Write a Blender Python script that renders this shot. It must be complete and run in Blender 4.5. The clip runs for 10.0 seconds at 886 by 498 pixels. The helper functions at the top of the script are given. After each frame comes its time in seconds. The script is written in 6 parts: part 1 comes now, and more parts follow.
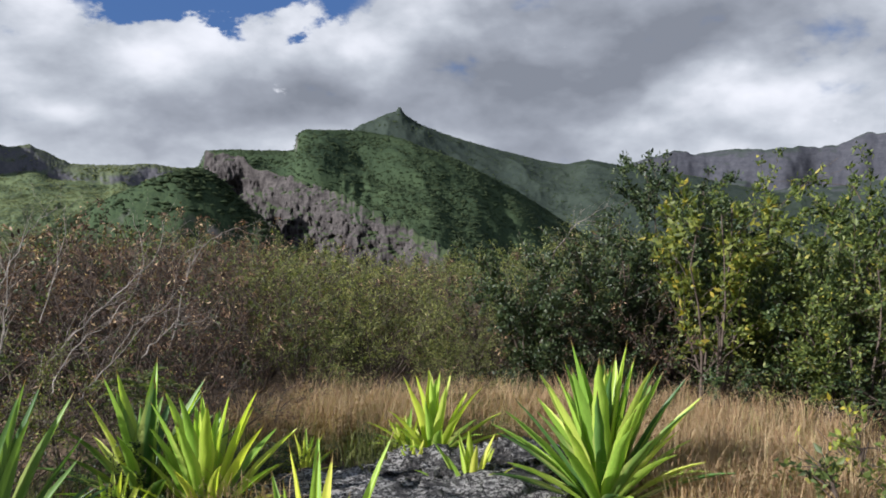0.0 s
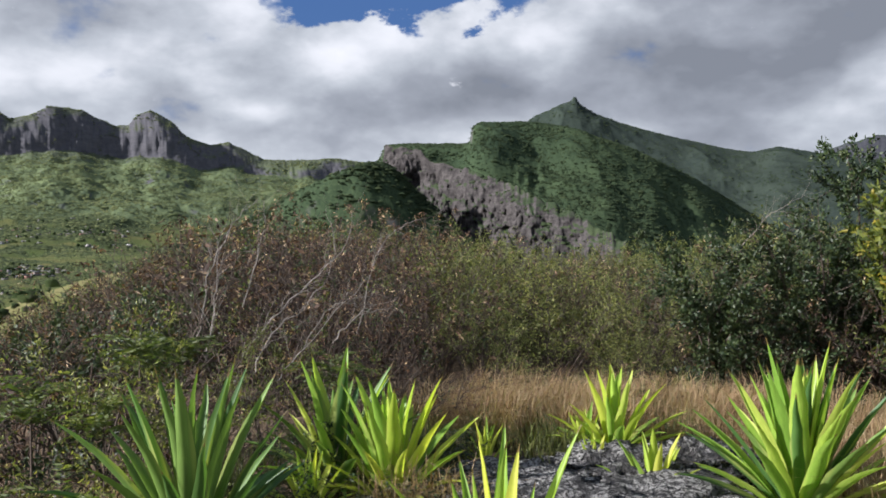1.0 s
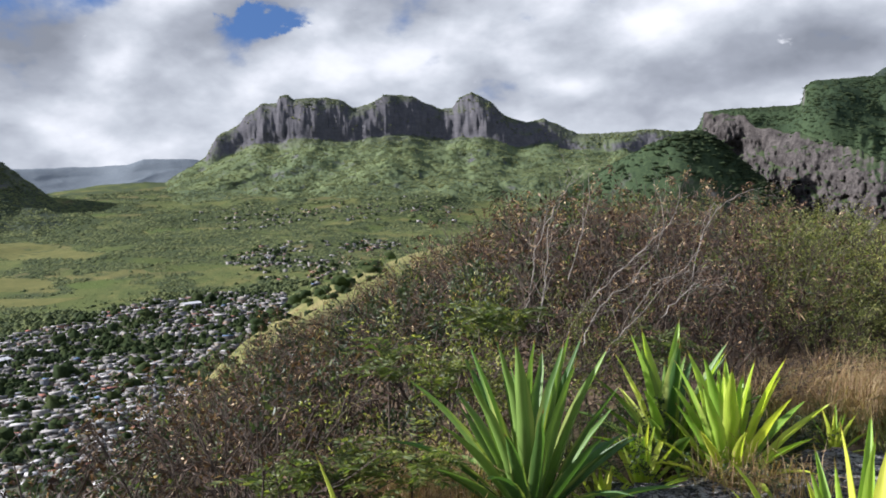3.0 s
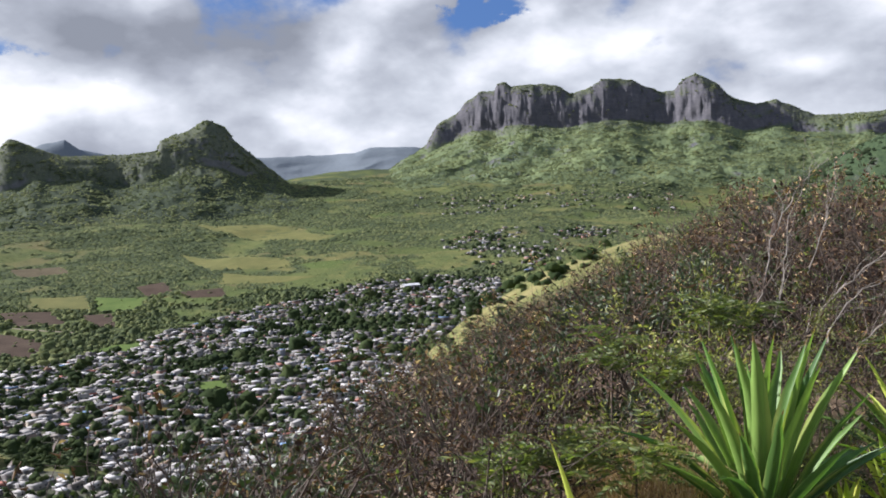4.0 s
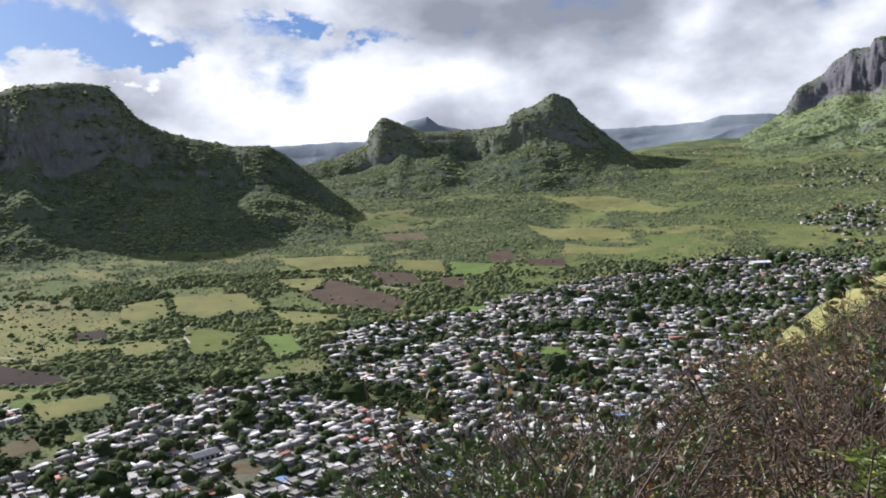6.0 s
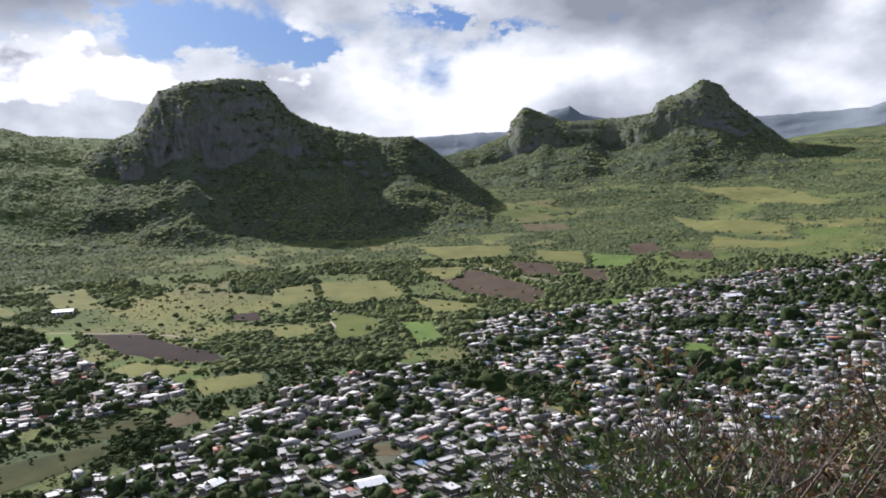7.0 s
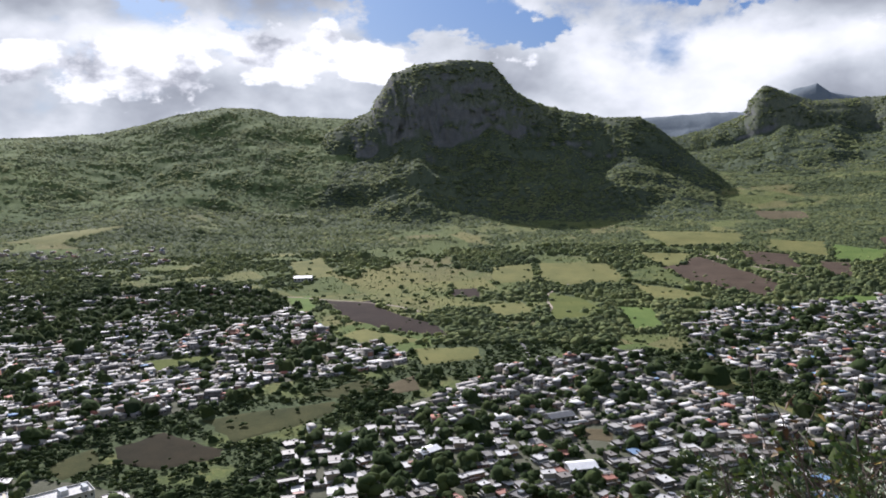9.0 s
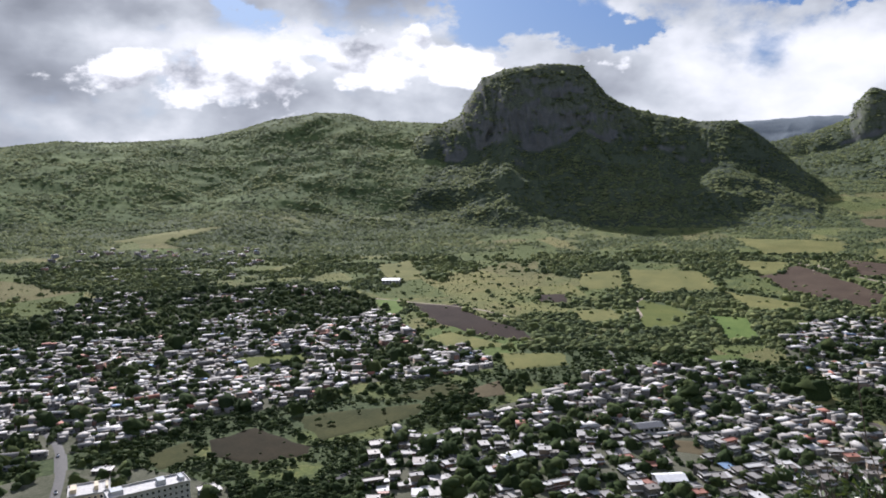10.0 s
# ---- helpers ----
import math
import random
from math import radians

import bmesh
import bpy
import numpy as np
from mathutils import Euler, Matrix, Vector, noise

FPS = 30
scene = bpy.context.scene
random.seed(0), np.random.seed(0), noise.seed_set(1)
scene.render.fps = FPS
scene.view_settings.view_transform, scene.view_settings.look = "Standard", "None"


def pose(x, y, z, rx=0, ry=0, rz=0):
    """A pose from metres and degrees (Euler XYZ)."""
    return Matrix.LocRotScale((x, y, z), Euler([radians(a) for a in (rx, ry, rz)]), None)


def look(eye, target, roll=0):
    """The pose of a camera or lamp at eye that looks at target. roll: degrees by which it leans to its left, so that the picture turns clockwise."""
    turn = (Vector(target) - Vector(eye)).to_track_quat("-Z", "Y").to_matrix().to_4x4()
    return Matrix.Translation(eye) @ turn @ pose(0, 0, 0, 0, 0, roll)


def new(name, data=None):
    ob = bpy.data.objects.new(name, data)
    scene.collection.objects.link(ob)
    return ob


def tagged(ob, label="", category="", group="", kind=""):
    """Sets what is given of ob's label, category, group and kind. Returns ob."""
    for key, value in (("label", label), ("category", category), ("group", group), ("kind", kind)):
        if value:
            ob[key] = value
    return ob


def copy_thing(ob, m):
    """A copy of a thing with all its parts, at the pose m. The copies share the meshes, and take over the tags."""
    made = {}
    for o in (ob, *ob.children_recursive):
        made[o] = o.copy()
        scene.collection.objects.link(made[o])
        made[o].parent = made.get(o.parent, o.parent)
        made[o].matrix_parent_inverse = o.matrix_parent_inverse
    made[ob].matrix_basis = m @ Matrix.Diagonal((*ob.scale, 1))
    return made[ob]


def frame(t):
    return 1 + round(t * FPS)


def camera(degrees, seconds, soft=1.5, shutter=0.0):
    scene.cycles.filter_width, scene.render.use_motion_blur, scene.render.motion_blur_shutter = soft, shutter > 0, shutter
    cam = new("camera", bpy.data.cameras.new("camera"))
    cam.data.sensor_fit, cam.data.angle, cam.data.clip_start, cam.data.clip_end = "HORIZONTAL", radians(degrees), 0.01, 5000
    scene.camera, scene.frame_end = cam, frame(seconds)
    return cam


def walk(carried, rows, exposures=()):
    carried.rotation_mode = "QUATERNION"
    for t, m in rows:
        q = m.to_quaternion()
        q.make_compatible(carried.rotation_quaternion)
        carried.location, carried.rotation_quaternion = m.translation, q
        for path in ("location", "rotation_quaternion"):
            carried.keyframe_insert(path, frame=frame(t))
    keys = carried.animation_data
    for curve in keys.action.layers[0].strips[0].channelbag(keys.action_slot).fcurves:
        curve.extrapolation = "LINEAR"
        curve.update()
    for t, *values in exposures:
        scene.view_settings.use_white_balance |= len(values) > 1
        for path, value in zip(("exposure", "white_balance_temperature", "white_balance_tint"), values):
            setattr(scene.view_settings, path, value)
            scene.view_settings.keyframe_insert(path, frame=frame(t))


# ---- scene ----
H = 196.0          # height of the eye over the valley floor
ARM = 0.25         # the camera is swung at arm's length round the body
SWEEP = [          # seconds, yaw, pitch and roll about an axis that leans 1.5 degrees
    (0.0, -0.00, -0.01, 0.03),
    (0.5, 5.92, -0.34, -0.32),
    (1.0, 12.15, -0.64, -0.27),
    (1.5, 17.94, -0.90, -0.16),
    (2.0, 23.48, -1.37, -0.07),
    (3.5, 40.67, -2.88, 0.48),
    (4.0, 48.94, -3.32, 0.13),
    (4.5, 56.35, -3.94, 0.09),
    (5.0, 62.43, -4.54, 0.00),
    (5.5, 67.63, -5.00, 0.07),
    (7.0, 82.45, -5.90, 0.36),
    (7.5, 87.15, -6.60, 0.29),
    (8.0, 90.87, -7.09, -0.02),
    (8.5, 94.40, -7.23, -0.21),
    (9.0, 97.96, -7.24, -0.22),
    (9.5, 101.22, -7.14, -0.29),
    (10.0, 104.15, -6.98, -0.31),
]
cam = camera(57.04, 10.0, soft=1.8)
LEAN = pose(0, 0, 0, -1.5)
walk(cam, [(t, pose(-ARM * math.sin(radians(y)), ARM * math.cos(radians(y)) - ARM, H) @ LEAN @ pose(0, 0, 0, 90 + p, r, y))
           for t, y, p, r in SWEEP], [(0.0, 0.93, 6000, 15), (2.0, 1.02, 6000, 15), (4.5, 1.27, 6000, 17), (5.5, 1.31, 6000, 17), (7.5, 1.20, 6000, 17), (10.0, 1.08, 6000, 17)])


# ---- sky and sun ----
SUN_AZ, SUN_EL = 118.0, 26.0      # degrees to the left of +y, degrees above the horizon


def heading(az, r=1.0):
    """The place r metres off in the direction az, degrees to the left of +y."""
    return -r * math.sin(radians(az)), r * math.cos(radians(az))


def link(tree, a, b):
    tree.links.new(a, b)


def math_node(tree, op, a, b=None, c=None):
    n = tree.nodes.new("ShaderNodeMath")
    n.operation = op
    for i, v in enumerate((a, b, c)):
        if v is None:
            continue
        if isinstance(v, (int, float)):
            n.inputs[i].default_value = v
        else:
            tree.links.new(v, n.inputs[i])
    return n.outputs[0]


def ramp_node(tree, fac, stops, smooth=False):
    n = tree.nodes.new("ShaderNodeValToRGB")
    e = n.color_ramp.elements
    while len(e) < len(stops):
        e.new(0.5)
    for el, (p, c) in zip(e, stops):
        el.position, el.color = p, (*c, 1) if len(c) == 3 else c
    if smooth:
        n.color_ramp.interpolation = "EASE"
    tree.links.new(fac, n.inputs[0])
    return n.outputs[0]


def noise_node(tree, vec, scale, detail=4.0, rough=0.55, distortion=0.0):
    n = tree.nodes.new("ShaderNodeTexNoise")
    n.inputs["Scale"].default_value, n.inputs["Detail"].default_value = scale, detail
    n.inputs["Roughness"].default_value, n.inputs["Distortion"].default_value = rough, distortion
    if vec is not None:
        tree.links.new(vec, n.inputs["Vector"])
    return n.outputs["Fac"]


def mix_node(tree, fac, a, b, mode="MIX"):
    n = tree.nodes.new("ShaderNodeMix")
    n.data_type, n.blend_type = "RGBA", mode
    for sock, v in ((n.inputs[0], fac), (n.inputs[6], a), (n.inputs[7], b)):
        if isinstance(v, (int, float)):
            sock.default_value = v
        elif isinstance(v, tuple):
            sock.default_value = (*v, 1)
        else:
            tree.links.new(v, sock)
    return n.outputs[2]


def make_world():
    w = bpy.data.worlds.new("sky")
    scene.world = w
    w.use_nodes = True
    t = w.node_tree
    t.nodes.clear()
    out, bg = t.nodes.new("ShaderNodeOutputWorld"), t.nodes.new("ShaderNodeBackground")
    sky = t.nodes.new("ShaderNodeTexSky")
    sky.sky_type, sky.sun_disc = "NISHITA", False
    sky.sun_elevation, sky.sun_rotation = radians(SUN_EL), radians(-SUN_AZ)
    sky.altitude, sky.dust_density = 200, 1.5
    blue = mix_node(t, 0.6, mix_node(t, 1.0, sky.outputs[0], (0.042, 0.056, 0.074), "MULTIPLY"), (0.095, 0.20, 0.46))
    tc = t.nodes.new("ShaderNodeTexCoord")
    sep = t.nodes.new("ShaderNodeSeparateXYZ")
    link(t, tc.outputs["Generated"], sep.inputs[0])
    x, y, z = sep.outputs
    # heaped clouds on the dome of the sky, flattened towards the horizon
    def lobes(rows, warp=None):
        total = None
        for az, el, wide, high, amount in rows:
            cx, cy = heading(az)
            lx, ly = heading(az + 90)
            du = math_node(t, "ADD", math_node(t, "MULTIPLY", x, lx), math_node(t, "MULTIPLY", y, ly))
            dv = math_node(t, "SUBTRACT", z, math.sin(radians(el)))
            if warp is not None:
                dv = math_node(t, "ADD", dv, warp)
                du = math_node(t, "ADD", du, math_node(t, "MULTIPLY", warp, 2.5))
            ahead = math_node(t, "GREATER_THAN", math_node(t, "ADD", math_node(t, "MULTIPLY", x, cx), math_node(t, "MULTIPLY", y, cy)), 0.0)
            q = math_node(t, "ADD", math_node(t, "POWER", math_node(t, "DIVIDE", du, math.sin(radians(wide))), 2.0), math_node(t, "POWER", math_node(t, "DIVIDE", dv, math.sin(radians(high))), 2.0))
            g = math_node(t, "MULTIPLY", math_node(t, "MULTIPLY", math_node(t, "EXPONENT", math_node(t, "MULTIPLY", q, -1.0)), ahead), amount)
            total = g if total is None else math_node(t, "ADD", total, g)
        return total

    def puffs(dx, dy, dz, scale, detail, rough, distort=0.08):
        m = t.nodes.new("ShaderNodeMapping")
        m.inputs["Location"].default_value = (dx, dy, dz)
        m.inputs["Scale"].default_value = (1, 1, 1.7)
        link(t, tc.outputs["Generated"], m.inputs[0])
        return noise_node(t, m.outputs[0], scale, detail, rough, distort)

    sx, sy = heading(SUN_AZ, 0.022)
    mass = puffs(3.1, 1.7, 0.4, 2.6, 3, 0.5)
    fine = puffs(0, 0, 0, 6.5, 8, 0.5)
    shifted = puffs(sx, sy, 0.085, 6.5, 8, 0.5)
    wide = puffs(0.6, 0.2, 0.3, 3.4, 5, 0.5)
    wide_shifted = puffs(0.6 + sx * 2, 0.2 + sy * 2, 0.45, 3.4, 5, 0.5)
    ragged = math_node(t, "MULTIPLY", math_node(t, "SUBTRACT", puffs(5.2, 2.2, 0.9, 9.0, 8, 0.6), 0.5), 0.17)
    dens = math_node(t, "ADD", math_node(t, "ADD", math_node(t, "MULTIPLY", mass, 0.5), math_node(t, "MULTIPLY", fine, 0.8)), lobes(CLOUD_GAPS, ragged))
    # the deck breaks up overhead, where the sun comes through
    dens = math_node(t, "SUBTRACT", dens, math_node(t, "MULTIPLY", math_node(t, "SMOOTH_MIN", math_node(t, "MAXIMUM", math_node(t, "SUBTRACT", z, 0.30), 0.0), 0.3, 0.05), 0.40))
    cover = ramp_node(t, dens, [(0.465, (0, 0, 0)), (0.585, (1, 1, 1))], True)
    # lit from above: a puff is bright where the cloud thins out towards the sun
    lit = math_node(t, "ADD", math_node(t, "MULTIPLY", math_node(t, "SUBTRACT", fine, shifted), 1.0), math_node(t, "MULTIPLY", math_node(t, "SUBTRACT", wide, wide_shifted), 1.1))
    tone = math_node(t, "ADD", math_node(t, "ADD", lit, lobes(CLOUD_TONES)), 0.5)
    cloud = ramp_node(t, tone, [(0.12, (0.26, 0.28, 0.305)), (0.36, (0.40, 0.425, 0.45)), (0.56, (0.60, 0.63, 0.642)), (0.75, (0.86, 0.875, 0.868)), (0.9, (1.0, 1.0, 0.985))])
    # crisp heaped clouds in front of the deck
    heap = puffs(1.3, 0.4, 0.2, 13, 9, 0.56, 0.1)
    heap_up = puffs(1.3 + sx, 0.4 + sy, 0.26, 13, 9, 0.56, 0.1)
    hd = math_node(t, "ADD", math_node(t, "MULTIPLY", heap, 0.9), lobes(CUMULUS))
    hcov = ramp_node(t, hd, [(0.62, (0, 0, 0)), (0.70, (1, 1, 1))], True)
    htone = math_node(t, "ADD", math_node(t, "MULTIPLY", math_node(t, "SUBTRACT", heap, heap_up), 2.3), math_node(t, "SUBTRACT", 1.22, math_node(t, "MULTIPLY", hd, 0.62)))
    hcol = ramp_node(t, htone, [(0.42, (0.42, 0.435, 0.46)), (0.64, (0.70, 0.71, 0.72)), (0.84, (1.05, 1.05, 1.03))])
    col = mix_node(t, hcov, mix_node(t, cover, blue, cloud), hcol)
    link(t, col, bg.inputs[0])
    bg.inputs[1].default_value = 0.50
    link(t, bg.outputs[0], out.inputs[0])


# azimuth, elevation, half widths across and up (degrees), amount
CLOUD_GAPS = [(18, 14.9, 12, 1.3, -0.34), (45.5, 12.0, 3.5, 1.2, -0.26), (82, 9.8, 2.4, 0.7, -0.17), (93.3, 8.5, 2.2, 0.9, -0.22), (98.5, 8.6, 6, 2.0, -0.30), (114.5, 8.6, 2.0, 0.9, -0.16), (75, 9.0, 4, 2.0, 0.14), (86, 3, 60, 5, 0.08), (22, 7.5, 6, 3, 0.22)]
CLOUD_TONES = [(-16, 10, 16, 5, -0.16), (8, 8, 10, 3, -0.1), (-9, 11.5, 9, 3.2, -0.26), (62.5, 10.5, 8, 1.9, -0.46), (73, 9.9, 5, 1.1, -0.08), (131, 6.2, 4, 3, -0.3), (125, 9.8, 11, 1.3, -0.34), (116, 6.4, 7, 2.0, 0.32), (107, 8.0, 3, 1.3, 0.3), (80, 6, 8, 2.6, 0.28),
               (66, 5.5, 5, 1.8, 0.2), (40, 9.4, 7, 1.6, 0.14), (25, 7.3, 2.2, 0.7, 0.28), (5.3, 12.5, 3, 1.4, 0.2), (-10.4, 6.3, 4, 1.0, 0.2), (-24, 9, 3, 1.2, 0.2), (19, 11.2, 8, 2.2, 0.1)]
CUMULUS = [(118, 5.4, 8.0, 2.4, 0.33), (110, 7.4, 2.2, 1.9, 0.30), (105.8, 7.8, 1.8, 1.5, 0.28), (103, 5.6, 4, 1.5, 0.27), (125.5, 6.2, 3, 1.4, 0.18), (93, 6.0, 6, 0.8, 0.16)]
make_world()
sun = new("sun", bpy.data.lights.new("sun", "SUN"))
sun.data.energy, sun.data.angle, sun.data.color = 5.0, radians(0.8), (1.0, 0.95, 0.88)
sun.matrix_world = look((*heading(SUN_AZ, 100 * math.cos(radians(SUN_EL))), 100 * math.sin(radians(SUN_EL)) + H), (0, 0, H))


# ---- numbers for the land ----
def lattice(ix, iy, seed):
    h = (ix.astype(np.int64) * 374761393 + iy.astype(np.int64) * 668265263 + seed * 1274126177) & 0x7FFFFFFF
    h = ((h ^ (h >> 13)) * 1103515245) & 0x7FFFFFFF
    h = ((h ^ (h >> 16)) * 668265263) & 0x7FFFFFFF
    return ((h ^ (h >> 15)) & 0xFFFF) / 65535.0


def vnoise(x, y, seed=0):
    """Smooth noise from -1 to 1 at arrays of places."""
    x, y = np.asarray(x, float), np.asarray(y, float)
    ix, iy = np.floor(x), np.floor(y)
    fx, fy = x - ix, y - iy
    fx, fy = fx * fx * fx * (fx * (fx * 6 - 15) + 10), fy * fy * fy * (fy * (fy * 6 - 15) + 10)
    a, b = lattice(ix, iy, seed), lattice(ix + 1, iy, seed)
    c, d = lattice(ix, iy + 1, seed), lattice(ix + 1, iy + 1, seed)
    return 2 * ((a + (b - a) * fx) + ((c + (d - c) * fx) - (a + (b - a) * fx)) * fy) - 1


def fbm(x, y, octaves=4, seed=0, gain=0.5):
    total, amp, f, norm = 0.0, 1.0, 1.0, 0.0
    for i in range(octaves):
        total = total + amp * vnoise(np.asarray(x) * f + 17.3 * i, np.asarray(y) * f - 9.1 * i, seed + i)
        norm, amp, f = norm + amp, amp * gain, f * 2.03
    return total / norm


def ridged(x, y, octaves=4, seed=0):
    total, amp, f, norm = 0.0, 1.0, 1.0, 0.0
    for i in range(octaves):
        total = total + amp * (1 - np.abs(vnoise(np.asarray(x) * f + 5.7 * i, np.asarray(y) * f + 3.3 * i, seed + i)) * 2)
        norm, amp, f = norm + amp, amp * 0.5, f * 2.1
    return total / norm


def sstep(a, b, x):
    u = np.clip((np.asarray(x, float) - a) / (b - a), 0, 1)
    return u * u * (3 - 2 * u)


V_R = [0, 420, 1120, 1680, 2100, 2660, 3500, 4480, 4950]
V_AZ = {-60: (14, 14, 42, 84, 112, 140, 182, 260, 300), -20: (14, 14, 56, 98, 133, 168, 210, 270, 300), 12: (14, 14, 42, 84, 119, 161, 224, 300, 330),
        38: (6, 6, 31, 70, 101, 140, 259, 380, 400), 52: (0, 0, 11, 53, 87, 123, 224, 300, 320), 65: (0, 0, 0, 25, 59, 101, 189, 230, 250),
        82: (0, 0, 0, 21, 53, 90, 157, 190, 200), 100: (0, 0, 0, 17, 50, 98, 147, 165, 170), 120: (0, 0, 0, 28, 73, 120, 168, 180, 185),
        138: (0, 0, 6, 42, 92, 140, 175, 180, 180), 180: (0, 0, 0, 0, 10, 20, 30, 40, 60)}
S_AZ = [-180, -90, -45, -20, 0, 12, 20, 25, 30, 36, 38.5, 42, 45.5, 48, 50, 52, 56, 60, 68, 78, 90, 110, 150, 180]
S_FALL = [.30, .25, .12, .05, .04, .03, .03, .03, .045, .063, .079, .104, .142, .175, .21, .26, .36, .42, .46, .58, .68, .70, .5, .30]
SPOT = H - 1.6       # the ground where the visitor stands


def land(x, y):
    """Height of the ground at arrays of places."""
    x, y = np.asarray(x, float), np.asarray(y, float)
    r = np.hypot(x, y) + 1e-6
    az = np.degrees(np.arctan2(-x, y))
    keys = sorted(V_AZ)
    lo = np.array([np.interp(r, V_R, V_AZ[k]) for k in keys])
    ext = np.array(keys + [300])
    lo = np.concatenate([lo, lo[:1]])                     # -60 again, from behind
    a = np.where(az < keys[0], az + 360, az)
    i = np.clip(np.searchsorted(ext, a) - 1, 0, len(ext) - 2)
    u = (a - ext[i]) / (ext[i + 1] - ext[i])
    u = u * u * (3 - 2 * u)
    flat = i.ravel() * 0 + np.arange(i.size)
    L = lo.reshape(len(ext), -1)
    valley = (L[i.ravel(), flat] * (1 - u.ravel()) + L[i.ravel() + 1, flat] * u.ravel()).reshape(r.shape)
    valley = valley + sstep(1250, 2800, r) * 18 * fbm(x / 560, y / 560, 4, 3) + sstep(1350, 2100, r) * 20 * ridged(x / 620 + 0.3 * fbm(x / 300, y / 300, 2, 15), y / 620, 3, 14) + sstep(350, 850, r) * 3.0 * fbm(x / 150, y / 150, 3, 7)
    s = np.interp(az, S_AZ, S_FALL)
    far = np.where(np.abs(az - 0) < 32, 0.16, 0.0) * np.clip(r - 28, 0, None)   # beyond the thicket the ridge falls to a saddle
    far = far * sstep(32, 20, np.abs(az - 2))
    hill = SPOT - s * np.clip(r - 2.2, 0, None) * (1 + 0.12 * fbm(x / 60, y / 60, 3, 11) * sstep(30, 90, r)) - far
    hill = hill - 0.62 * sstep(26, 33, az) * np.clip(r - 400 - 60 * fbm(x / 130, y / 130, 3, 13), 0, None)      # the shoulder breaks off towards the town
    hill = hill + 0.10 * fbm(x / 1.7, y / 1.7, 3, 21) * sstep(0.8, 3, r) + 0.5 * fbm(x / 14, y / 14, 3, 23) * sstep(8, 30, r)
    k = 10.0                                               # soft meeting of hill foot and valley
    m = np.clip(0.5 + 0.5 * (hill - valley) / k, 0, 1)
    return valley * (1 - m) + hill * m + 0.5 * k * m * (1 - m) * sstep(20, 120, r)


def land1(x, y):
    return float(land(np.array([x]), np.array([y]))[0])


def grid_mesh(name, X, Y, Z, material, wrap=False):
    """A sheet of quads from two-dimensional arrays of places."""
    n, m = X.shape
    me = bpy.data.meshes.new(name)
    idx = np.arange(n * m).reshape(n, m)
    a, b = (idx, np.roll(idx, -1, 0)) if wrap else (idx[:-1], idx[1:])
    faces = np.stack([a[:, :-1], b[:, :-1], b[:, 1:], a[:, 1:]], -1).reshape(-1, 4)
    fill_mesh(me, np.stack([X, Y, Z], -1).reshape(-1, 3), faces)
    me.materials.append(material)
    me.polygons.foreach_set("use_smooth", np.ones(len(faces), bool))
    return new(name, me)


def fill_mesh(me, verts, faces):
    """Vertices and faces of one size from arrays."""
    k = faces.shape[1]
    me.vertices.add(len(verts))
    me.vertices.foreach_set("co", np.asarray(verts, np.float32).ravel())
    me.loops.add(faces.size)
    me.loops.foreach_set("vertex_index", faces.astype(np.int32).ravel())
    me.polygons.add(len(faces))
    me.polygons.foreach_set("loop_start", np.arange(0, faces.size, k, dtype=np.int32))
    me.update(calc_edges=True)
    me.validate()


def wooded(x, y):
    """How far a place in the valley is under trees: 0 open pasture, 1 closed wood."""
    r, az = np.hypot(x, y), np.degrees(np.arctan2(-x, y))
    n = 0.75 * fbm(x / 270, y / 270, 4, 51) + 0.65 * fbm(x / 80, y / 80, 3, 52) + 0.30 * fbm(x / 26, y / 26, 2, 55)
    near = 0.10 * sstep(1100, 1500, r) - 0.10 * sstep(76, 80, az) * sstep(1500, 1250, r)
    pasture = 0.20 * sstep(53, 57, az) * sstep(67, 62, az) * sstep(1380, 1480, r) * sstep(2500, 2000, r) + 0.10 * sstep(66, 70, az) * sstep(92, 86, az) * sstep(1700, 1500, r)
    dense = 0.05 * sstep(56, 47, az) * sstep(1200, 1450, r) * sstep(2900, 2300, r) + 0.12 * sstep(96, 104, az) * sstep(1150, 1350, r) + 0.10 * sstep(66, 72, az) * sstep(1700, 1900, r) + 0.22 * sstep(76, 80, az) * sstep(680, 600, r)
    return sstep(-0.03, 0.07, n + 0.06 + near - pasture + dense)


# ---- materials ----
def material(name):
    m = bpy.data.materials.new(name)
    m.use_nodes = True
    return m, m.node_tree, m.node_tree.nodes["Principled BSDF"]


def object_coords(t):
    n = t.nodes.new("ShaderNodeTexCoord")
    return n.outputs["Object"]


def bump(t, bsdf, height, strength=0.5, distance=0.1):
    b = t.nodes.new("ShaderNodeBump")
    b.inputs["Strength"].default_value, b.inputs["Distance"].default_value = strength, distance
    link(t, height, b.inputs["Height"])
    link(t, b.outputs[0], bsdf.inputs["Normal"])


def plain(name, low, high, scale=4.0, rough=0.85, relief=0.3, depth=0.02, detail=6):
    """Colour that wanders between two tones, with a relief of the same grain."""
    m, t, b = material(name)
    v = object_coords(t)
    n1, n2 = noise_node(t, v, scale, detail, 0.6), noise_node(t, v, scale * 7.3, 4, 0.6)
    f = math_node(t, "ADD", math_node(t, "MULTIPLY", n1, 0.65), math_node(t, "MULTIPLY", n2, 0.35))
    link(t, ramp_node(t, f, [(0.32, low), (0.68, high)]), b.inputs["Base Color"])
    b.inputs["Roughness"].default_value = rough
    b.inputs["Specular IOR Level"].default_value = 0.25
    bump(t, b, n2, relief, depth)
    return m


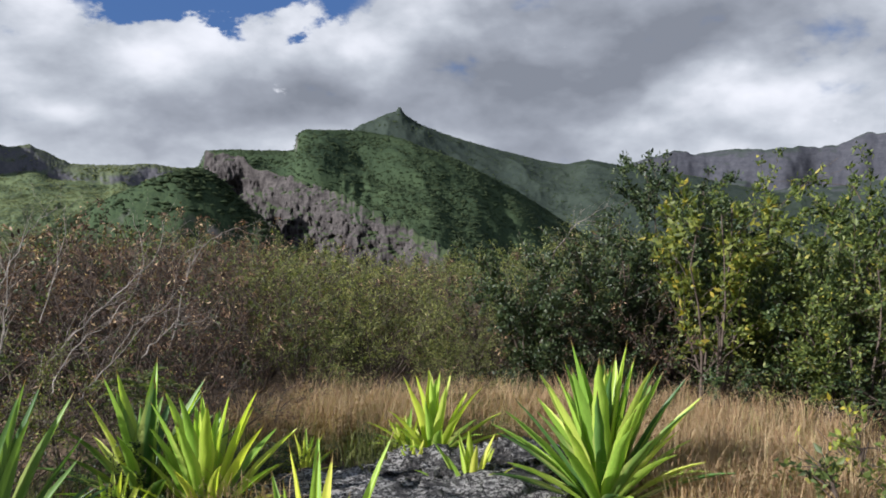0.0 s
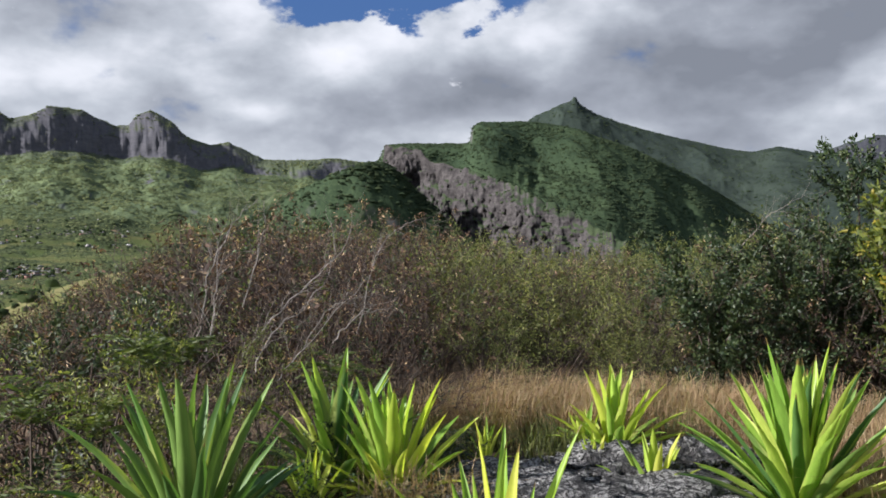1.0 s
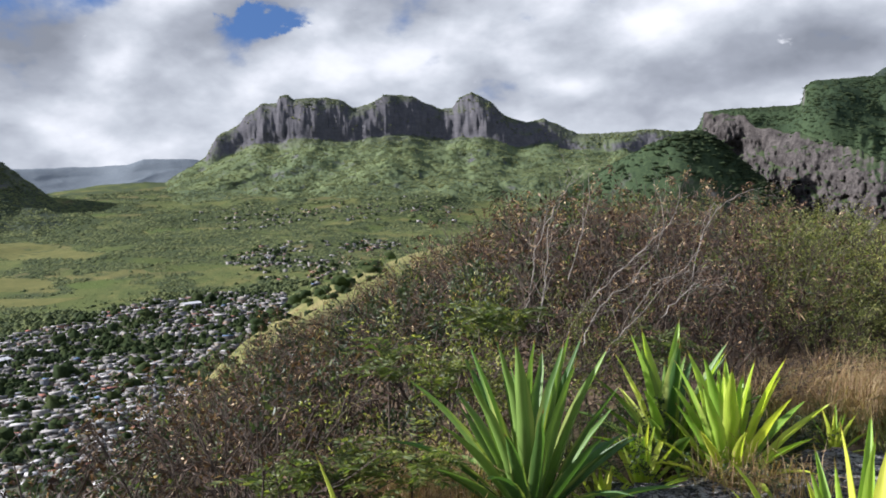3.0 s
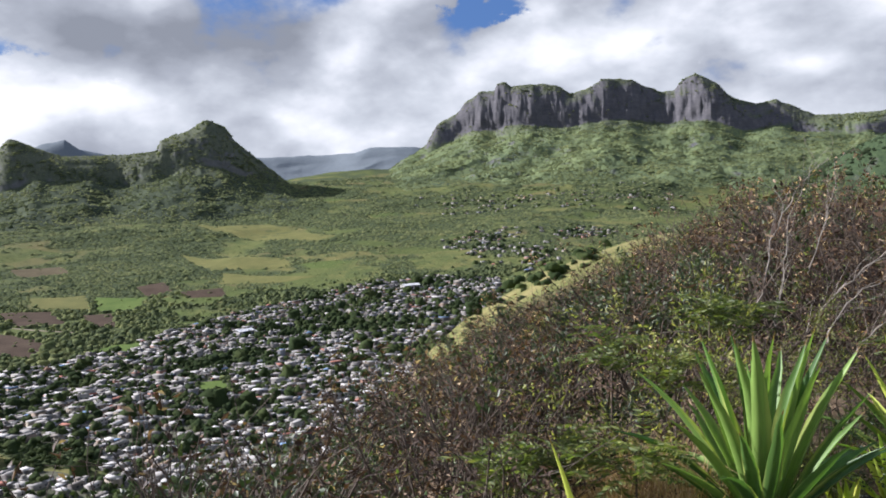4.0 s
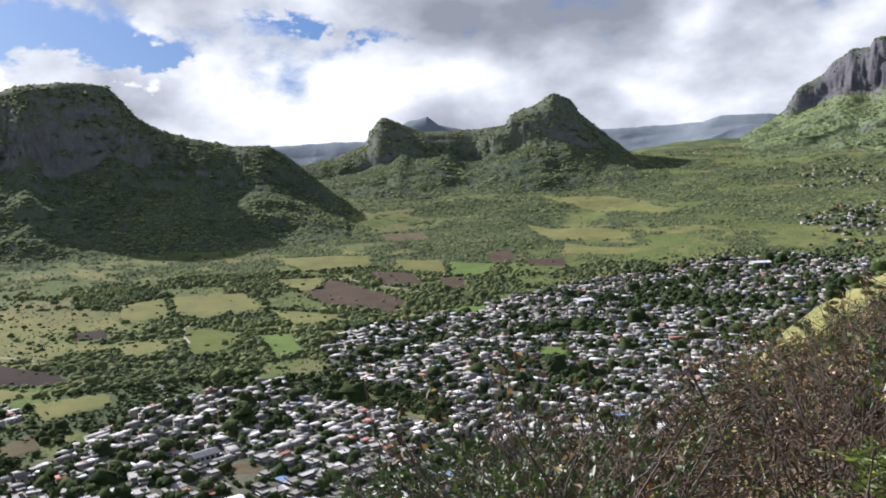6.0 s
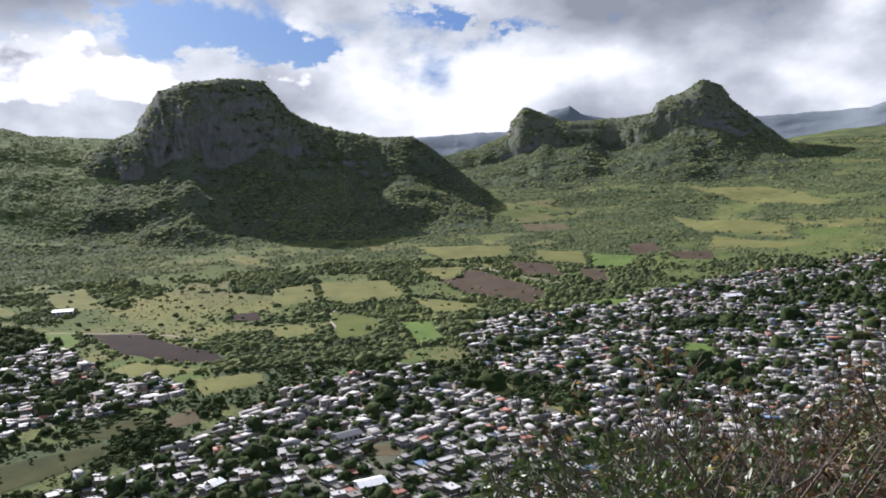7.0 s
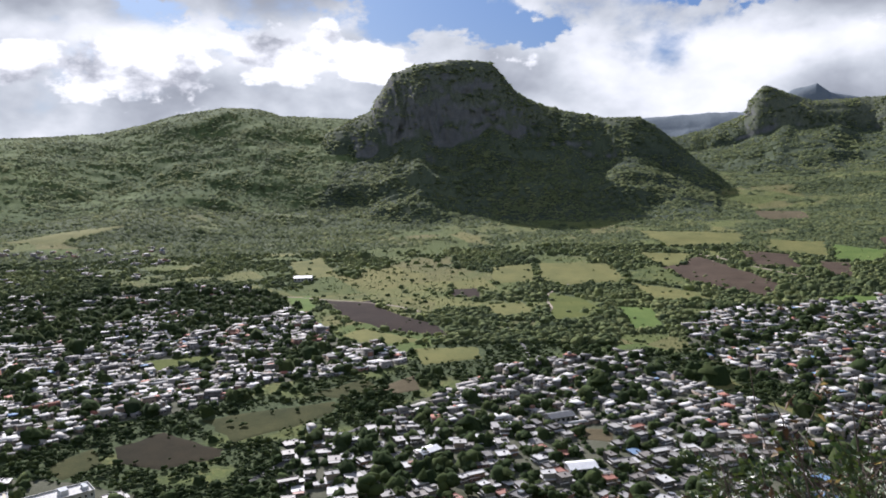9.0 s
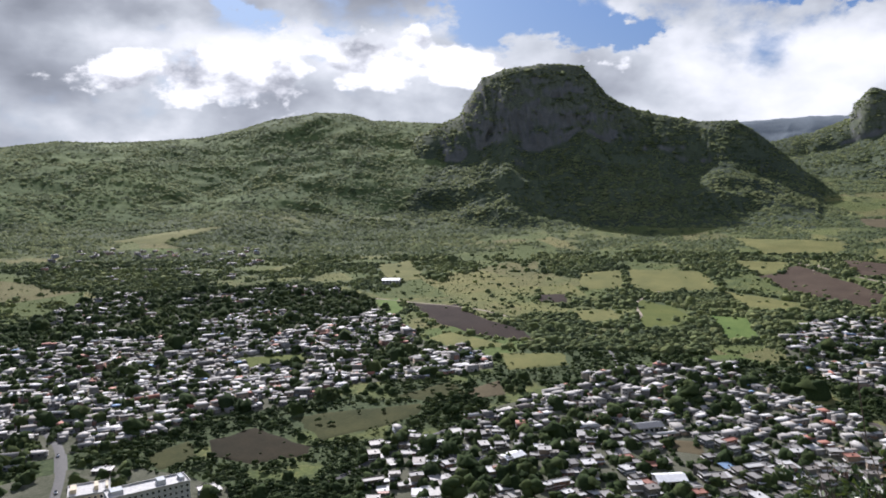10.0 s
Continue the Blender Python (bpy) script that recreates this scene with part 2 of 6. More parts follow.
def mountain_material(name, green_a, green_b, rock_a, rock_b, steep=(0.45, 0.72), scale=0.02, cracks=0.0, crest_shade=None):
    """Scrub on the slopes and bare basalt, streaked downhill, where it is too steep for soil."""
    m, t, b = material(name)
    v = object_coords(t)
    g = t.nodes.new("ShaderNodeNewGeometry")
    sep = t.nodes.new("ShaderNodeSeparateXYZ")
    link(t, g.outputs["Normal"], sep.inputs[0])
    n1, n2, n3 = noise_node(t, v, scale, 6, 0.62), noise_node(t, v, scale * 9, 5, 0.6), noise_node(t, v, scale * 0.22, 3, 0.5)
    stretch = t.nodes.new("ShaderNodeMapping")
    stretch.inputs["Scale"].default_value = (1, 1, 0.55)
    link(t, v, stretch.inputs[0])
    streak = noise_node(t, stretch.outputs[0], scale * 3.2, 6, 0.65)
    beds = t.nodes.new("ShaderNodeMapping")
    beds.inputs["Scale"].default_value = (0.5, 0.5, 3.0)
    link(t, v, beds.inputs[0])
    bed = noise_node(t, beds.outputs[0], scale * 2.0, 5, 0.6, 0.6)
    green = ramp_node(t, math_node(t, "ADD", math_node(t, "MULTIPLY", n2, 0.55), math_node(t, "MULTIPLY", n3, 0.45)), [(0.36, green_a), (0.62, green_b)])
    if crest_shade:                                                # upper slopes painted a duller tone to stand for shaded, hazy crests
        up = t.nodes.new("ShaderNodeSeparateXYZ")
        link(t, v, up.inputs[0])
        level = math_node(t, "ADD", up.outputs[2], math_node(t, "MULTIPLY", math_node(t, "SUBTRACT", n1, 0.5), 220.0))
        share = math_node(t, "DIVIDE", math_node(t, "SUBTRACT", level, float(crest_shade[0])), float(crest_shade[1] - crest_shade[0]))
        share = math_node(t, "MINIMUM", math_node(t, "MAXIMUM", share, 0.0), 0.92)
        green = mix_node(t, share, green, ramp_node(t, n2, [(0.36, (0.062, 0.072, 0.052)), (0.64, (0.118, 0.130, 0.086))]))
    rock = ramp_node(t, math_node(t, "ADD", math_node(t, "ADD", math_node(t, "MULTIPLY", streak, 0.4), math_node(t, "MULTIPLY", bed, 0.3)), math_node(t, "MULTIPLY", n2, 0.3)), [(0.38, rock_a), (0.60, rock_b)])
    crack = None
    if cracks:
        vo = t.nodes.new("ShaderNodeTexVoronoi")
        vo.feature = "DISTANCE_TO_EDGE"
        vo.inputs["Scale"].default_value = cracks
        wob = t.nodes.new("ShaderNodeVectorMath")
        wob.operation = "MULTIPLY_ADD"
        wob.inputs[1].default_value = (5, 5, 5)
        nn = t.nodes.new("ShaderNodeTexNoise")
        nn.inputs["Scale"].default_value, nn.inputs["Detail"].default_value = cracks * 1.5, 4
        link(t, stretch.outputs[0], nn.inputs["Vector"])
        link(t, nn.outputs["Color"], wob.inputs[0])
        link(t, stretch.outputs[0], wob.inputs[2])
        link(t, wob.outputs[0], vo.inputs["Vector"])
        crack = ramp_node(t, vo.outputs["Distance"], [(0.0, (0.0, 0.0, 0.0)), (0.16, (1, 1, 1))])
        rock = mix_node(t, 0.6, rock, mix_node(t, crack, (0.35, 0.35, 0.36), (1.1, 1.1, 1.1)), "MULTIPLY")
    lean = math_node(t, "ADD", sep.outputs[2], math_node(t, "MULTIPLY", math_node(t, "SUBTRACT", n1, 0.5), 0.75))
    f = ramp_node(t, lean, [(steep[0], (0, 0, 0)), (steep[1], (1, 1, 1))])
    link(t, mix_node(t, f, rock, green), b.inputs["Base Color"])
    b.inputs["Roughness"].default_value = 1.0
    b.inputs["Specular IOR Level"].default_value = 0.02
    tall = math_node(t, "ADD", n2, math_node(t, "MULTIPLY", math_node(t, "ADD", streak, bed), 0.5))
    if crack is not None:
        tall = math_node(t, "ADD", tall, math_node(t, "MULTIPLY", crack, 0.8))
    bump(t, b, tall, 0.6, 0.25 / scale * 0.08)
    return m


# a touch of bluish distance haze is put into the rock greys
M_RANGE = mountain_material("range_slopes", (0.058, 0.082, 0.050), (0.150, 0.185, 0.084), (0.064, 0.065, 0.074), (0.112, 0.109, 0.117), (0.66, 0.86), 0.012, crest_shade=(440, 520))
# haze painted in: scrub and rock share a pale blue
M_FAR_HAZED = mountain_material("far_hazed_slopes", (0.12, 0.145, 0.165), (0.155, 0.18, 0.20), (0.14, 0.165, 0.185), (0.19, 0.21, 0.23), (0.3, 0.6), 0.010)
# greens held dark in place of a cloud shadow
M_MESA = mountain_material("mesa_slopes", (0.022, 0.036, 0.022), (0.054, 0.078, 0.038), (0.06, 0.059, 0.058), (0.13, 0.122, 0.117), (0.34, 0.50), 0.05)
M_CLIFF = mountain_material("cliff_rock", (0.028, 0.042, 0.024), (0.062, 0.080, 0.038), (0.024, 0.022, 0.022), (0.088, 0.080, 0.076), (0.70, 0.86), 0.10, 0.05)
M_HILL = mountain_material("hill_slopes", (0.066, 0.092, 0.042), (0.125, 0.158, 0.062), (0.075, 0.075, 0.075), (0.12, 0.12, 0.12), (0.30, 0.55), 0.02)
# the shade of clouds on dome and cone is painted into these greens
M_DOME = mountain_material("dome_slopes", (0.038, 0.050, 0.036), (0.080, 0.098, 0.058), (0.088, 0.093, 0.094), (0.138, 0.141, 0.138), (0.42, 0.66), 0.02, crest_shade=(230, 300))
# both painted dark and bluish, for cloud shadow and haze
M_BLUFF = mountain_material("bluff_shaded_slopes", (0.026, 0.035, 0.031), (0.046, 0.057, 0.046), (0.034, 0.037, 0.045), (0.064, 0.065, 0.074), (0.66, 0.90), 0.014)
M_THUMB = mountain_material("thumb_shaded_slopes", (0.022, 0.031, 0.028), (0.044, 0.057, 0.042), (0.044, 0.047, 0.055), (0.080, 0.080, 0.088), (0.38, 0.60), 0.016)


def ground_material():
    """Grass, scrub and dry earth in patches like old plots, finer scrub between."""
    m, t, b = material("ground_cover")
    v = object_coords(t)
    n1, n2, n3 = noise_node(t, v, 0.003, 5, 0.6, 0.8), noise_node(t, v, 0.022, 6, 0.62), noise_node(t, v, 0.35, 5, 0.65)
    n4 = noise_node(t, v, 6.0, 5, 0.7)
    vor = t.nodes.new("ShaderNodeTexVoronoi")
    vor.inputs["Scale"].default_value = 0.0085
    link(t, v, vor.inputs["Vector"])
    sepc = t.nodes.new("ShaderNodeSeparateColor")
    link(t, vor.outputs["Color"], sepc.inputs[0])
    plots = ramp_node(t, sepc.outputs[0], [(0.12, (0.092, 0.120, 0.042)), (0.4, (0.128, 0.152, 0.054)), (0.65, (0.200, 0.188, 0.074)), (0.85, (0.150, 0.136, 0.066)), (0.95, (0.100, 0.140, 0.044))])
    wild = ramp_node(t, math_node(t, "ADD", math_node(t, "MULTIPLY", n2, 0.6), math_node(t, "MULTIPLY", n3, 0.4)), [(0.36, (0.070, 0.096, 0.038)), (0.50, (0.122, 0.148, 0.054)), (0.64, (0.205, 0.192, 0.078))])
    n5 = noise_node(t, v, 0.085, 5, 0.65)
    wild = mix_node(t, ramp_node(t, n5, [(0.50, (0, 0, 0)), (0.62, (0.7, 0.7, 0.7))]), wild, (0.060, 0.085, 0.036))
    c = mix_node(t, ramp_node(t, n1, [(0.40, (0, 0, 0)), (0.56, (0.85, 0.85, 0.85))]), wild, plots)
    cover = t.nodes.new("ShaderNodeAttribute")
    cover.attribute_name = "wooded"
    c = mix_node(t, cover.outputs["Fac"], c, ramp_node(t, n3, [(0.35, (0.046, 0.064, 0.034)), (0.65, (0.092, 0.118, 0.056))]))
    c = mix_node(t, 0.3, c, ramp_node(t, n4, [(0.3, (0.05, 0.045, 0.03)), (0.7, (0.20, 0.18, 0.10))]), "OVERLAY")
    # leaf litter and bare soil on the trodden hilltop
    far = t.nodes.new("ShaderNodeVectorMath")
    far.operation = "DISTANCE"
    far.inputs[1].default_value = (0, 0, 194)
    link(t, v, far.inputs[0])
    litter = ramp_node(t, math_node(t, "ADD", math_node(t, "MULTIPLY", n4, 0.5), math_node(t, "MULTIPLY", noise_node(t, v, 40, 4, 0.7), 0.5)), [(0.36, (0.045, 0.034, 0.024)), (0.52, (0.125, 0.092, 0.062)), (0.68, (0.24, 0.185, 0.125))])
    c = mix_node(t, ramp_node(t, math_node(t, "DIVIDE", far.outputs["Value"], 60.0), [(0.25, (1, 1, 1)), (0.9, (0, 0, 0))]), c, litter)
    # dry grass on the flanks of the hill
    dry = ramp_node(t, math_node(t, "DIVIDE", far.outputs["Value"], 600.0), [(0.06, (0, 0, 0)), (0.14, (0.6, 0.6, 0.6)), (0.66, (0.6, 0.6, 0.6)), (0.82, (0, 0, 0))])
    c = mix_node(t, dry, c, ramp_node(t, n5, [(0.40, (0.115, 0.125, 0.045)), (0.60, (0.270, 0.225, 0.105))]))
    link(t, c, b.inputs["Base Color"])
    b.inputs["Roughness"].default_value = 1.0
    b.inputs["Specular IOR Level"].default_value = 0.03
    bump(t, b, math_node(t, "ADD", math_node(t, "ADD", n3, math_node(t, "MULTIPLY", n4, 0.15)), math_node(t, "MULTIPLY", n5, 2.0)), 0.6, 0.8)
    return m


M_GROUND = ground_material()


# ---- the land ----
def make_ground():
    az = np.concatenate([np.arange(-34, 138, 0.4), np.arange(138, 326, 4.0)])
    r = np.concatenate([np.linspace(0, 10, 26)[:-1], np.geomspace(10, 4950, 320)])
    A, R = np.meshgrid(np.radians(az), r, indexing="ij")
    X, Y = -R * np.sin(A), R * np.cos(A)
    ob = grid_mesh("ground", X, Y, land(X, Y), M_GROUND, True)
    ob.data.attributes.new("wooded", "FLOAT", "POINT").data.foreach_set("value", (wooded(X, Y) * sstep(200, 420, R)).astype(np.float32).ravel())
    return tagged(ob, "green and dry valley floor rising to the hills", "ground", kind="structure")


make_ground()


def mountain(name, crest, dist, depth, mat, label, talus=0.45, rise=0.5, bold=0.06, slopes=0.032, cliff=1.0, blocky=0.22, keep=3, foot=1.25, jag=0.0, step=0.10, seed=1, rows=100, back=0.7, gully=14.0, spread=0.08, wander=0.35, ledges=1.0, bluff=1.7):
    """A ridge across the view. crest: (azimuth, elevation from the eye) along the skyline; dist: distance of the crest at its two ends;
    depth: from foot to crest; talus: part of the height below the cliffs, rise: part of the depth that it takes up."""
    ends = []
    for (a, e), d, out in ((crest[0], dist[0], -1), (crest[-1], dist[1], 1)):
        w = 2.2 if dist[0] > 1900 else 4.0
        hx, hy = heading(a + out * w, d)
        ends.append((a + out * w, math.degrees(math.atan2(land1(hx, hy) - 8 - H, d))))
    crest = [ends[0], *crest, ends[1]]
    a0, a1 = crest[0][0], crest[-1][0]
    az = np.arange(a0, a1 + step / 2, step)
    el = np.interp(az, [c[0] for c in crest], [c[1] for c in crest])
    rc = np.interp(az, [a0, a1], dist) * (1 + spread * 0.5 * fbm(az / 7.0, az * 0 + seed, 3, seed))
    jags = jag * fbm(az / 0.55, az * 0, 4, seed + 5)
    top = H + rc * np.tan(np.radians(el))
    k = int(1.6 / step)
    pad = np.pad(top, k, mode="edge")
    smooth = np.convolve(pad, np.hanning(2 * k + 3)[1:-1] / np.hanning(2 * k + 3).sum(), "valid")
    crag = rc * np.radians(jags)
    u = np.concatenate([np.linspace(0, 1, rows), 1 + np.linspace(0, 1, rows // 4)[1:]])
    A, U = np.meshgrid(az, u, indexing="ij")
    RC = rc[:, None]
    front = np.clip(U, 0, 1)
    behind = np.clip(U - 1, 0, 1)
    R = RC - depth * (1 - front) + depth * back * behind
    # talus slope first, then the steep face, then a rounded top; where one ends and the next begins wanders along the ridge
    low = np.clip(talus * (1 + wander * fbm(A / 2.1 + 0.6 * front, A * 0 + seed, 2, seed + 33)), 0.1, 0.92)
    brk = np.clip(rise + 0.22 * wander * fbm(A / 2.8, A * 0, 3, seed + 31), 0.3, 0.95)
    q = np.clip((front - brk) / (1 - brk), 0, 1)
    g = np.where(front < brk, low * (front / brk) ** foot, low + (1 - low) * (1 - (1 - q) ** bluff))
    g = g * (1 - behind ** 1.3)
    X, Y = -R * np.sin(np.radians(A)), R * np.cos(np.radians(A))
    base = land(X, Y) - 6
    fade = (sstep(a0, a0 + 1.6, az) * sstep(a1, a1 - 1.6, az))[:, None]
    T = smooth[:, None] + (top - smooth)[:, None] * g ** keep       # the skyline's notches die out down the slope
    T = base - 4 + (T - base + 4) * fade
    Z = base + np.clip(T - base, 0, None) * g + fade * crag[:, None] * g ** 8
    size = np.clip(T - base, 0, None)
    along = A * RC / 57.3
    face = cliff * sstep(0.0, 0.12, q) * (1 - behind)
    free = (1 - np.clip(g, 0, 1) ** 7) * sstep(0, 0.25, front) * (1 - behind)
    # buttresses and gullies on the face, blocks and ledges on these, ravines down the slopes
    bend = 0.4 * fbm(along / (gully * 9), Z / (gully * 7), 3, seed + 2)
    buttress = ridged(along / (gully * 13) + bend, Z / (gully * 30), 2, seed + 9)
    crags = fbm(along / (gully * 3.0) + bend, Z / (gully * 4.0), 4, seed + 3, 0.55)
    blocks = fbm(along / (gully * 0.9), Z / (gully * 0.75), 3, seed + 21, 0.6)
    push = free * size * bold * ((0.03 + 0.97 * face) * (0.9 * buttress + 0.55 * crags) + blocky * face * blocks)
    R2 = R - push
    X, Y = -R2 * np.sin(np.radians(A)), R2 * np.cos(np.radians(A))
    wx, wy = X / (gully * 9), Y / (gully * 9)
    sway = 0.5 * fbm(wx * 0.6, wy * 0.6, 3, seed + 45)
    ravine = ridged(wx + sway, wy - sway, 4, seed + 41)
    ledge = fbm(along / (gully * 8), Z / (gully * 1.3), 3, seed + 43)
    Z = Z + free * size * (slopes * (1 - face) * ravine + 0.03 * ledges * face * ledge + slopes * 1.5 * (1 - face) * fbm(wx * 0.5, wy * 0.5, 3, seed + 13))
    SLOPES[name] = (X, Y, Z, front)
    return tagged(grid_mesh(name, X, Y, Z, mat), label, "mountain", kind="structure")


SLOPES = {}
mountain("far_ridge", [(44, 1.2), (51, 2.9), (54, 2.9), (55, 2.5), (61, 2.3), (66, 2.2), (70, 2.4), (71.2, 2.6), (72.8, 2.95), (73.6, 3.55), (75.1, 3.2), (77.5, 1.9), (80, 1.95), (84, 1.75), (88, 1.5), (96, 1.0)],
         (4850, 4850), 500, M_FAR_HAZED, "distant ridge of far mountains in blue-grey haze", cliff=0.0, slopes=0.02, wander=0.0, jag=0.05, rows=40, seed=31)
mountain("mountain_range", [(14, 3.0), (17.3, 3.9), (20, 4.24), (22.4, 4.0), (24.5, 4.1), (26.8, 5.22), (28, 5.0), (29.4, 5.4), (30.6, 6.55), (31.8, 7.16), (32.8, 6.6), (33.1, 6.15), (34.1, 6.05), (35.8, 6.9),
         (37.9, 7.1), (38.5, 6.65), (40.0, 6.2), (41.0, 6.8), (42.6, 6.97), (44.1, 6.8), (44.5, 7.2), (45.0, 7.1), (45.2, 6.6), (46.2, 6.55), (47.1, 5.9), (47.9, 5.1), (49.3, 4.3), (50.0, 3.0), (51, 2.3)],
         (4350, 4450), 1500, M_RANGE, "long basalt mountain range with vertical dark cliffs", talus=0.44, rise=0.89, foot=1.7, wander=0.14, jag=0.10, step=0.06, seed=41, gully=13, bold=0.085)
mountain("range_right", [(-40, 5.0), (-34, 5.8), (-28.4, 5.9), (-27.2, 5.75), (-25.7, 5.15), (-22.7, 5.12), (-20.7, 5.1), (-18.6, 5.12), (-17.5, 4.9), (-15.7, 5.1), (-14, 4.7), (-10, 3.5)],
         (4750, 4750), 700, M_BLUFF, "mountain range with steep cliffs in grey-blue haze", talus=0.4, rise=0.8, jag=0.16, seed=51)
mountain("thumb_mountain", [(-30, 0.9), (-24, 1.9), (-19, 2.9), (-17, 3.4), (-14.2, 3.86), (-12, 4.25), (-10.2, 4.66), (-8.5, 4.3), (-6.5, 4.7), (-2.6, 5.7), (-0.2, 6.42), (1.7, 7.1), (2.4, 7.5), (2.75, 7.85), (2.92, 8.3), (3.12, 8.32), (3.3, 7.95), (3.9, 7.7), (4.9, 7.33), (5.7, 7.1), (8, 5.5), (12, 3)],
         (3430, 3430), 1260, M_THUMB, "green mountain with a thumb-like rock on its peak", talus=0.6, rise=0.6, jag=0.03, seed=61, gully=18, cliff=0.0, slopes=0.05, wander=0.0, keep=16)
mountain("mesa_hill", [(-13, -3.0), (-10, -0.6), (-7.7, 0.9), (-4.6, 2.9), (-0.6, 4.85), (3, 6.1), (5.7, 6.6), (9.5, 6.65), (10.05, 6.35), (10.3, 5.15), (12.2, 5.2), (14.9, 5.23), (16.2, 5.05), (16.7, 3.9), (19, 3.1), (22, 2.1), (24.4, 0.7), (28, -1.5)],
         (1400, 1260), 730, M_MESA, "scrub-covered hill with a flat rocky summit", talus=0.62, rise=0.62, jag=0.04, seed=71, gully=9, cliff=0.0, slopes=0.045, wander=0.0, keep=9)
mountain("cliff_spur", [(-0.5, -1.6), (1.75, -0.3), (3.6, 0.7), (5.7, 1.5), (7.3, 2.3), (9.6, 3.2), (11.4, 3.6), (12.9, 3.95), (13.7, 4.85), (15.2, 5.0), (16.2, 4.95), (16.45, 3.3), (16.8, 1.2), (17.3, -0.6)],
         (460, 900), 180, M_CLIFF, "bare grey basalt cliff with scrub on its top", talus=0.30, rise=0.50, jag=0.30, step=0.06, seed=87, gully=4.5, back=1.2, bold=0.16, blocky=0.34, rows=150, bluff=1.25)
mountain("cone_mountain", [(58.5, -0.5), (59.5, 0.4), (61.6, 2.2), (63.0, 3.3), (63.75, 4.38), (64.5, 4.7), (64.9, 4.85), (65.3, 4.6), (65.8, 4.25), (67.8, 3.5), (68.1, 2.8), (70, 2.6), (72.4, 2.5), (73.8, 2.5), (75.7, 3.2), (76.5, 3.55), (76.8, 3.55), (77.2, 3.1), (77.65, 2.5), (77.9, 1.7), (80, 0.9), (83.2, 0.2), (86, -1)],
         (3550, 3430), 840, M_DOME, "steep dark mountain with a cone and a horn", talus=0.38, rise=0.68, jag=0.04, step=0.08, seed=91, gully=12, bold=0.11)
mountain("dome_mountain", [(80.5, -1.4), (83.0, 0.8), (83.6, 1.25), (84.6, 1.85), (86.8, 1.85), (89.3, 2.3), (91.5, 2.95), (92.8, 3.7), (93.8, 4.9), (94.5, 5.7), (95.5, 5.9), (97.2, 6.0), (99.5, 5.75), (101.4, 5.1), (102.6, 3.3), (102.9, 2.6), (104.3, 2.1), (106, 1.2), (108, -0.5)],
         (2500, 2660), 790, M_DOME, "dark dome-shaped mountain with a blunt rocky top", talus=0.42, rise=0.66, jag=0.05, step=0.08, seed=107, gully=10, bold=0.10)
mountain("long_hill", [(99, 0.8), (104.3, 2.1), (107, 2.3), (109, 2.4), (110.5, 2.86), (112.8, 3.0), (115.9, 2.5), (118, 1.9), (120.4, 1.4), (124.6, 1.2), (126.5, 1.15), (129, 1.3), (132.5, 0.95), (140, 0.5)],
         (3010, 3010), 1060, M_HILL, "long grassy hill ridge with wooded flanks", talus=0.6, rise=0.6, jag=0.03, seed=111, gully=16, cliff=0.0, slopes=0.035, wander=0.0)
mountain("green_spur", [(9.0, -2.4), (11.0, -0.9), (12.4, 0.5), (13.6, 1.6), (14.8, 2.8), (16.0, 3.8), (17.3, 4.0), (19.9, 3.1), (22.0, 2.1), (24.4, 0.6), (26.5, -0.6), (28, -1.6)],
         (610, 700), 150, M_MESA, "green scrub-covered spur below the cliff", talus=0.5, rise=0.6, jag=0.12, seed=121, gully=5, cliff=0.0, slopes=0.045, wander=0.0)


# ---- scattering ----
def ico():
    g = (1 + 5 ** 0.5) / 2
    v = np.array([(-1, g, 0), (1, g, 0), (-1, -g, 0), (1, -g, 0), (0, -1, g), (0, 1, g), (0, -1, -g), (0, 1, -g), (g, 0, -1), (g, 0, 1), (-g, 0, -1), (-g, 0, 1)], float)
    bm = bmesh.new()
    bmesh.ops.create_icosphere(bm, subdivisions=1, radius=1)
    v = np.array([w.co[:] for w in bm.verts])
    f = np.array([[w.index for w in q.verts] for q in bm.faces])
    bm.free()
    return v, f


ICO_V, ICO_F = ico()


def lump(rng, wobble=0.28):
    """A knobbly clump of foliage, about 1 m in radius."""
    v = ICO_V * (1 + wobble * rng.uniform(-1, 1, (len(ICO_V), 1)))
    v = v + rng.uniform(-0.08, 0.08, v.shape)
    v[:, 2] = np.where(v[:, 2] < -0.5, -0.5, v[:, 2])
    return v, ICO_F[~(v[ICO_F][:, :, 2] < -0.35).all(1)]


def dome(rng, sides=6, rings=2, ragged=0.3):
    """A cheap tuft of foliage for the distance: a lopsided cap of about 1 m in radius, open below."""
    a = np.arange(sides) / sides * 2 * np.pi
    v = [(rng.uniform(-0.25, 0.25), rng.uniform(-0.25, 0.25), rng.uniform(0.75, 1.1))]
    for k in range(rings):
        rad, top = ((0.72, 0.78), (1.0, 0.0))[k] if rings == 2 else (1.0, 0.05)
        for q in a:
            g = rad * rng.uniform(1 - ragged, 1 + ragged)
            v.append((g * math.cos(q + 0.3 * k), g * math.sin(q + 0.3 * k), top * rng.uniform(1 - ragged, 1 + 0.8 * ragged)))
    f = [(0, 1 + i, 1 + (i + 1) % sides) for i in range(sides)]
    if rings == 2:
        for i in range(sides):
            j = (i + 1) % sides
            f += [(1 + i, 1 + sides + i, 1 + sides + j), (1 + i, 1 + sides + j, 1 + j)]
    return np.array(v), np.array(f)


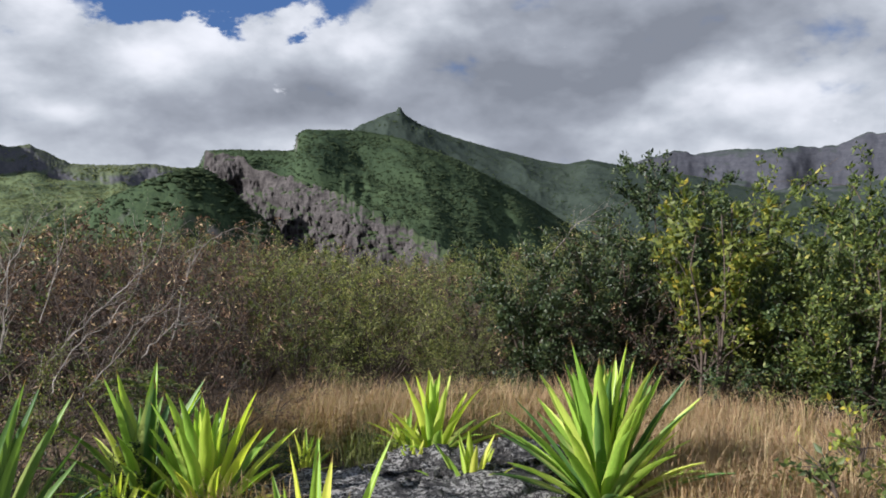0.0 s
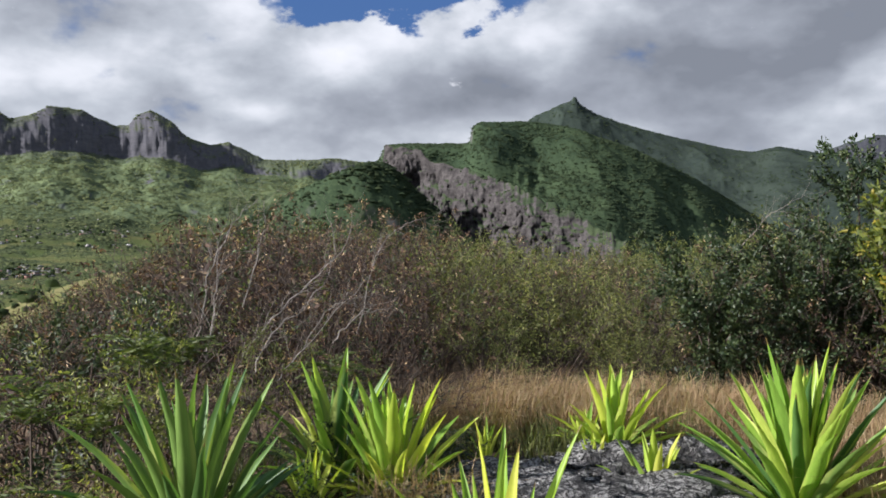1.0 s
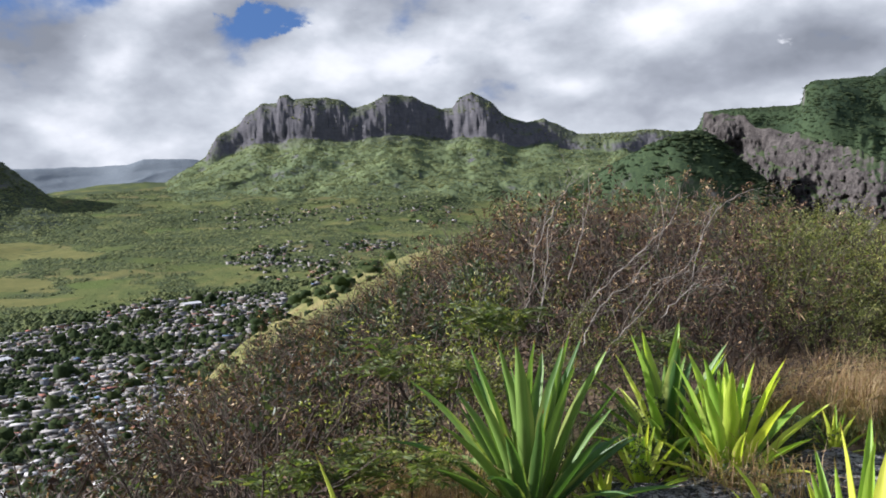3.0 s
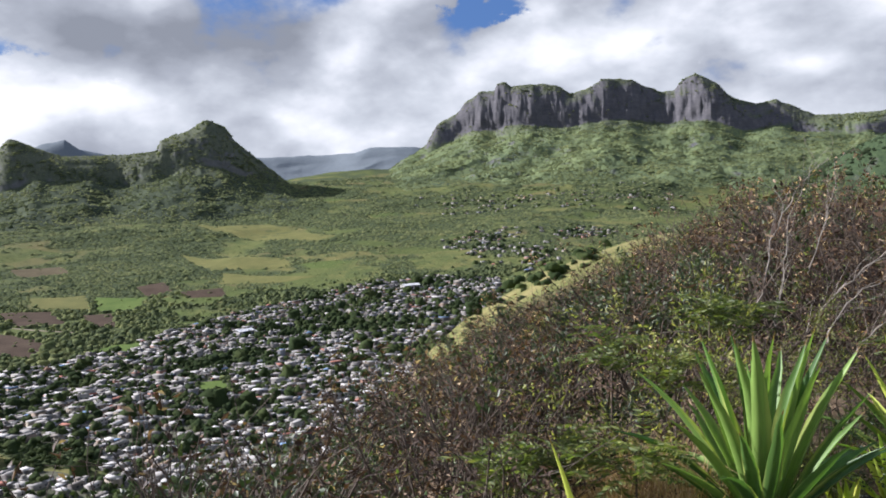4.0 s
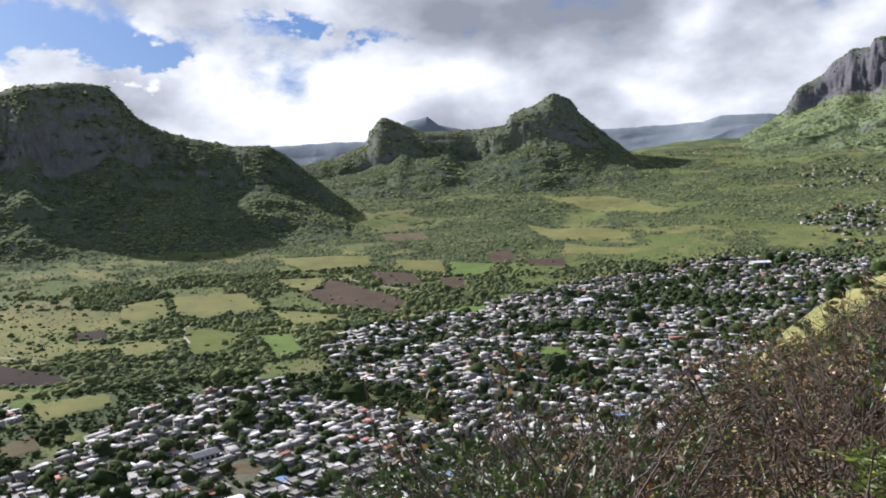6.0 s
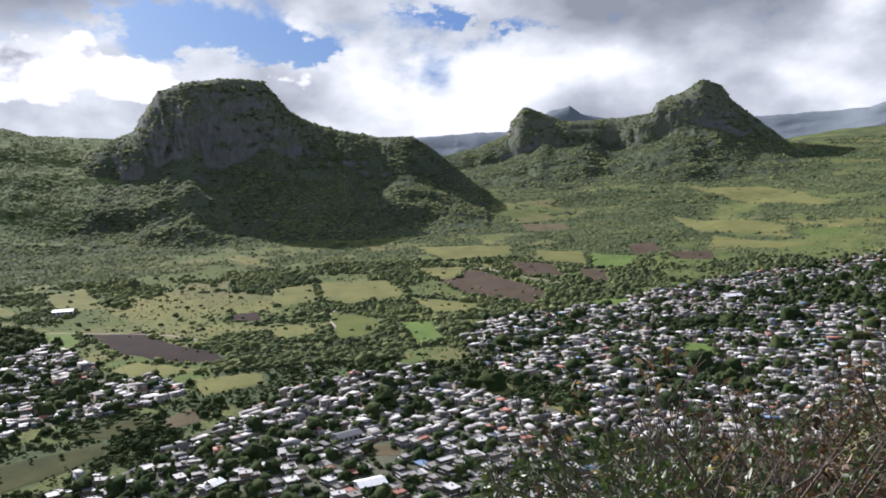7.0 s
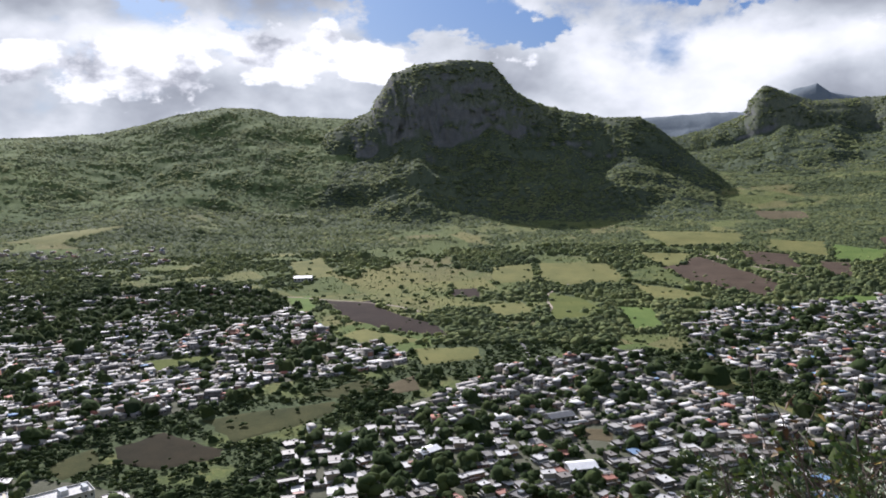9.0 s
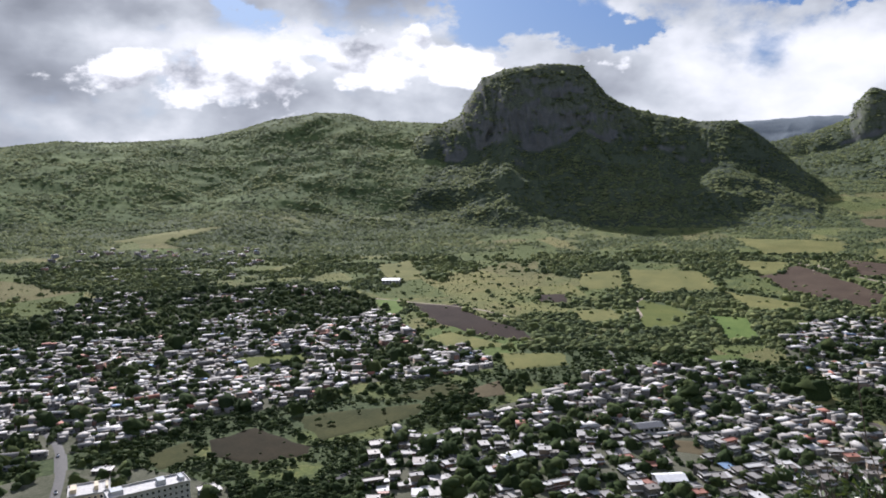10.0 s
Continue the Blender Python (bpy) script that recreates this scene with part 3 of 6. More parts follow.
def tree_shape(rng, clumps=7):
    """A crown of clumps with an uneven outline on a tapered trunk; 1 m high, rooted at 0."""
    vs, fs, n = [], [], 0
    for k in range(clumps):
        v, f = lump(rng)
        a, d = rng.uniform(0, 6.28), rng.uniform(0.08, 0.34)
        s = rng.uniform(0.17, 0.27)
        v = v * (s * 1.15, s * 1.15, s) + (d * math.cos(a), d * math.sin(a), rng.uniform(0.38, 0.82))
        vs.append(v), fs.append(f + n)
        n += len(v)
    return np.concatenate(vs), np.concatenate(fs)


def trunk_shape():
    a = np.linspace(0, 2 * np.pi, 6)[:-1]
    lo = np.stack([0.05 * np.cos(a), 0.05 * np.sin(a), 0 * a - 0.05], -1)
    hi = np.stack([0.022 * np.cos(a), 0.022 * np.sin(a), 0 * a + 0.6], -1)
    i = np.arange(5)
    j = (i + 1) % 5
    return np.concatenate([lo, hi]), np.concatenate([np.stack([i, j, j + 5], -1), np.stack([i, j + 5, i + 5], -1)])


def scatter_mesh(name, shapes, place, size, turn, pick, smooth=False):
    """One mesh of many copies. size: (n, 3)."""
    vs, fs, n = [], [], 0
    for k, (v, f) in enumerate(shapes):
        sel = np.nonzero(pick == k)[0]
        if not len(sel):
            continue
        c, s = np.cos(turn[sel])[:, None], np.sin(turn[sel])[:, None]
        w = v[None] * size[sel][:, None, :]
        w = np.stack([w[..., 0] * c - w[..., 1] * s, w[..., 0] * s + w[..., 1] * c, w[..., 2]], -1) + place[sel][:, None, :]
        vs.append(w.reshape(-1, 3))
        fs.append((f[None] + (np.arange(len(sel)) * len(v))[:, None, None] + n).reshape(-1, 3))
        n += len(sel) * len(v)
    me = bpy.data.meshes.new(name)
    fill_mesh(me, np.concatenate(vs), np.concatenate(fs))
    if smooth:
        me.polygons.foreach_set("use_smooth", np.ones(len(me.polygons), bool))
    return me


def foliage_material(name, stops, scale=0.6, relief=0.6, depth=0.4):
    """Leaf masses: every clump has its own green, mottled by leaf-sized noise."""
    m, t, b = material(name)
    g = t.nodes.new("ShaderNodeNewGeometry")
    v = object_coords(t)
    n = noise_node(t, v, scale, 4, 0.65)
    grove = noise_node(t, v, 0.006, 4, 0.6)                   # one kind of tree gives way to another
    c = ramp_node(t, math_node(t, "ADD", math_node(t, "MULTIPLY", g.outputs["Random Per Island"], 0.6), math_node(t, "MULTIPLY", math_node(t, "SUBTRACT", grove, 0.32), 1.1)), stops)
    c = mix_node(t, 0.6, c, ramp_node(t, n, [(0.3, (0.25, 0.25, 0.25)), (0.7, (0.75, 0.75, 0.72))]), "OVERLAY")
    link(t, c, b.inputs["Base Color"])
    b.inputs["Roughness"].default_value = 1.0
    b.inputs["Specular IOR Level"].default_value = 0.04
    bump(t, b, n, relief, depth)
    tr, mx = t.nodes.new("ShaderNodeBsdfTranslucent"), t.nodes.new("ShaderNodeMixShader")
    link(t, mix_node(t, 1.0, c, (1.15, 1.2, 0.8), "MULTIPLY"), tr.inputs["Color"])
    mx.inputs[0].default_value = 0.5
    link(t, b.outputs[0], mx.inputs[1])
    link(t, tr.outputs[0], mx.inputs[2])
    link(t, mx.outputs[0], t.nodes["Material Output"].inputs["Surface"])
    return m


# woods are brighter and bluer than leaves, to imitate haze over the valley
M_WOODS = foliage_material("woods", [(0.0, (0.062, 0.082, 0.050)), (0.3, (0.105, 0.134, 0.068)), (0.6, (0.170, 0.200, 0.090)), (1.0, (0.270, 0.280, 0.130))])
M_SCRUB = foliage_material("hill_scrub", [(0.0, (0.034, 0.052, 0.032)), (0.5, (0.056, 0.080, 0.042)), (1.0, (0.085, 0.108, 0.052))], 0.5)
M_TOWNTREE = foliage_material("town_trees", [(0.0, (0.028, 0.044, 0.022)), (0.5, (0.055, 0.080, 0.034)), (1.0, (0.105, 0.128, 0.050))], 0.9)
M_BARK = plain("bark", (0.06, 0.05, 0.04), (0.13, 0.115, 0.10), 9, 0.9, 0.6, 0.01)

# ---- plots and quarters of the valley, as outlines in azimuth and distance ----
TOWNS = {
    "west": [(138, 1010), (133, 1060), (127, 1250), (122.2, 1233), (115.8, 1232), (111.8, 1190), (110.2, 1142), (107.2, 946), (105.7, 847), (100.9, 768), (100.9, 727), (105.8, 702), (112.9, 681), (114.5, 640), (121.1, 623), (127.8, 590), (138, 560)],
    "near": [(110.8, 531), (107.5, 569), (104.3, 546), (102.2, 598), (97.7, 651), (94, 712), (91.8, 735), (87.3, 749), (84.8, 785), (83.9, 719), (81, 687), (78.1, 648), (74.2, 620), (72, 570), (72, 450), (84, 425), (94.5, 420), (110, 420), (110.1, 482)],
    "mid": [(81.6, 864), (79.7, 1003), (74.7, 1045), (73.2, 1077), (68.4, 1166), (62, 1318), (58, 1367), (52.8, 1440), (49.8, 1461), (45, 1400), (45, 1176), (46, 900), (51, 690), (57, 580), (64.6, 530), (71.0, 520), (72.6, 640), (73.8, 690), (78, 737), (80.9, 792)],
    "edge": [(140, 490), (137, 553), (128, 557), (120, 493), (120, 462), (140, 448)],
}
FIELDS = [  # corners in azimuth and distance, colour key
    ([(83.1, 1294), (80.6, 1400), (78.2, 1293), (75, 1179), (76.2, 1100), (80.3, 1141)], "tilled"),
    ([(78.2, 1453), (75, 1433), (74.2, 1314), (76.9, 1305)], "tilled"),
    ([(84.6, 1427), (80.9, 1425), (81.7, 1309), (83, 1292)], "straw"),
    ([(76.3, 1571), (72.8, 1571), (72.7, 1436), (75.7, 1465)], "straw"),
    ([(72.4, 1542), (69.1, 1498), (69.9, 1387), (72.3, 1406)], "lawn"),
    ([(73.1, 1384), (71.3, 1378), (71.1, 1263), (72.7, 1262)], "tilled"),
    ([(69.9, 1603), (67.9, 1641), (67.5, 1540), (69.1, 1505)], "tilled"),
    ([(67.3, 1522), (64.3, 1550), (64, 1447), (66.5, 1447)], "tilled"),
    ([(84.7, 1678), (77.6, 1621), (78, 1514), (82.7, 1491)], "straw"),
    ([(91.4, 1324), (86.6, 1322), (84.9, 1184), (89.6, 1149), (91.5, 1189)], "straw"),
    ([(85.6, 1182), (80.3, 1112), (79.3, 1058), (83.2, 1033)], "straw"),
    ([(91.0, 1117), (88.6, 1075), (86.6, 977), (88.0, 923), (90.6, 900)], "grass"),
    ([(86.0, 1003), (83.6, 1001), (82.6, 885), (85.0, 869)], "lawn"),
    ([(67, 2044), (59.9, 1804), (59.5, 1692), (65.1, 1741)], "straw"),
    ([(64.3, 1705), (57.9, 1554), (60.3, 1536), (64.5, 1594)], "straw"),
    ([(66.2, 2546), (61, 2480), (55.9, 2033), (57.9, 2001), (63.8, 2315)], "straw"),
    ([(77.1, 1989), (74.1, 2003), (73.7, 1850), (76.8, 1857)], "clay"),
    ([(73.9, 1104), (71.2, 1135), (69.2, 1133), (70.4, 1070)], "lawn"),
    ([(66.5, 869), (64.3, 874), (64.1, 815), (66.1, 825)], "lawn"),
    ([(107.2, 1095), (103.6, 1074), (101.6, 967), (98, 880), (97.6, 830), (101.7, 867), (104.8, 929)], "earth"),
    ([(109, 1395), (106.6, 1433), (105.5, 1255), (108.3, 1229)], "straw"),
    ([(109.3, 1116), (107.5, 1128), (107, 1009), (108.4, 1002)], "lawn"),
    ([(94.8, 1301), (91.8, 1321), (91.7, 1190), (94.5, 1160)], "straw"),
    ([(95.5, 1007), (92.4, 1040), (91.7, 950), (94.2, 920)], "straw"),
    ([(100.5, 785), (95.6, 792), (95.2, 741), (100.1, 718)], "straw"),
    ([(103.8, 657), (100.3, 698), (99.8, 653), (101.8, 640)], "clay"),
    ([(119, 817), (114.1, 820), (113.9, 785), (118.7, 772)], "grass"),
    ([(116.4, 613), (105.8, 637), (105.9, 605), (109.1, 573), (113.8, 553)], "rough"),
    ([(121.5, 583), (117.9, 598), (113.8, 545), (114.3, 530), (118.4, 520), (121.2, 545)], "soil"),
    ([(88.8, 560), (86.2, 560), (86, 532), (88.4, 535)], "clay"),
    ([(126.8, 1724), (122.6, 1826), (119.2, 1833), (123.6, 1668)], "straw"),
    ([(104, 898), (101.7, 855), (99.2, 813), (104.1, 805), (105.7, 864)], "straw"),
    ([(108.2, 652), (104, 692), (102.4, 662), (105.6, 634)], "rough"),
    ([(125.6, 560), (122.2, 588), (121.8, 548), (124.6, 528)], "rough"),
    ([(97.9, 1129), (95.5, 1134), (95.5, 1061), (97.5, 1061)], "earth"),
]


def inside(poly, az, r):
    """Which places lie inside an outline of (azimuth, distance)."""
    p = np.array(poly, float)
    az, r = np.asarray(az, float), np.asarray(r, float)
    hit = np.zeros(az.shape, bool)
    for (x0, y0), (x1, y1) in zip(p, np.roll(p, -1, 0)):
        c = (y0 > r) != (y1 > r)
        with np.errstate(divide="ignore", invalid="ignore"):
            xi = x0 + (r - y0) * (x1 - x0) / (y1 - y0 if y1 != y0 else 1e-9)
        hit ^= c & (az < xi)
    return hit


def polar(x, y):
    return np.degrees(np.arctan2(-x, y)), np.hypot(x, y)


def soil_material(name, low, high, rows=0.25):
    """Tilled or mown ground with rows."""
    m, t, b = material(name)
    v = object_coords(t)
    n1, n2 = noise_node(t, v, 0.03, 5, 0.6), noise_node(t, v, 0.5, 5, 0.65)
    w = t.nodes.new("ShaderNodeTexWave")
    w.inputs["Scale"].default_value, w.inputs["Distortion"].default_value = rows, 2.0
    link(t, v, w.inputs["Vector"])
    f = math_node(t, "ADD", math_node(t, "ADD", math_node(t, "MULTIPLY", n1, 0.55), math_node(t, "MULTIPLY", n2, 0.35)), math_node(t, "MULTIPLY", w.outputs["Fac"], 0.12))
    link(t, ramp_node(t, f, [(0.36, low), (0.66, high)]), b.inputs["Base Color"])
    b.inputs["Roughness"].default_value = 1.0
    b.inputs["Specular IOR Level"].default_value = 0.03
    bump(t, b, n2, 0.5, 0.3)
    return m


SOIL = {"yard": (soil_material("yards_and_lanes", (0.045, 0.052, 0.030), (0.125, 0.122, 0.092), 0.6), "dusty yards and lanes between the houses"),
        "earth": (soil_material("tilled_earth", (0.018, 0.013, 0.011), (0.036, 0.026, 0.021)), "ploughed brown field of bare earth"),
        "tilled": (soil_material("tilled_red_earth", (0.042, 0.030, 0.022), (0.084, 0.062, 0.045)), "ploughed reddish-brown field"),
        "rough": (soil_material("rough_grazing", (0.024, 0.031, 0.012), (0.062, 0.062, 0.025)), "rough grazing land with brown and green grass"),
        "soil": (soil_material("weedy_earth", (0.014, 0.014, 0.008), (0.034, 0.027, 0.016)), "dark brown weedy field"),
        "clay": (soil_material("bare_clay", (0.058, 0.048, 0.028), (0.115, 0.095, 0.057)), "pale brown field of dry clay"),
        "straw": (soil_material("dry_pasture", (0.084, 0.095, 0.034), (0.158, 0.150, 0.056)), "yellowish dry pasture between hedges"),
        "grass": (soil_material("pasture", (0.055, 0.075, 0.019), (0.105, 0.115, 0.033)), "green pasture between hedges"),
        "lawn": (soil_material("bright_crop", (0.060, 0.100, 0.026), (0.115, 0.155, 0.044)), "bright green field of young crop")}


def make_field(corners, key):
    """A plot that follows the ground, a hand above it, with a crooked edge."""
    c = [Vector((*heading(a, r), 0)) for a, r in corners]
    mid = sum(c, Vector()) / len(c)
    ring = []
    for a, b in zip(c, c[1:] + c[:1]):
        for k in range(8):
            p = a.lerp(b, k / 8)
            q = mid + (p - mid) * (1 + 0.16 * float(fbm(np.array([p.x / 24]), np.array([p.y / 24]), 4, 5)[0]))
            ring.append(q)
    n, m = len(ring), 7
    P = np.array([[mid.lerp(q, (j + 0.02) / (m - 1 + 0.02))[:2] for j in range(m)] for q in ring])
    Z = land(P[..., 0], P[..., 1]) + 0.35 + 0.5 * (np.hypot(mid.x, mid.y) > 1100)
    Z[:, -1] -= 0.9
    mat, label = SOIL[key]
    tagged(grid_mesh("field", P[..., 0], P[..., 1], Z, mat, True), label, "field", kind="structure")


for corners, key in FIELDS:
    make_field(corners, key)


def make_quarter_ground(corners):
    """The trodden ground of a quarter, following the valley floor."""
    a0, a1 = min(a for a, r in corners), max(a for a, r in corners)
    A, S = np.meshgrid(np.linspace(a0, a1, 60), np.linspace(0, 1, 30), indexing="ij")
    rr = np.linspace(min(r for a, r in corners), max(r for a, r in corners), 200)
    lo, hi = [], []
    for a in A[:, 0]:
        hit = rr[inside(corners, np.full(200, min(max(a, a0 + 0.05), a1 - 0.05)), rr)]
        lo.append(hit.min() if len(hit) else rr[0]), hi.append(hit.max() if len(hit) else rr[0] + 1)
    lo, hi = np.array(lo)[:, None], np.array(hi)[:, None]
    R = lo + (hi - lo) * S + 9 * fbm(A / 2.5, S * 3, 3, 61)
    X, Y = -R * np.sin(np.radians(A)), R * np.cos(np.radians(A))
    mat, label = SOIL["yard"]
    tagged(grid_mesh("town_ground", X, Y, land(X, Y) + 0.2, mat), label, "ground", kind="structure")


for corners in TOWNS.values():
    make_quarter_ground(corners)


# ---- woods on the valley floor ----
def make_woods():
    rng = np.random.default_rng(5)
    n = 400000
    az = rng.uniform(14, 138, n)
    r = np.exp(rng.uniform(math.log(420), math.log(3700), n))
    x, y = -r * np.sin(np.radians(az)), r * np.cos(np.radians(az))
    z = land(x, y)
    cover = wooded(x, y)
    keep = rng.uniform(0, 1, n) < np.clip(cover, 0.16, 0.95) * np.where(r < 800, 0.36, 1.0)
    for poly in list(TOWNS.values()):
        keep &= ~inside(poly, az, r)
    for corners, key in FIELDS:
        keep &= ~(inside(corners, az, r) & (rng.uniform(0, 1, n) > 0.02))
    keep &= ~inside(ROAD_CLEAR, az, r) & ~inside(BLOCK_CLEAR, az, r)
    keep &= (z < 560) & ~((az < 55) & (r < 860))
    hx, hy = [], []
    for corners, key in FIELDS:
        c = [heading(a, d) for a, d in corners]
        for (x0, y0), (x1, y1) in zip(c, c[1:] + c[:1]):
            m = int(math.hypot(x1 - x0, y1 - y0) / 4)
            u = rng.uniform(0, 1, m)
            gap = fbm(u * 4 + x0, u * 0 + y0, 2, 8) > 0.08
            hx += list((x0 + (x1 - x0) * u + rng.normal(0, 2.5, m))[gap])
            hy += list((y0 + (y1 - y0) * u + rng.normal(0, 2.5, m))[gap])
    ea, er = rng.uniform(38, 112, 4200), 90 + 340 * rng.uniform(0, 1, 4200) ** 0.7      # bushes down the near hillside
    ex, ey = -er * np.sin(np.radians(ea)), er * np.cos(np.radians(ea))
    ok = (fbm(ex / 40, ey / 40, 3, 53) > np.interp(ea, [46, 56], [0.22, -0.12])) & ~((ea < 56) & (er > 180))
    hx, hy = hx + list(ex[ok]), hy + list(ey[ok])
    sel = np.nonzero(keep)[0][:190000]
    low = np.concatenate([np.where((cover[sel] < 0.3) & (rng.uniform(0, 1, len(sel)) < 0.85), 0.42, 1.0), np.ones(len(hx))])
    x, y = np.concatenate([x[sel], hx]), np.concatenate([y[sel], hy])
    r, z, sel = np.hypot(x, y), land(x, y), np.arange(len(x))
    w = np.exp(rng.normal(0.62, 0.36, len(sel))) * np.clip(r / 1050, np.where(r < 430, 0.55, np.where(r < 800, 1.0, 1.4)), 2.8) * np.exp(0.35 * fbm(x / 120, y / 120, 3, 57))
    w = w * low
    size = np.stack([w, w, w * rng.uniform(0.6, 1.1, len(sel)) * np.clip(1500 / r, 0.7, 1.1)], -1)
    place = np.stack([x, y, z - size[:, 2] * 0.1], -1)
    shapes = [dome(rng, 7, 2, 0.5) for _ in range(9)] + [dome(rng, 6, 1, 0.45) for _ in range(9)]
    turn, pick = rng.uniform(0, 6.28, len(r)), rng.integers(0, 9, len(r)) + 9 * (r > 1500)
    near = r < 800
    for name, sel, mat, label in (("edge_woods", near, M_TOWNTREE, "dark broad-leaved trees and hedges round the town"), ("woods", ~near & (r <= 1400), M_WOODS, "loose woods and hedges on the valley floor"),
                                  ("far_woods", r > 1400, M_WOODS, "woods and scrub on the rising ground of the valley")):
        if name == "edge_woods":
            clumps = [tree_shape(rng, 3) for _ in range(6)]
            me = scatter_mesh(name, clumps, place[sel] - (0, 0, 0.6), size[sel] * (2.0, 2.0, 1.7), turn[sel], pick[sel] % 6)
        else:
            me = scatter_mesh(name, shapes, place[sel], size[sel], turn[sel], pick[sel])
        me.materials.append(mat)
        tagged(new(name, me), label, "woods", kind="stuff")


ROAD_CLEAR = [(132.6, 440), (130.2, 440), (129.4, 616), (131.6, 616)]
BLOCK_CLEAR = [(131, 452), (121.5, 448), (121.5, 512), (131, 520)]
make_woods()


def make_slope_scrub(name, count, size, seed, label, mat):
    """Bushes and trees over the gentler parts of a mountain, thick along its crest."""
    X, Y, Z, U = SLOPES[name]
    rng = np.random.default_rng(seed)
    n, m = X.shape
    i, j = rng.integers(1, n - 1, count * 4), rng.integers(1, m - 1, count * 4)
    u, v = rng.uniform(0, 1, len(i)), rng.uniform(0, 1, len(i))
    at = lambda G: G[i, j] * (1 - u) * (1 - v) + G[i + 1, j] * u * (1 - v) + G[i, np.minimum(j + 1, m - 1)] * (1 - u) * v + G[i + 1, np.minimum(j + 1, m - 1)] * u * v
    x, y, z = at(X), at(Y), at(Z)
    dz = np.abs(Z[i, np.minimum(j + 1, m - 1)] - Z[i, j]) / (np.hypot(X[i, np.minimum(j + 1, m - 1)] - X[i, j], Y[i, np.minimum(j + 1, m - 1)] - Y[i, j]) + 0.1)
    keep = (rng.uniform(0, 1, len(i)) < np.clip(1.7 - dz * 1.2, 0.02, 1) * np.clip(0.62 + fbm(x / 60, y / 60, 3, seed), 0.1, 1)) & (z > land(x, y))
    sel = np.nonzero(keep)[0][:count]
    w = np.exp(rng.normal(math.log(size), 0.35, len(sel)))
    s = np.stack([w, w, w * rng.uniform(0.45, 0.8, len(sel))], -1)
    shapes = [dome(rng, 6, 2 if name == "cliff_spur" else 1, 0.45) for _ in range(9)]
    me = scatter_mesh(name + "_scrub", shapes, np.stack([x[sel], y[sel], z[sel] - 0.12 * w], -1), s, rng.uniform(0, 6.28, len(sel)), rng.integers(0, 9, len(sel)), name != "cliff_spur")
    me.materials.append(mat)
    tagged(new("hill_scrub", me), label, "scrub", kind="stuff")


make_slope_scrub("green_spur", 10000, 1.9, 208, "dark green scrub on the spur", M_SCRUB)
make_slope_scrub("mesa_hill", 42000, 1.9, 201, "dark green scrub on the hill", M_SCRUB)
make_slope_scrub("long_hill", 28000, 4.4, 204, "scrub and trees on the long hill", M_WOODS)
make_slope_scrub("dome_mountain", 20000, 4.2, 203, "scrub and trees at the foot of the dome mountain", M_WOODS)
make_slope_scrub("mountain_range", 34000, 4.6, 206, "woods on the green slope below the cliffs", M_WOODS)
make_slope_scrub("cone_mountain", 15000, 4.8, 205, "scrub and trees at the foot of the steep mountain", M_WOODS)
make_slope_scrub("thumb_mountain", 15000, 3.0, 209, "dark scrub on the mountain with the thumb", M_SCRUB)
make_slope_scrub("cliff_spur", 900, 1.4, 202, "scrub on top of the cliff", M_SCRUB)


# ---- the town ----
def paint(name, stops, rough=0.8, dirt=0.35):
    """Painted concrete: each house takes one tone; rain marks and grime."""
    m, t, b = material(name)
    info = t.nodes.new("ShaderNodeObjectInfo")
    g = t.nodes.new("ShaderNodeNewGeometry")
    v = object_coords(t)
    n1, n2 = noise_node(t, v, 0.7, 5, 0.65), noise_node(t, v, 5.0, 4, 0.6)
    r = math_node(t, "FRACT", math_node(t, "ADD", info.outputs["Random"], math_node(t, "MULTIPLY", g.outputs["Random Per Island"], 7.0 if "far" in name else 0.0)))
    c = ramp_node(t, r, stops)
    c.node.color_ramp.interpolation = "CONSTANT"
    c = mix_node(t, dirt, c, ramp_node(t, n1, [(0.35, (0.20, 0.19, 0.18)), (0.6, (0.8, 0.8, 0.8))]), "MULTIPLY")
    link(t, c, b.inputs["Base Color"])
    b.inputs["Roughness"].default_value = rough
    b.inputs["Specular IOR Level"].default_value = 0.12
    bump(t, b, n2, 0.2, 0.02)
    return m


WALL_TONES = [(0.0, (0.312, 0.299, 0.279)), (0.2, (0.197, 0.189, 0.176)), (0.36, (0.271, 0.213, 0.164)), (0.48, (0.139, 0.131, 0.125)), (0.62, (0.295, 0.172, 0.131)), (0.68, (0.197, 0.213, 0.234)), (0.75, (0.279, 0.246, 0.193)), (0.84, (0.115, 0.108, 0.102))]
ROOF_TONES = [(0.0, (0.328, 0.316, 0.299)), (0.2, (0.23, 0.221, 0.209)), (0.42, (0.131, 0.127, 0.123)), (0.57, (0.44, 0.435, 0.425)), (0.68, (0.18, 0.164, 0.148)), (0.80, (0.295, 0.287, 0.275)), (0.90, (0.50, 0.495, 0.485)), (0.945, (0.279, 0.123, 0.0902)), (0.985, (0.139, 0.221, 0.344))]
M_WALL, M_ROOF = paint("wall_paint", WALL_TONES), paint("roof_concrete", ROOF_TONES, 0.6)
M_WALL_FAR, M_ROOF_FAR = paint("wall_paint_far", WALL_TONES), paint("roof_concrete_far", ROOF_TONES, 0.85)
M_TRIMW = plain("white_trim", (0.55, 0.54, 0.52), (0.75, 0.74, 0.72), 3)
M_TANK = plain("black_tank", (0.03, 0.03, 0.035), (0.06, 0.06, 0.065), 3, 0.5)


def glass_material():
    m, t, b = material("window_glass")
    b.inputs["Base Color"].default_value = (0.02, 0.025, 0.03, 1)
    b.inputs["Roughness"].default_value = 0.12
    return m


M_GLASS = glass_material()


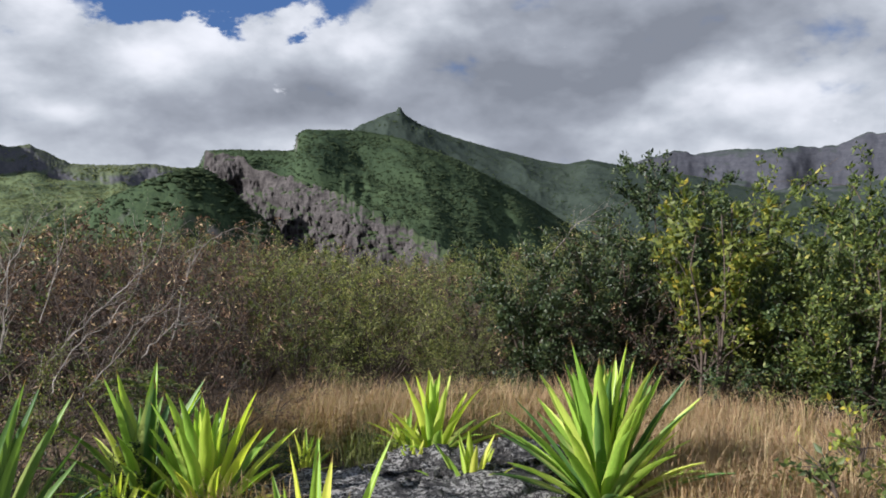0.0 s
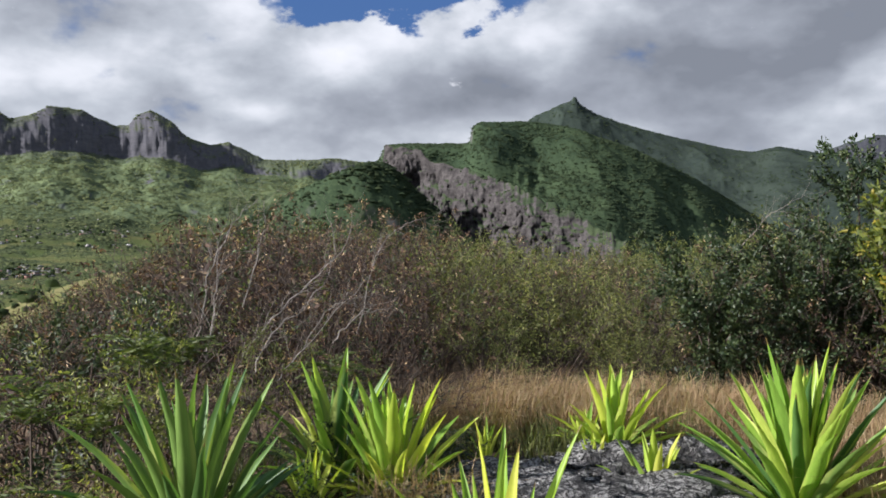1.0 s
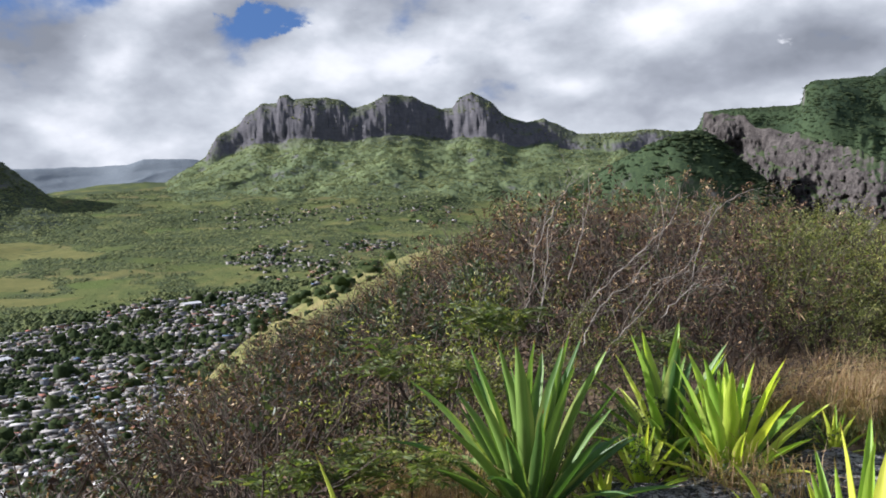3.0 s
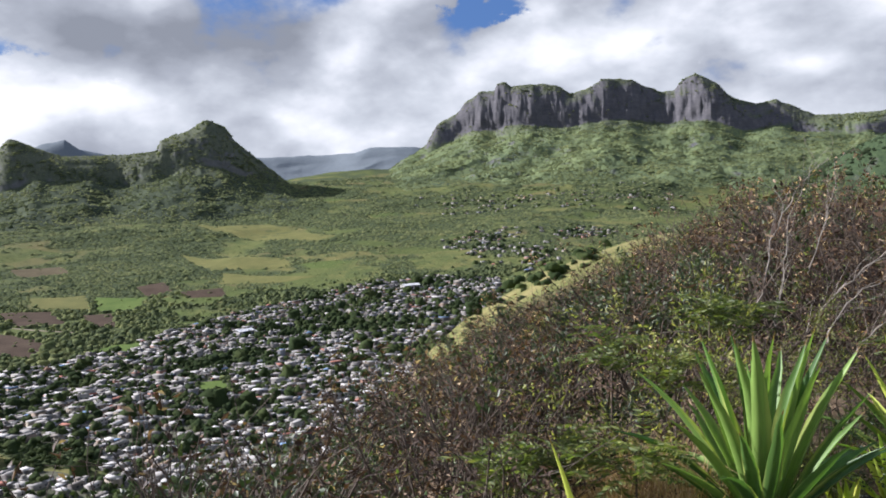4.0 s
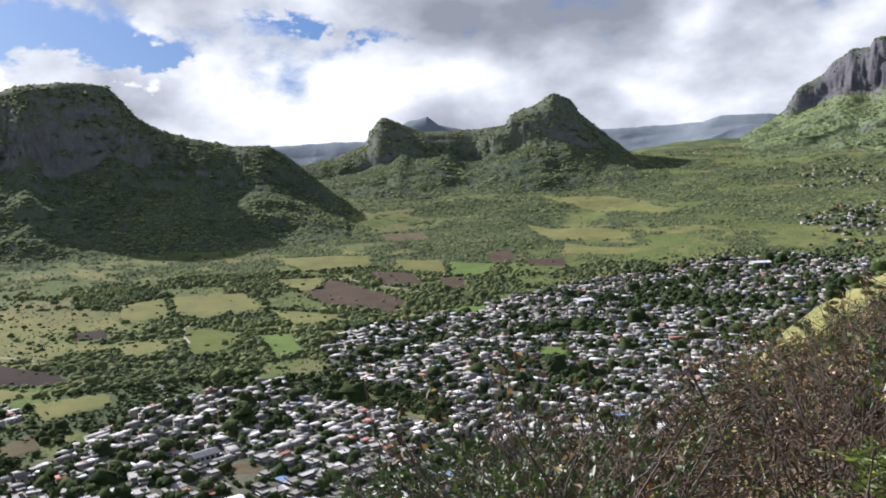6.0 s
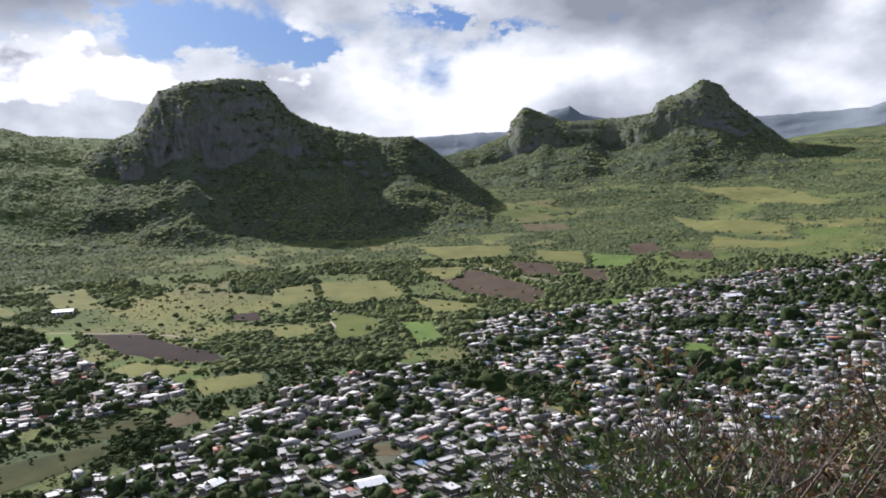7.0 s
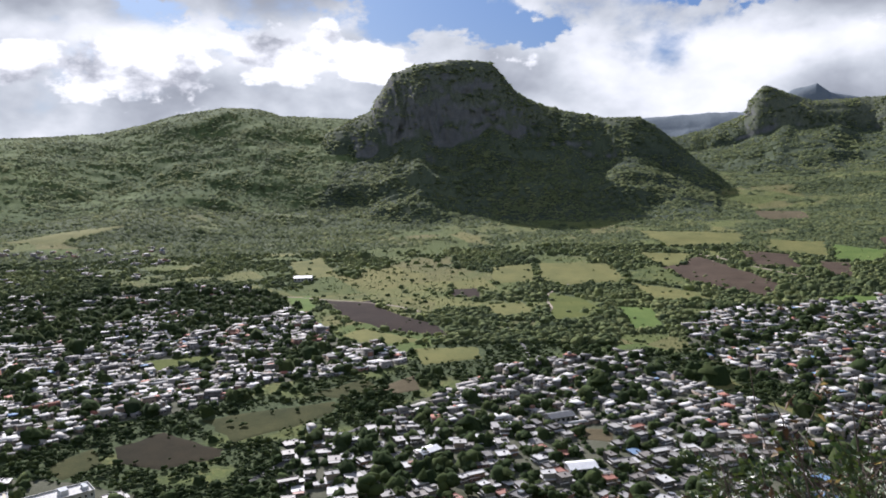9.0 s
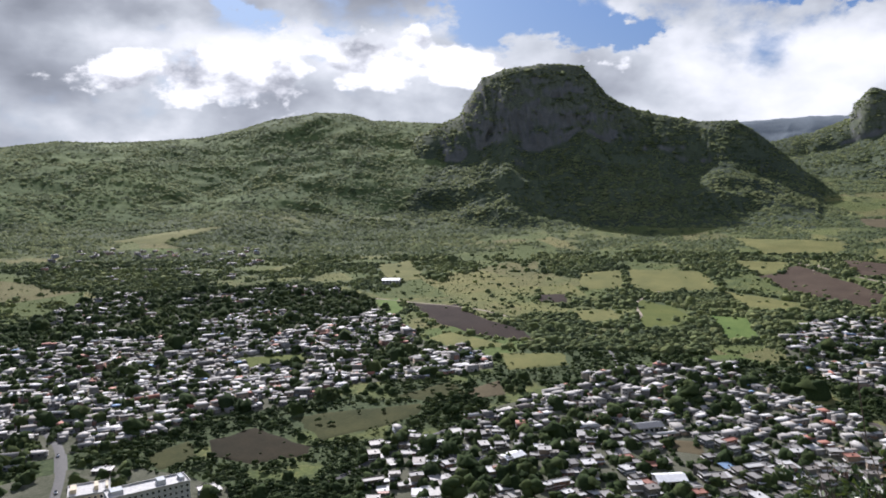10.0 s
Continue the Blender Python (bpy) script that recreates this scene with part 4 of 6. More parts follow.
def part(name, bm, mat, parent, label=""):
    """Links a bmesh (or a ready mesh) as one mesh under a thing or a part."""
    if isinstance(bm, bmesh.types.BMesh):
        me = bpy.data.meshes.new(name)
        bm.to_mesh(me)
        bm.free()
        me.materials.append(mat)
    else:
        me = bm
    ob = new(name, me)
    ob.parent = parent
    if label:
        ob["label"] = label
    return ob


def box(bm, x0, y0, z0, x1, y1, z1, bevel=0.0):
    g = bmesh.ops.create_cube(bm, size=1, matrix=Matrix.Translation(((x0 + x1) / 2, (y0 + y1) / 2, (z0 + z1) / 2)) @ Matrix.Diagonal((x1 - x0, y1 - y0, z1 - z0, 1)))
    if bevel:
        e = list({e for v in g["verts"] for e in v.link_edges})
        bmesh.ops.bevel(bm, geom=e, offset=bevel, segments=1, affect="EDGES")
    return bm


def make_house(rng, big=False):
    """A flat-roofed concrete house at the origin: stepped walls, slabs with a parapet, window panes in frames, door, stair head, water tank."""
    house = new("house")
    w, d = rng.uniform(7, 10), rng.uniform(6, 8.5)
    st = 3 if big else int(rng.uniform() > 0.6) + 1
    h = 2.9 * st
    hx, hy = w / 2, d / 2
    bm = box(bmesh.new(), -hx, -hy, -3.0, hx, hy, h)
    part("wall", bm, M_WALL, house)
    wing = rng.uniform(1.8, 3.2)
    bm = box(bmesh.new(), hx - 0.02, -hy * rng.uniform(0.4, 1), -3.0, hx + wing, hy * rng.uniform(0.3, 0.9), 3.0)
    part("wing", bm, M_WALL, house)
    bm = box(bmesh.new(), hx - 0.01, -hy - 0.2, 3.0, hx + wing + 0.5, hy + 0.1, 3.22, 0.03)
    part("wing_roof", bm, M_ROOF, house)
    o = rng.uniform(0.3, 0.9)
    bm = box(bmesh.new(), -hx - o, -hy - o, h, hx + o * 0.4, hy + o * 0.4, h + 0.25, 0.04)
    for a in ((-hx - o, -hy - o, hx + o * 0.4, -hy - o + 0.2), (-hx - o, hy + o * 0.4 - 0.2, hx + o * 0.4, hy + o * 0.4), (-hx - o, -hy - o + 0.2, -hx - o + 0.2, hy + o * 0.4 - 0.2), (hx + o * 0.4 - 0.2, -hy - o + 0.2, hx + o * 0.4, hy + o * 0.4 - 0.2)):
        box(bm, a[0], a[1], h + 0.25, a[2], a[3], h + 0.25 + rng.choice([0.25, 0.6]))
    part("roof", bm, M_ROOF, house)
    if st > 1:
        bm = box(bmesh.new(), -hx - 1.3, -hy - 0.8, 2.9, hx * 0.3, -hy + 0.1, 3.1, 0.03)
        part("balcony", bm, M_TRIMW, house)
    if rng.uniform() < 0.3:
        a, c = rng.uniform(-hx, 0), rng.uniform(-hy, 0)
        part("stair_head", box(bmesh.new(), a, c, h + 0.25, a + 2.8, c + 3.2, h + 2.3, 0.05), M_WALL, house)
    if rng.uniform() < 0.7:
        bm = bmesh.new()
        tx, ty = rng.uniform(0, hx - 1), rng.uniform(0, hy - 1)
        bmesh.ops.create_cone(bm, segments=9, radius1=0.6, radius2=0.55, depth=1.3, cap_ends=True, matrix=Matrix.Translation((tx, ty, h + 0.9)))
        part("water_tank", bm, M_TANK, house, "black plastic water tank")
    for s in range(st):
        for side in (-1, 1):
            for k in range(2):
                x = -hx + w * (k + 0.5) / 2 + rng.uniform(-0.6, 0.6)
                win = part("window", box(bmesh.new(), x - 0.85, side * hy - 0.04, 0.9 + 3 * s, x + 0.85, side * hy + 0.04, 2.2 + 3 * s), M_TRIMW, house)
                part("pane", box(bmesh.new(), x - 0.75, side * hy - 0.06, 1.0 + 3 * s, x + 0.75, side * hy + 0.06, 2.1 + 3 * s), M_GLASS, win)
        y = rng.uniform(-1, 1)
        win = part("window", box(bmesh.new(), -hx - 0.04, y - 0.8, 0.9 + 3 * s, -hx + 0.04, y + 0.8, 2.2 + 3 * s), M_TRIMW, house)
        part("pane", box(bmesh.new(), -hx - 0.06, y - 0.7, 1.0 + 3 * s, -hx + 0.06, y + 0.7, 2.1 + 3 * s), M_GLASS, win)
    part("door", box(bmesh.new(), -0.5 + hx * 0.1, -hy - 0.05, 0.0, 0.5 + hx * 0.1, -hy + 0.05, 2.1), M_BARK, house)
    return tagged(house, "flat-roofed concrete house with weathered painted walls", "house", "houses of the town")


def town_lots():
    """Lots of all quarters along crooked streets: x, y, turn, width, depth, storeys."""
    rng = np.random.default_rng(17)
    lots, gardens = [], []
    for key, turn, sx, sy, fill in (("west", 0.35, 10.6, 9.4, 0.86), ("near", 0.75, 11.2, 10.2, 0.76), ("mid", 0.62, 10.8, 9.6, 0.88), ("edge", 0.2, 18.0, 19.0, 0.4)):
        poly = TOWNS[key]
        xs = [heading(a, r) for a, r in poly]
        cx, cy = np.mean(xs, 0)
        c, s = math.cos(turn), math.sin(turn)
        I, J = np.meshgrid(np.arange(-95, 96), np.arange(-95, 96), indexing="ij")
        u = I * sx + (I // 3) * 4.0 + rng.uniform(-3, 3, I.shape)
        v = J * sy + (J // 2) * 3.5 + rng.uniform(-3, 3, I.shape)
        k = 0.10 * np.sin(u / 90) + 0.08 * np.sin(v / 70 + 1)
        x, y = cx + u * c - v * s + k * 40, cy + u * s + v * c - k * 30
        az, r = polar(x, y)
        ok = inside(poly, az, r) & ~inside(ROAD_CLEAR, az, r) & ~inside(BLOCK_CLEAR, az, r)
        for f, q in FIELDS:
            ok &= ~inside(f, az, r)
        green = fbm(x / 80, y / 80, 3, 77)
        built = rng.uniform(0, 1, I.shape) < fill - np.clip(green, 0, None) * 1.5 - (0.62 * sstep(860, 1050, r + 6 * np.clip(az - 116, 0, 12) - 60) if key == "west" else 0)
        for X, Y, K, R in zip(x[ok & built], y[ok & built], k[ok & built], r[ok & built]):
            lots.append((X, Y, turn + K + rng.choice([0, math.pi / 2]) + 0.9 * float(fbm(np.array([X / 130]), np.array([Y / 130]), 2, 35)[0]) + rng.normal(0, 0.12), R))
            for _ in range(int(rng.integers(0, 4))):
                gardens.append((X + rng.choice([-1, 1]) * rng.uniform(4, 7), Y + rng.choice([-1, 1]) * rng.uniform(4, 7)))
        for X, Y in zip(x[ok & ~built], y[ok & ~built]):
            for _ in range(3):
                gardens.append((X + rng.uniform(-7, 7), Y + rng.uniform(-7, 7)))
    for k in range(26):                                     # hamlets and single houses on the rising ground beyond the town
        a0, r0 = (rng.uniform(38, 48), rng.uniform(1480, 1900)) if k < 13 else (rng.uniform(35, 49), rng.uniform(2350, 3000))
        for _ in range(int(rng.integers(6, 22))):
            az, r = a0 + rng.normal(0, 1.2), r0 + rng.normal(0, 60)
            lots.append((*heading(az, r), rng.uniform(0, 3), r))
            for _ in range(3):
                x, y = heading(az, r)
                gardens.append((x + rng.normal(0, 11), y + rng.normal(0, 11)))
    for _ in range(60):
        az, r = rng.uniform(117, 131), rng.uniform(1300, 1650)
        lots.append((*heading(az, r), rng.uniform(0, 3), r))
    return lots, gardens


LOTS, GARDENS = town_lots()


def make_town():
    rng = np.random.default_rng(23)
    lots = sorted(LOTS, key=lambda l: l[3])
    kinds = [make_house(np.random.default_rng(300 + k), k == 4) for k in range(9)]
    for n, (x, y, turn, r) in enumerate(lots[:210]):
        m = pose(x, y, land1(x, y) + 0.1, 0, 0, math.degrees(turn)) @ Matrix.Diagonal((rng.uniform(0.75, 1.15), rng.uniform(0.75, 1.15), rng.uniform(0.68, 0.9), 1))
        if n < len(kinds):
            kinds[n].matrix_world = m
        else:
            copy_thing(kinds[int(rng.integers(len(kinds)))], m)
    # those farther off: walls, a slab with a rim, dark openings
    L = lots[210:]
    n = len(L)
    w, d = np.exp(rng.normal(2.26, 0.26, n)), rng.uniform(5, 8.5, n)
    h = 2.4 * rng.choice([1, 2, 3], n, p=[0.84, 0.155, 0.005]) + rng.uniform(-0.3, 0.4, n)
    px, py = np.array([l[0] for l in L]), np.array([l[1] for l in L])
    pz = land(px, py)
    c, s = np.cos([l[2] for l in L]), np.sin([l[2] for l in L])
    cube = np.array([(-1, -1, 0), (1, -1, 0), (1, 1, 0), (-1, 1, 0), (-1, -1, 1), (1, -1, 1), (1, 1, 1), (-1, 1, 1)], float)
    quads = np.array([(0, 1, 5, 4), (1, 2, 6, 5), (2, 3, 7, 6), (3, 0, 4, 7), (4, 5, 6, 7)])

    def boxes(x0, x1, y0, y1, z0, z1):
        """A box in each house's own frame."""
        u = (x0[:, None] + x1[:, None]) / 2 + cube[None, :, 0] * (x1 - x0)[:, None] / 2
        v = (y0[:, None] + y1[:, None]) / 2 + cube[None, :, 1] * (y1 - y0)[:, None] / 2
        z = z0[:, None] + cube[None, :, 2] * (z1 - z0)[:, None]
        return np.stack([px[:, None] + u * c[:, None] - v * s[:, None], py[:, None] + u * s[:, None] + v * c[:, None], pz[:, None] + z], -1).reshape(-1, 3)

    def layer(name, mat, blocks):
        vs = np.concatenate(blocks)
        fs = (quads[None] + (np.arange(len(vs) // 8) * 8)[:, None, None]).reshape(-1, 4)
        me = bpy.data.meshes.new(name)
        fill_mesh(me, vs, fs)
        me.materials.append(mat)
        return me

    town = tagged(new("far_houses"), "crowded far quarters of flat-roofed houses", "houses", kind="stuff")
    o, e, z = rng.uniform(0.05, 0.3, n), rng.uniform(0.35, 0.9, n), np.zeros(n)
    wing, yard = rng.uniform(1.8, 5, n), rng.uniform(2, 4.5, n)
    wh = np.where(rng.uniform(0, 1, n) < 0.3, h + rng.uniform(-0.6, 0.4, n), 2.7 + rng.uniform(-0.3, 0.4, n))
    y0, y1 = -d / 2 * e, d / 2 * rng.uniform(0.2, 1.1, n)
    gable = rng.uniform(0, 1, n) < 0.22                      # sheet roofs with a ridge among the slabs
    shed = rng.uniform(0, 1, n) < 0.55
    sx, sh = rng.uniform(-0.4, 0.2, n) * w, rng.uniform(1.9, 2.6, n)
    head = rng.uniform(0, 1, n) < 0.18
    part("walls", layer("walls", M_WALL_FAR, [boxes(-w / 2, w / 2, -d / 2, d / 2, z - 3, h), boxes(w / 2 - 0.05, w / 2 + wing, y0, y1, z - 3, wh),
                                              boxes(sx, sx + yard, d / 2 - 0.05, d / 2 + 0.9 * yard, z - 3, np.where(shed, sh, -2.5)),
                                              boxes(-w / 2 * e, -w / 2 * e + 2.6, -d / 4 * e, -d / 4 * e + 3, h, h + 2.2 * (head & ~gable))]), M_WALL_FAR, town)["kind"] = "stuff"
    flat = np.where(gable, 0.04, 0.26)
    part("roofs", layer("roofs", M_ROOF_FAR, [boxes(-w / 2 - o, w / 2 + o, -d / 2 - o, d / 2 + o, h + 0.01, h + flat), boxes(w / 2 + o + 0.02, w / 2 + wing + 0.4, y0 - 0.3, y1 + 0.3, wh + 0.01, wh + 0.2),
                                              boxes(sx - 0.2, sx + yard + 0.2, d / 2 + o + 0.02, d / 2 + 0.9 * yard + 0.3, np.where(shed, sh, -2.5) + 0.01, np.where(shed, sh, -2.5) + 0.13)]), M_ROOF_FAR, town)["kind"] = "stuff"
    k = np.nonzero(gable)[0]
    ux, uy, rise = (w / 2 + o + 0.25)[k, None], (d / 2 + o + 0.25)[k, None], (d * rng.uniform(0.12, 0.24, n))[k, None]
    pu, pv, pw = np.array([[-1, 1, 1, -1, -1, 1.0]]) * ux, np.array([[-1, -1, 1, 1, 0, 0.0]]) * uy, h[k, None] + 0.05 + np.array([[0, 0, 0, 0, 1, 1.0]]) * rise
    vs = np.stack([px[k, None] + pu * c[k, None] - pv * s[k, None], py[k, None] + pu * s[k, None] + pv * c[k, None], pz[k, None] + pw], -1).reshape(-1, 3)
    fs = (np.array([(0, 1, 5), (0, 5, 4), (3, 4, 5), (3, 5, 2), (0, 4, 3), (1, 2, 5), (0, 3, 2), (0, 2, 1)])[None] + (np.arange(len(k)) * 6)[:, None, None]).reshape(-1, 3)
    me = bpy.data.meshes.new("sheet_roofs")
    fill_mesh(me, vs, fs)
    part("sheet_roofs", me, None, town)["kind"] = "stuff"
    me.materials.append(M_ROOF_FAR)
    near = np.hypot(px, py) < 900
    wins = []
    for f in (0.3, 0.72):
        for sill in (1.0, 3.9):
            ok = near & (h > sill + 1)
            wins.append(boxes(-w / 2 + w * f - 0.7, -w / 2 + w * f + 0.7, -d / 2 - 0.06, d / 2 + 0.06, z + sill, sill + 1.2 * ok).reshape(-1, 8, 3)[ok].reshape(-1, 3))
    part("openings", layer("openings", M_GLASS, wins), M_GLASS, town)["kind"] = "stuff"


make_town()


def make_town_trees():
    """Garden trees: the nearest as trees of their own, the rest as one mass."""
    rng = np.random.default_rng(29)
    G = np.array(GARDENS)
    extra_az, extra_r = rng.uniform(72, 138, 1500), rng.uniform(400, 780, 1500)
    ex, ey = -extra_r * np.sin(np.radians(extra_az)), extra_r * np.cos(np.radians(extra_az))
    ok = fbm(ex / 60, ey / 60, 3, 99) > 0.0
    for poly in TOWNS.values():
        ok &= ~inside(poly, extra_az, extra_r)
    for f, q in FIELDS:
        ok &= ~inside(f, extra_az, extra_r)
    ok &= ~inside(ROAD_CLEAR, extra_az, extra_r) & ~inside(BLOCK_CLEAR, extra_az, extra_r)
    G = np.concatenate([G, np.stack([ex[ok], ey[ok]], -1)])
    r = np.hypot(G[:, 0], G[:, 1])
    G = G[np.argsort(r)]
    z = land(G[:, 0], G[:, 1])
    hgt = np.exp(rng.normal(1.66, 0.42, len(G)))
    kinds = []
    for k in range(5):
        tr = tagged(new("tree"), "dark green broad-leaved garden tree", "tree", "trees of the town")
        v, f = tree_shape(rng, 9)
        me = bpy.data.meshes.new("crown")
        fill_mesh(me, v, f)
        me.materials.append(M_TOWNTREE)
        part("crown", me, None, tr)
        v, f = trunk_shape()
        me = bpy.data.meshes.new("trunk")
        fill_mesh(me, v, f)
        me.materials.append(M_BARK)
        part("trunk", me, None, tr)
        kinds.append(tr)
    for n in range(150):
        s = hgt[n]
        m = pose(G[n, 0], G[n, 1], z[n], 0, 0, rng.uniform(0, 360)) @ Matrix.Diagonal((s * 1.25, s * 1.25, s, 1))
        if n < 5:
            kinds[n].matrix_world = m
        else:
            t = copy_thing(kinds[n % 5], Matrix())
            t.matrix_world = m
    rest = np.arange(150, len(G))
    s = hgt[rest]
    size = np.stack([s * 1.2, s * 1.2, s], -1)
    shapes = []
    for _ in range(9):                                      # two caps on one another
        (v0, f0), (v1, f1) = dome(rng, 7, 2, 0.5), dome(rng, 6, 1, 0.4)
        shapes.append((np.concatenate([v0 * (0.42, 0.42, 0.62) + (0, 0, 0.12), v1 * (0.28, 0.28, 0.4) + (0.2, 0.1, 0.5)]), np.concatenate([f0, f1 + len(v0)])))
    me = scatter_mesh("town_trees", shapes, np.stack([G[rest, 0], G[rest, 1], z[rest] - 0.1 * s], -1), size, rng.uniform(0, 6.28, len(rest)), rng.integers(0, 9, len(rest)))
    me.materials.append(M_TOWNTREE)
    tagged(new("town_trees", me), "dark trees between the houses", "trees", kind="stuff")


make_town_trees()


# ---- larger buildings, the road and cars at the town's edge ----
M_CREAM = plain("cream_render", (0.42, 0.36, 0.25), (0.58, 0.50, 0.37), 0.8, 0.85)
M_PALE = plain("pale_blue_render", (0.30, 0.32, 0.34), (0.44, 0.46, 0.48), 0.8, 0.85)
M_SLAB = plain("roof_slab", (0.24, 0.24, 0.23), (0.48, 0.47, 0.46), 0.5, 0.8)
M_SHEET = plain("dark_sheet_roof", (0.075, 0.08, 0.09), (0.14, 0.145, 0.155), 0.5, 0.45)
M_WHITEROOF = plain("white_sheet_roof", (0.60, 0.60, 0.60), (0.80, 0.80, 0.80), 0.5, 0.5)
M_ASPHALT = plain("asphalt", (0.045, 0.045, 0.045), (0.075, 0.073, 0.07), 0.6, 0.9, 0.2, 0.02)


def make_block(az, r, turn, w, d, storeys, mat, label, bays):
    """A large flat-roofed building with a row of windows on every storey, parapet, and plant rooms on the roof."""
    ob = tagged(new("apartment_building"), label, "building")
    hx, hy, h = w / 2, d / 2, 3.2 * storeys
    part("wall", box(bmesh.new(), -hx, -hy, -3, hx, hy, h), mat, ob)
    bm = box(bmesh.new(), -hx - 0.3, -hy - 0.3, h, hx + 0.3, hy + 0.3, h + 0.3, 0.05)
    for a in ((-hx - 0.3, -hy - 0.3, hx + 0.3, -hy), (-hx - 0.3, hy, hx + 0.3, hy + 0.3), (-hx - 0.3, -hy, -hx, hy), (hx, -hy, hx + 0.3, hy)):
        box(bm, a[0], a[1], h + 0.3, a[2], a[3], h + 1.2)
    part("roof", bm, M_SLAB, ob)
    for x0, x1, top in ((-hx * 0.9, -hx * 0.6, 2.6), (hx * 0.25, hx * 0.45, 3.0), (hx * 0.8, hx * 0.92, 2.2)):
        part("plant_room", box(bmesh.new(), x0, -hy * 0.4, h + 0.3, x1, hy * 0.5, h + top, 0.05), mat, ob)
    frame_me, pane_me = bpy.data.meshes.new("window"), bpy.data.meshes.new("pane")
    box(bm := bmesh.new(), -0.8, -0.06, -0.85, 0.8, 0.06, 0.85).to_mesh(frame_me)
    bm.free()
    box(bm := bmesh.new(), -0.68, -0.09, -0.73, 0.68, 0.09, 0.73).to_mesh(pane_me)
    bm.free()
    frame_me.materials.append(M_TRIMW), pane_me.materials.append(M_GLASS)
    for s in range(storeys):
        for k in range(bays):
            win = part("window", frame_me, None, ob)
            win.location = (-hx + w * (k + 0.5) / bays, -hy, 1.7 + 3.2 * s)
            part("pane", pane_me, None, win)
    part("door", box(bmesh.new(), -1.0, -hy - 0.07, 0, 1.0, -hy + 0.05, 2.3), M_BARK, ob)
    x, y = heading(az, r)
    ob.matrix_world = pose(x, y, land1(x, y) + 0.2, 0, 0, az + turn)


make_block(125.3, 474, 12, 44, 14, 4, M_PALE, "long pale four-storey building with rows of windows", 14)
make_block(128.9, 492, -2, 22, 18, 3, M_CREAM, "cream three-storey building with small square windows", 7)


def make_hall(az, r, turn, w, d, h, mat, label):
    """A hall with a shallow sheet roof, gable walls and a row of openings."""
    ob = tagged(new("hall"), label, "building")
    hx, hy = w / 2, d / 2
    part("wall", box(bmesh.new(), -hx, -hy, -3, hx, hy, h), M_SLAB, ob)
    bm = bmesh.new()
    pts = [(-hx - 0.6, -hy - 0.8, h), (hx + 0.6, -hy - 0.8, h), (hx + 0.6, 0, h + d * 0.16), (-hx - 0.6, 0, h + d * 0.16), (-hx - 0.6, hy + 0.8, h), (hx + 0.6, hy + 0.8, h)]
    v = [bm.verts.new(q) for q in pts] + [bm.verts.new((x, y, z + 0.25)) for x, y, z in pts]
    for f in ((0, 1, 2, 3), (3, 2, 5, 4)):
        bm.faces.new([v[i] for i in reversed(f)])
        bm.faces.new([v[i + 6] for i in f])
    for i, j in ((0, 1), (1, 2), (2, 5), (5, 4), (4, 3), (3, 0)):
        bm.faces.new((v[i], v[j], v[j + 6], v[i + 6]))
    part("roof", bm, mat, ob)
    for k in range(5):
        x = -hx + w * (k + 0.5) / 5
        part("opening", box(bmesh.new(), x - 1.1, -hy - 0.05, 1.0, x + 1.1, -hy + 0.05, h - 0.8), M_GLASS, ob)
    x, y = heading(az, r)
    ob.matrix_world = pose(x, y, land1(x, y) + 0.2, 0, 0, az + turn)


make_hall(90.0, 572, 28, 19, 11, 5, M_SHEET, "large hall with a dark grey sheet roof")
make_hall(108.0, 1225, -10, 26, 14, 5, M_WHITEROOF, "long shed with a bright white sheet roof")
make_hall(99.6, 505, 40, 15, 9, 4, M_WHITEROOF, "white-roofed hall among houses")
make_hall(88.5, 480, 20, 17, 12, 4, M_WHITEROOF, "white-roofed hall among houses")
make_hall(63.0, 1130, 35, 24, 14, 6, M_WHITEROOF, "white-roofed hall in the town")
make_hall(51.4, 1350, 30, 30, 14, 8, M_WHITEROOF, "white-roofed hall at the far end of the town")


def make_road(name, way, width, label, mat=None):
    """A strip of asphalt on the ground along (azimuth, distance) stations."""
    p = [np.array(heading(a, r)) for a, r in way]
    fine = []
    for k in range(len(p) - 1):
        a, b, c, d = p[max(k - 1, 0)], p[k], p[k + 1], p[min(k + 2, len(p) - 1)]
        for u in np.linspace(0, 1, 13)[:-1]:
            fine.append(0.5 * (2 * b + (c - a) * u + (2 * a - 5 * b + 4 * c - d) * u * u + (3 * b - a - 3 * c + d) * u ** 3))
    fine = np.array(fine)
    t = unit2(np.gradient(fine, axis=0))
    n = np.stack([-t[:, 1], t[:, 0]], -1)
    P = fine[:, None] + n[:, None] * np.linspace(-width / 2, width / 2, 4)[None, :, None]
    Z = land(P[..., 0], P[..., 1]) + 0.5
    Z[:, 0] -= 0.6
    Z[:, -1] -= 0.6
    tagged(grid_mesh(name, P[..., 0], P[..., 1], Z, mat or M_ASPHALT), label, "road", kind="structure")


def unit2(v):
    return v / (np.linalg.norm(v, axis=-1, keepdims=True) + 1e-9)


make_road("road", [(131.8, 430), (131.3, 490), (130.5, 560), (130.8, 620), (132.6, 680), (136, 740)], 9, "grey asphalt road curving into the town")
make_road("road", [(113, 480), (107, 540), (100, 610), (93, 660), (86, 700), (80, 780), (74, 880)], 5, "narrow asphalt lane through the houses")
make_road("road", [(96.5, 450), (94, 560), (92.5, 660), (92.2, 760), (94, 900)], 4, "narrow pale lane between houses and fields")

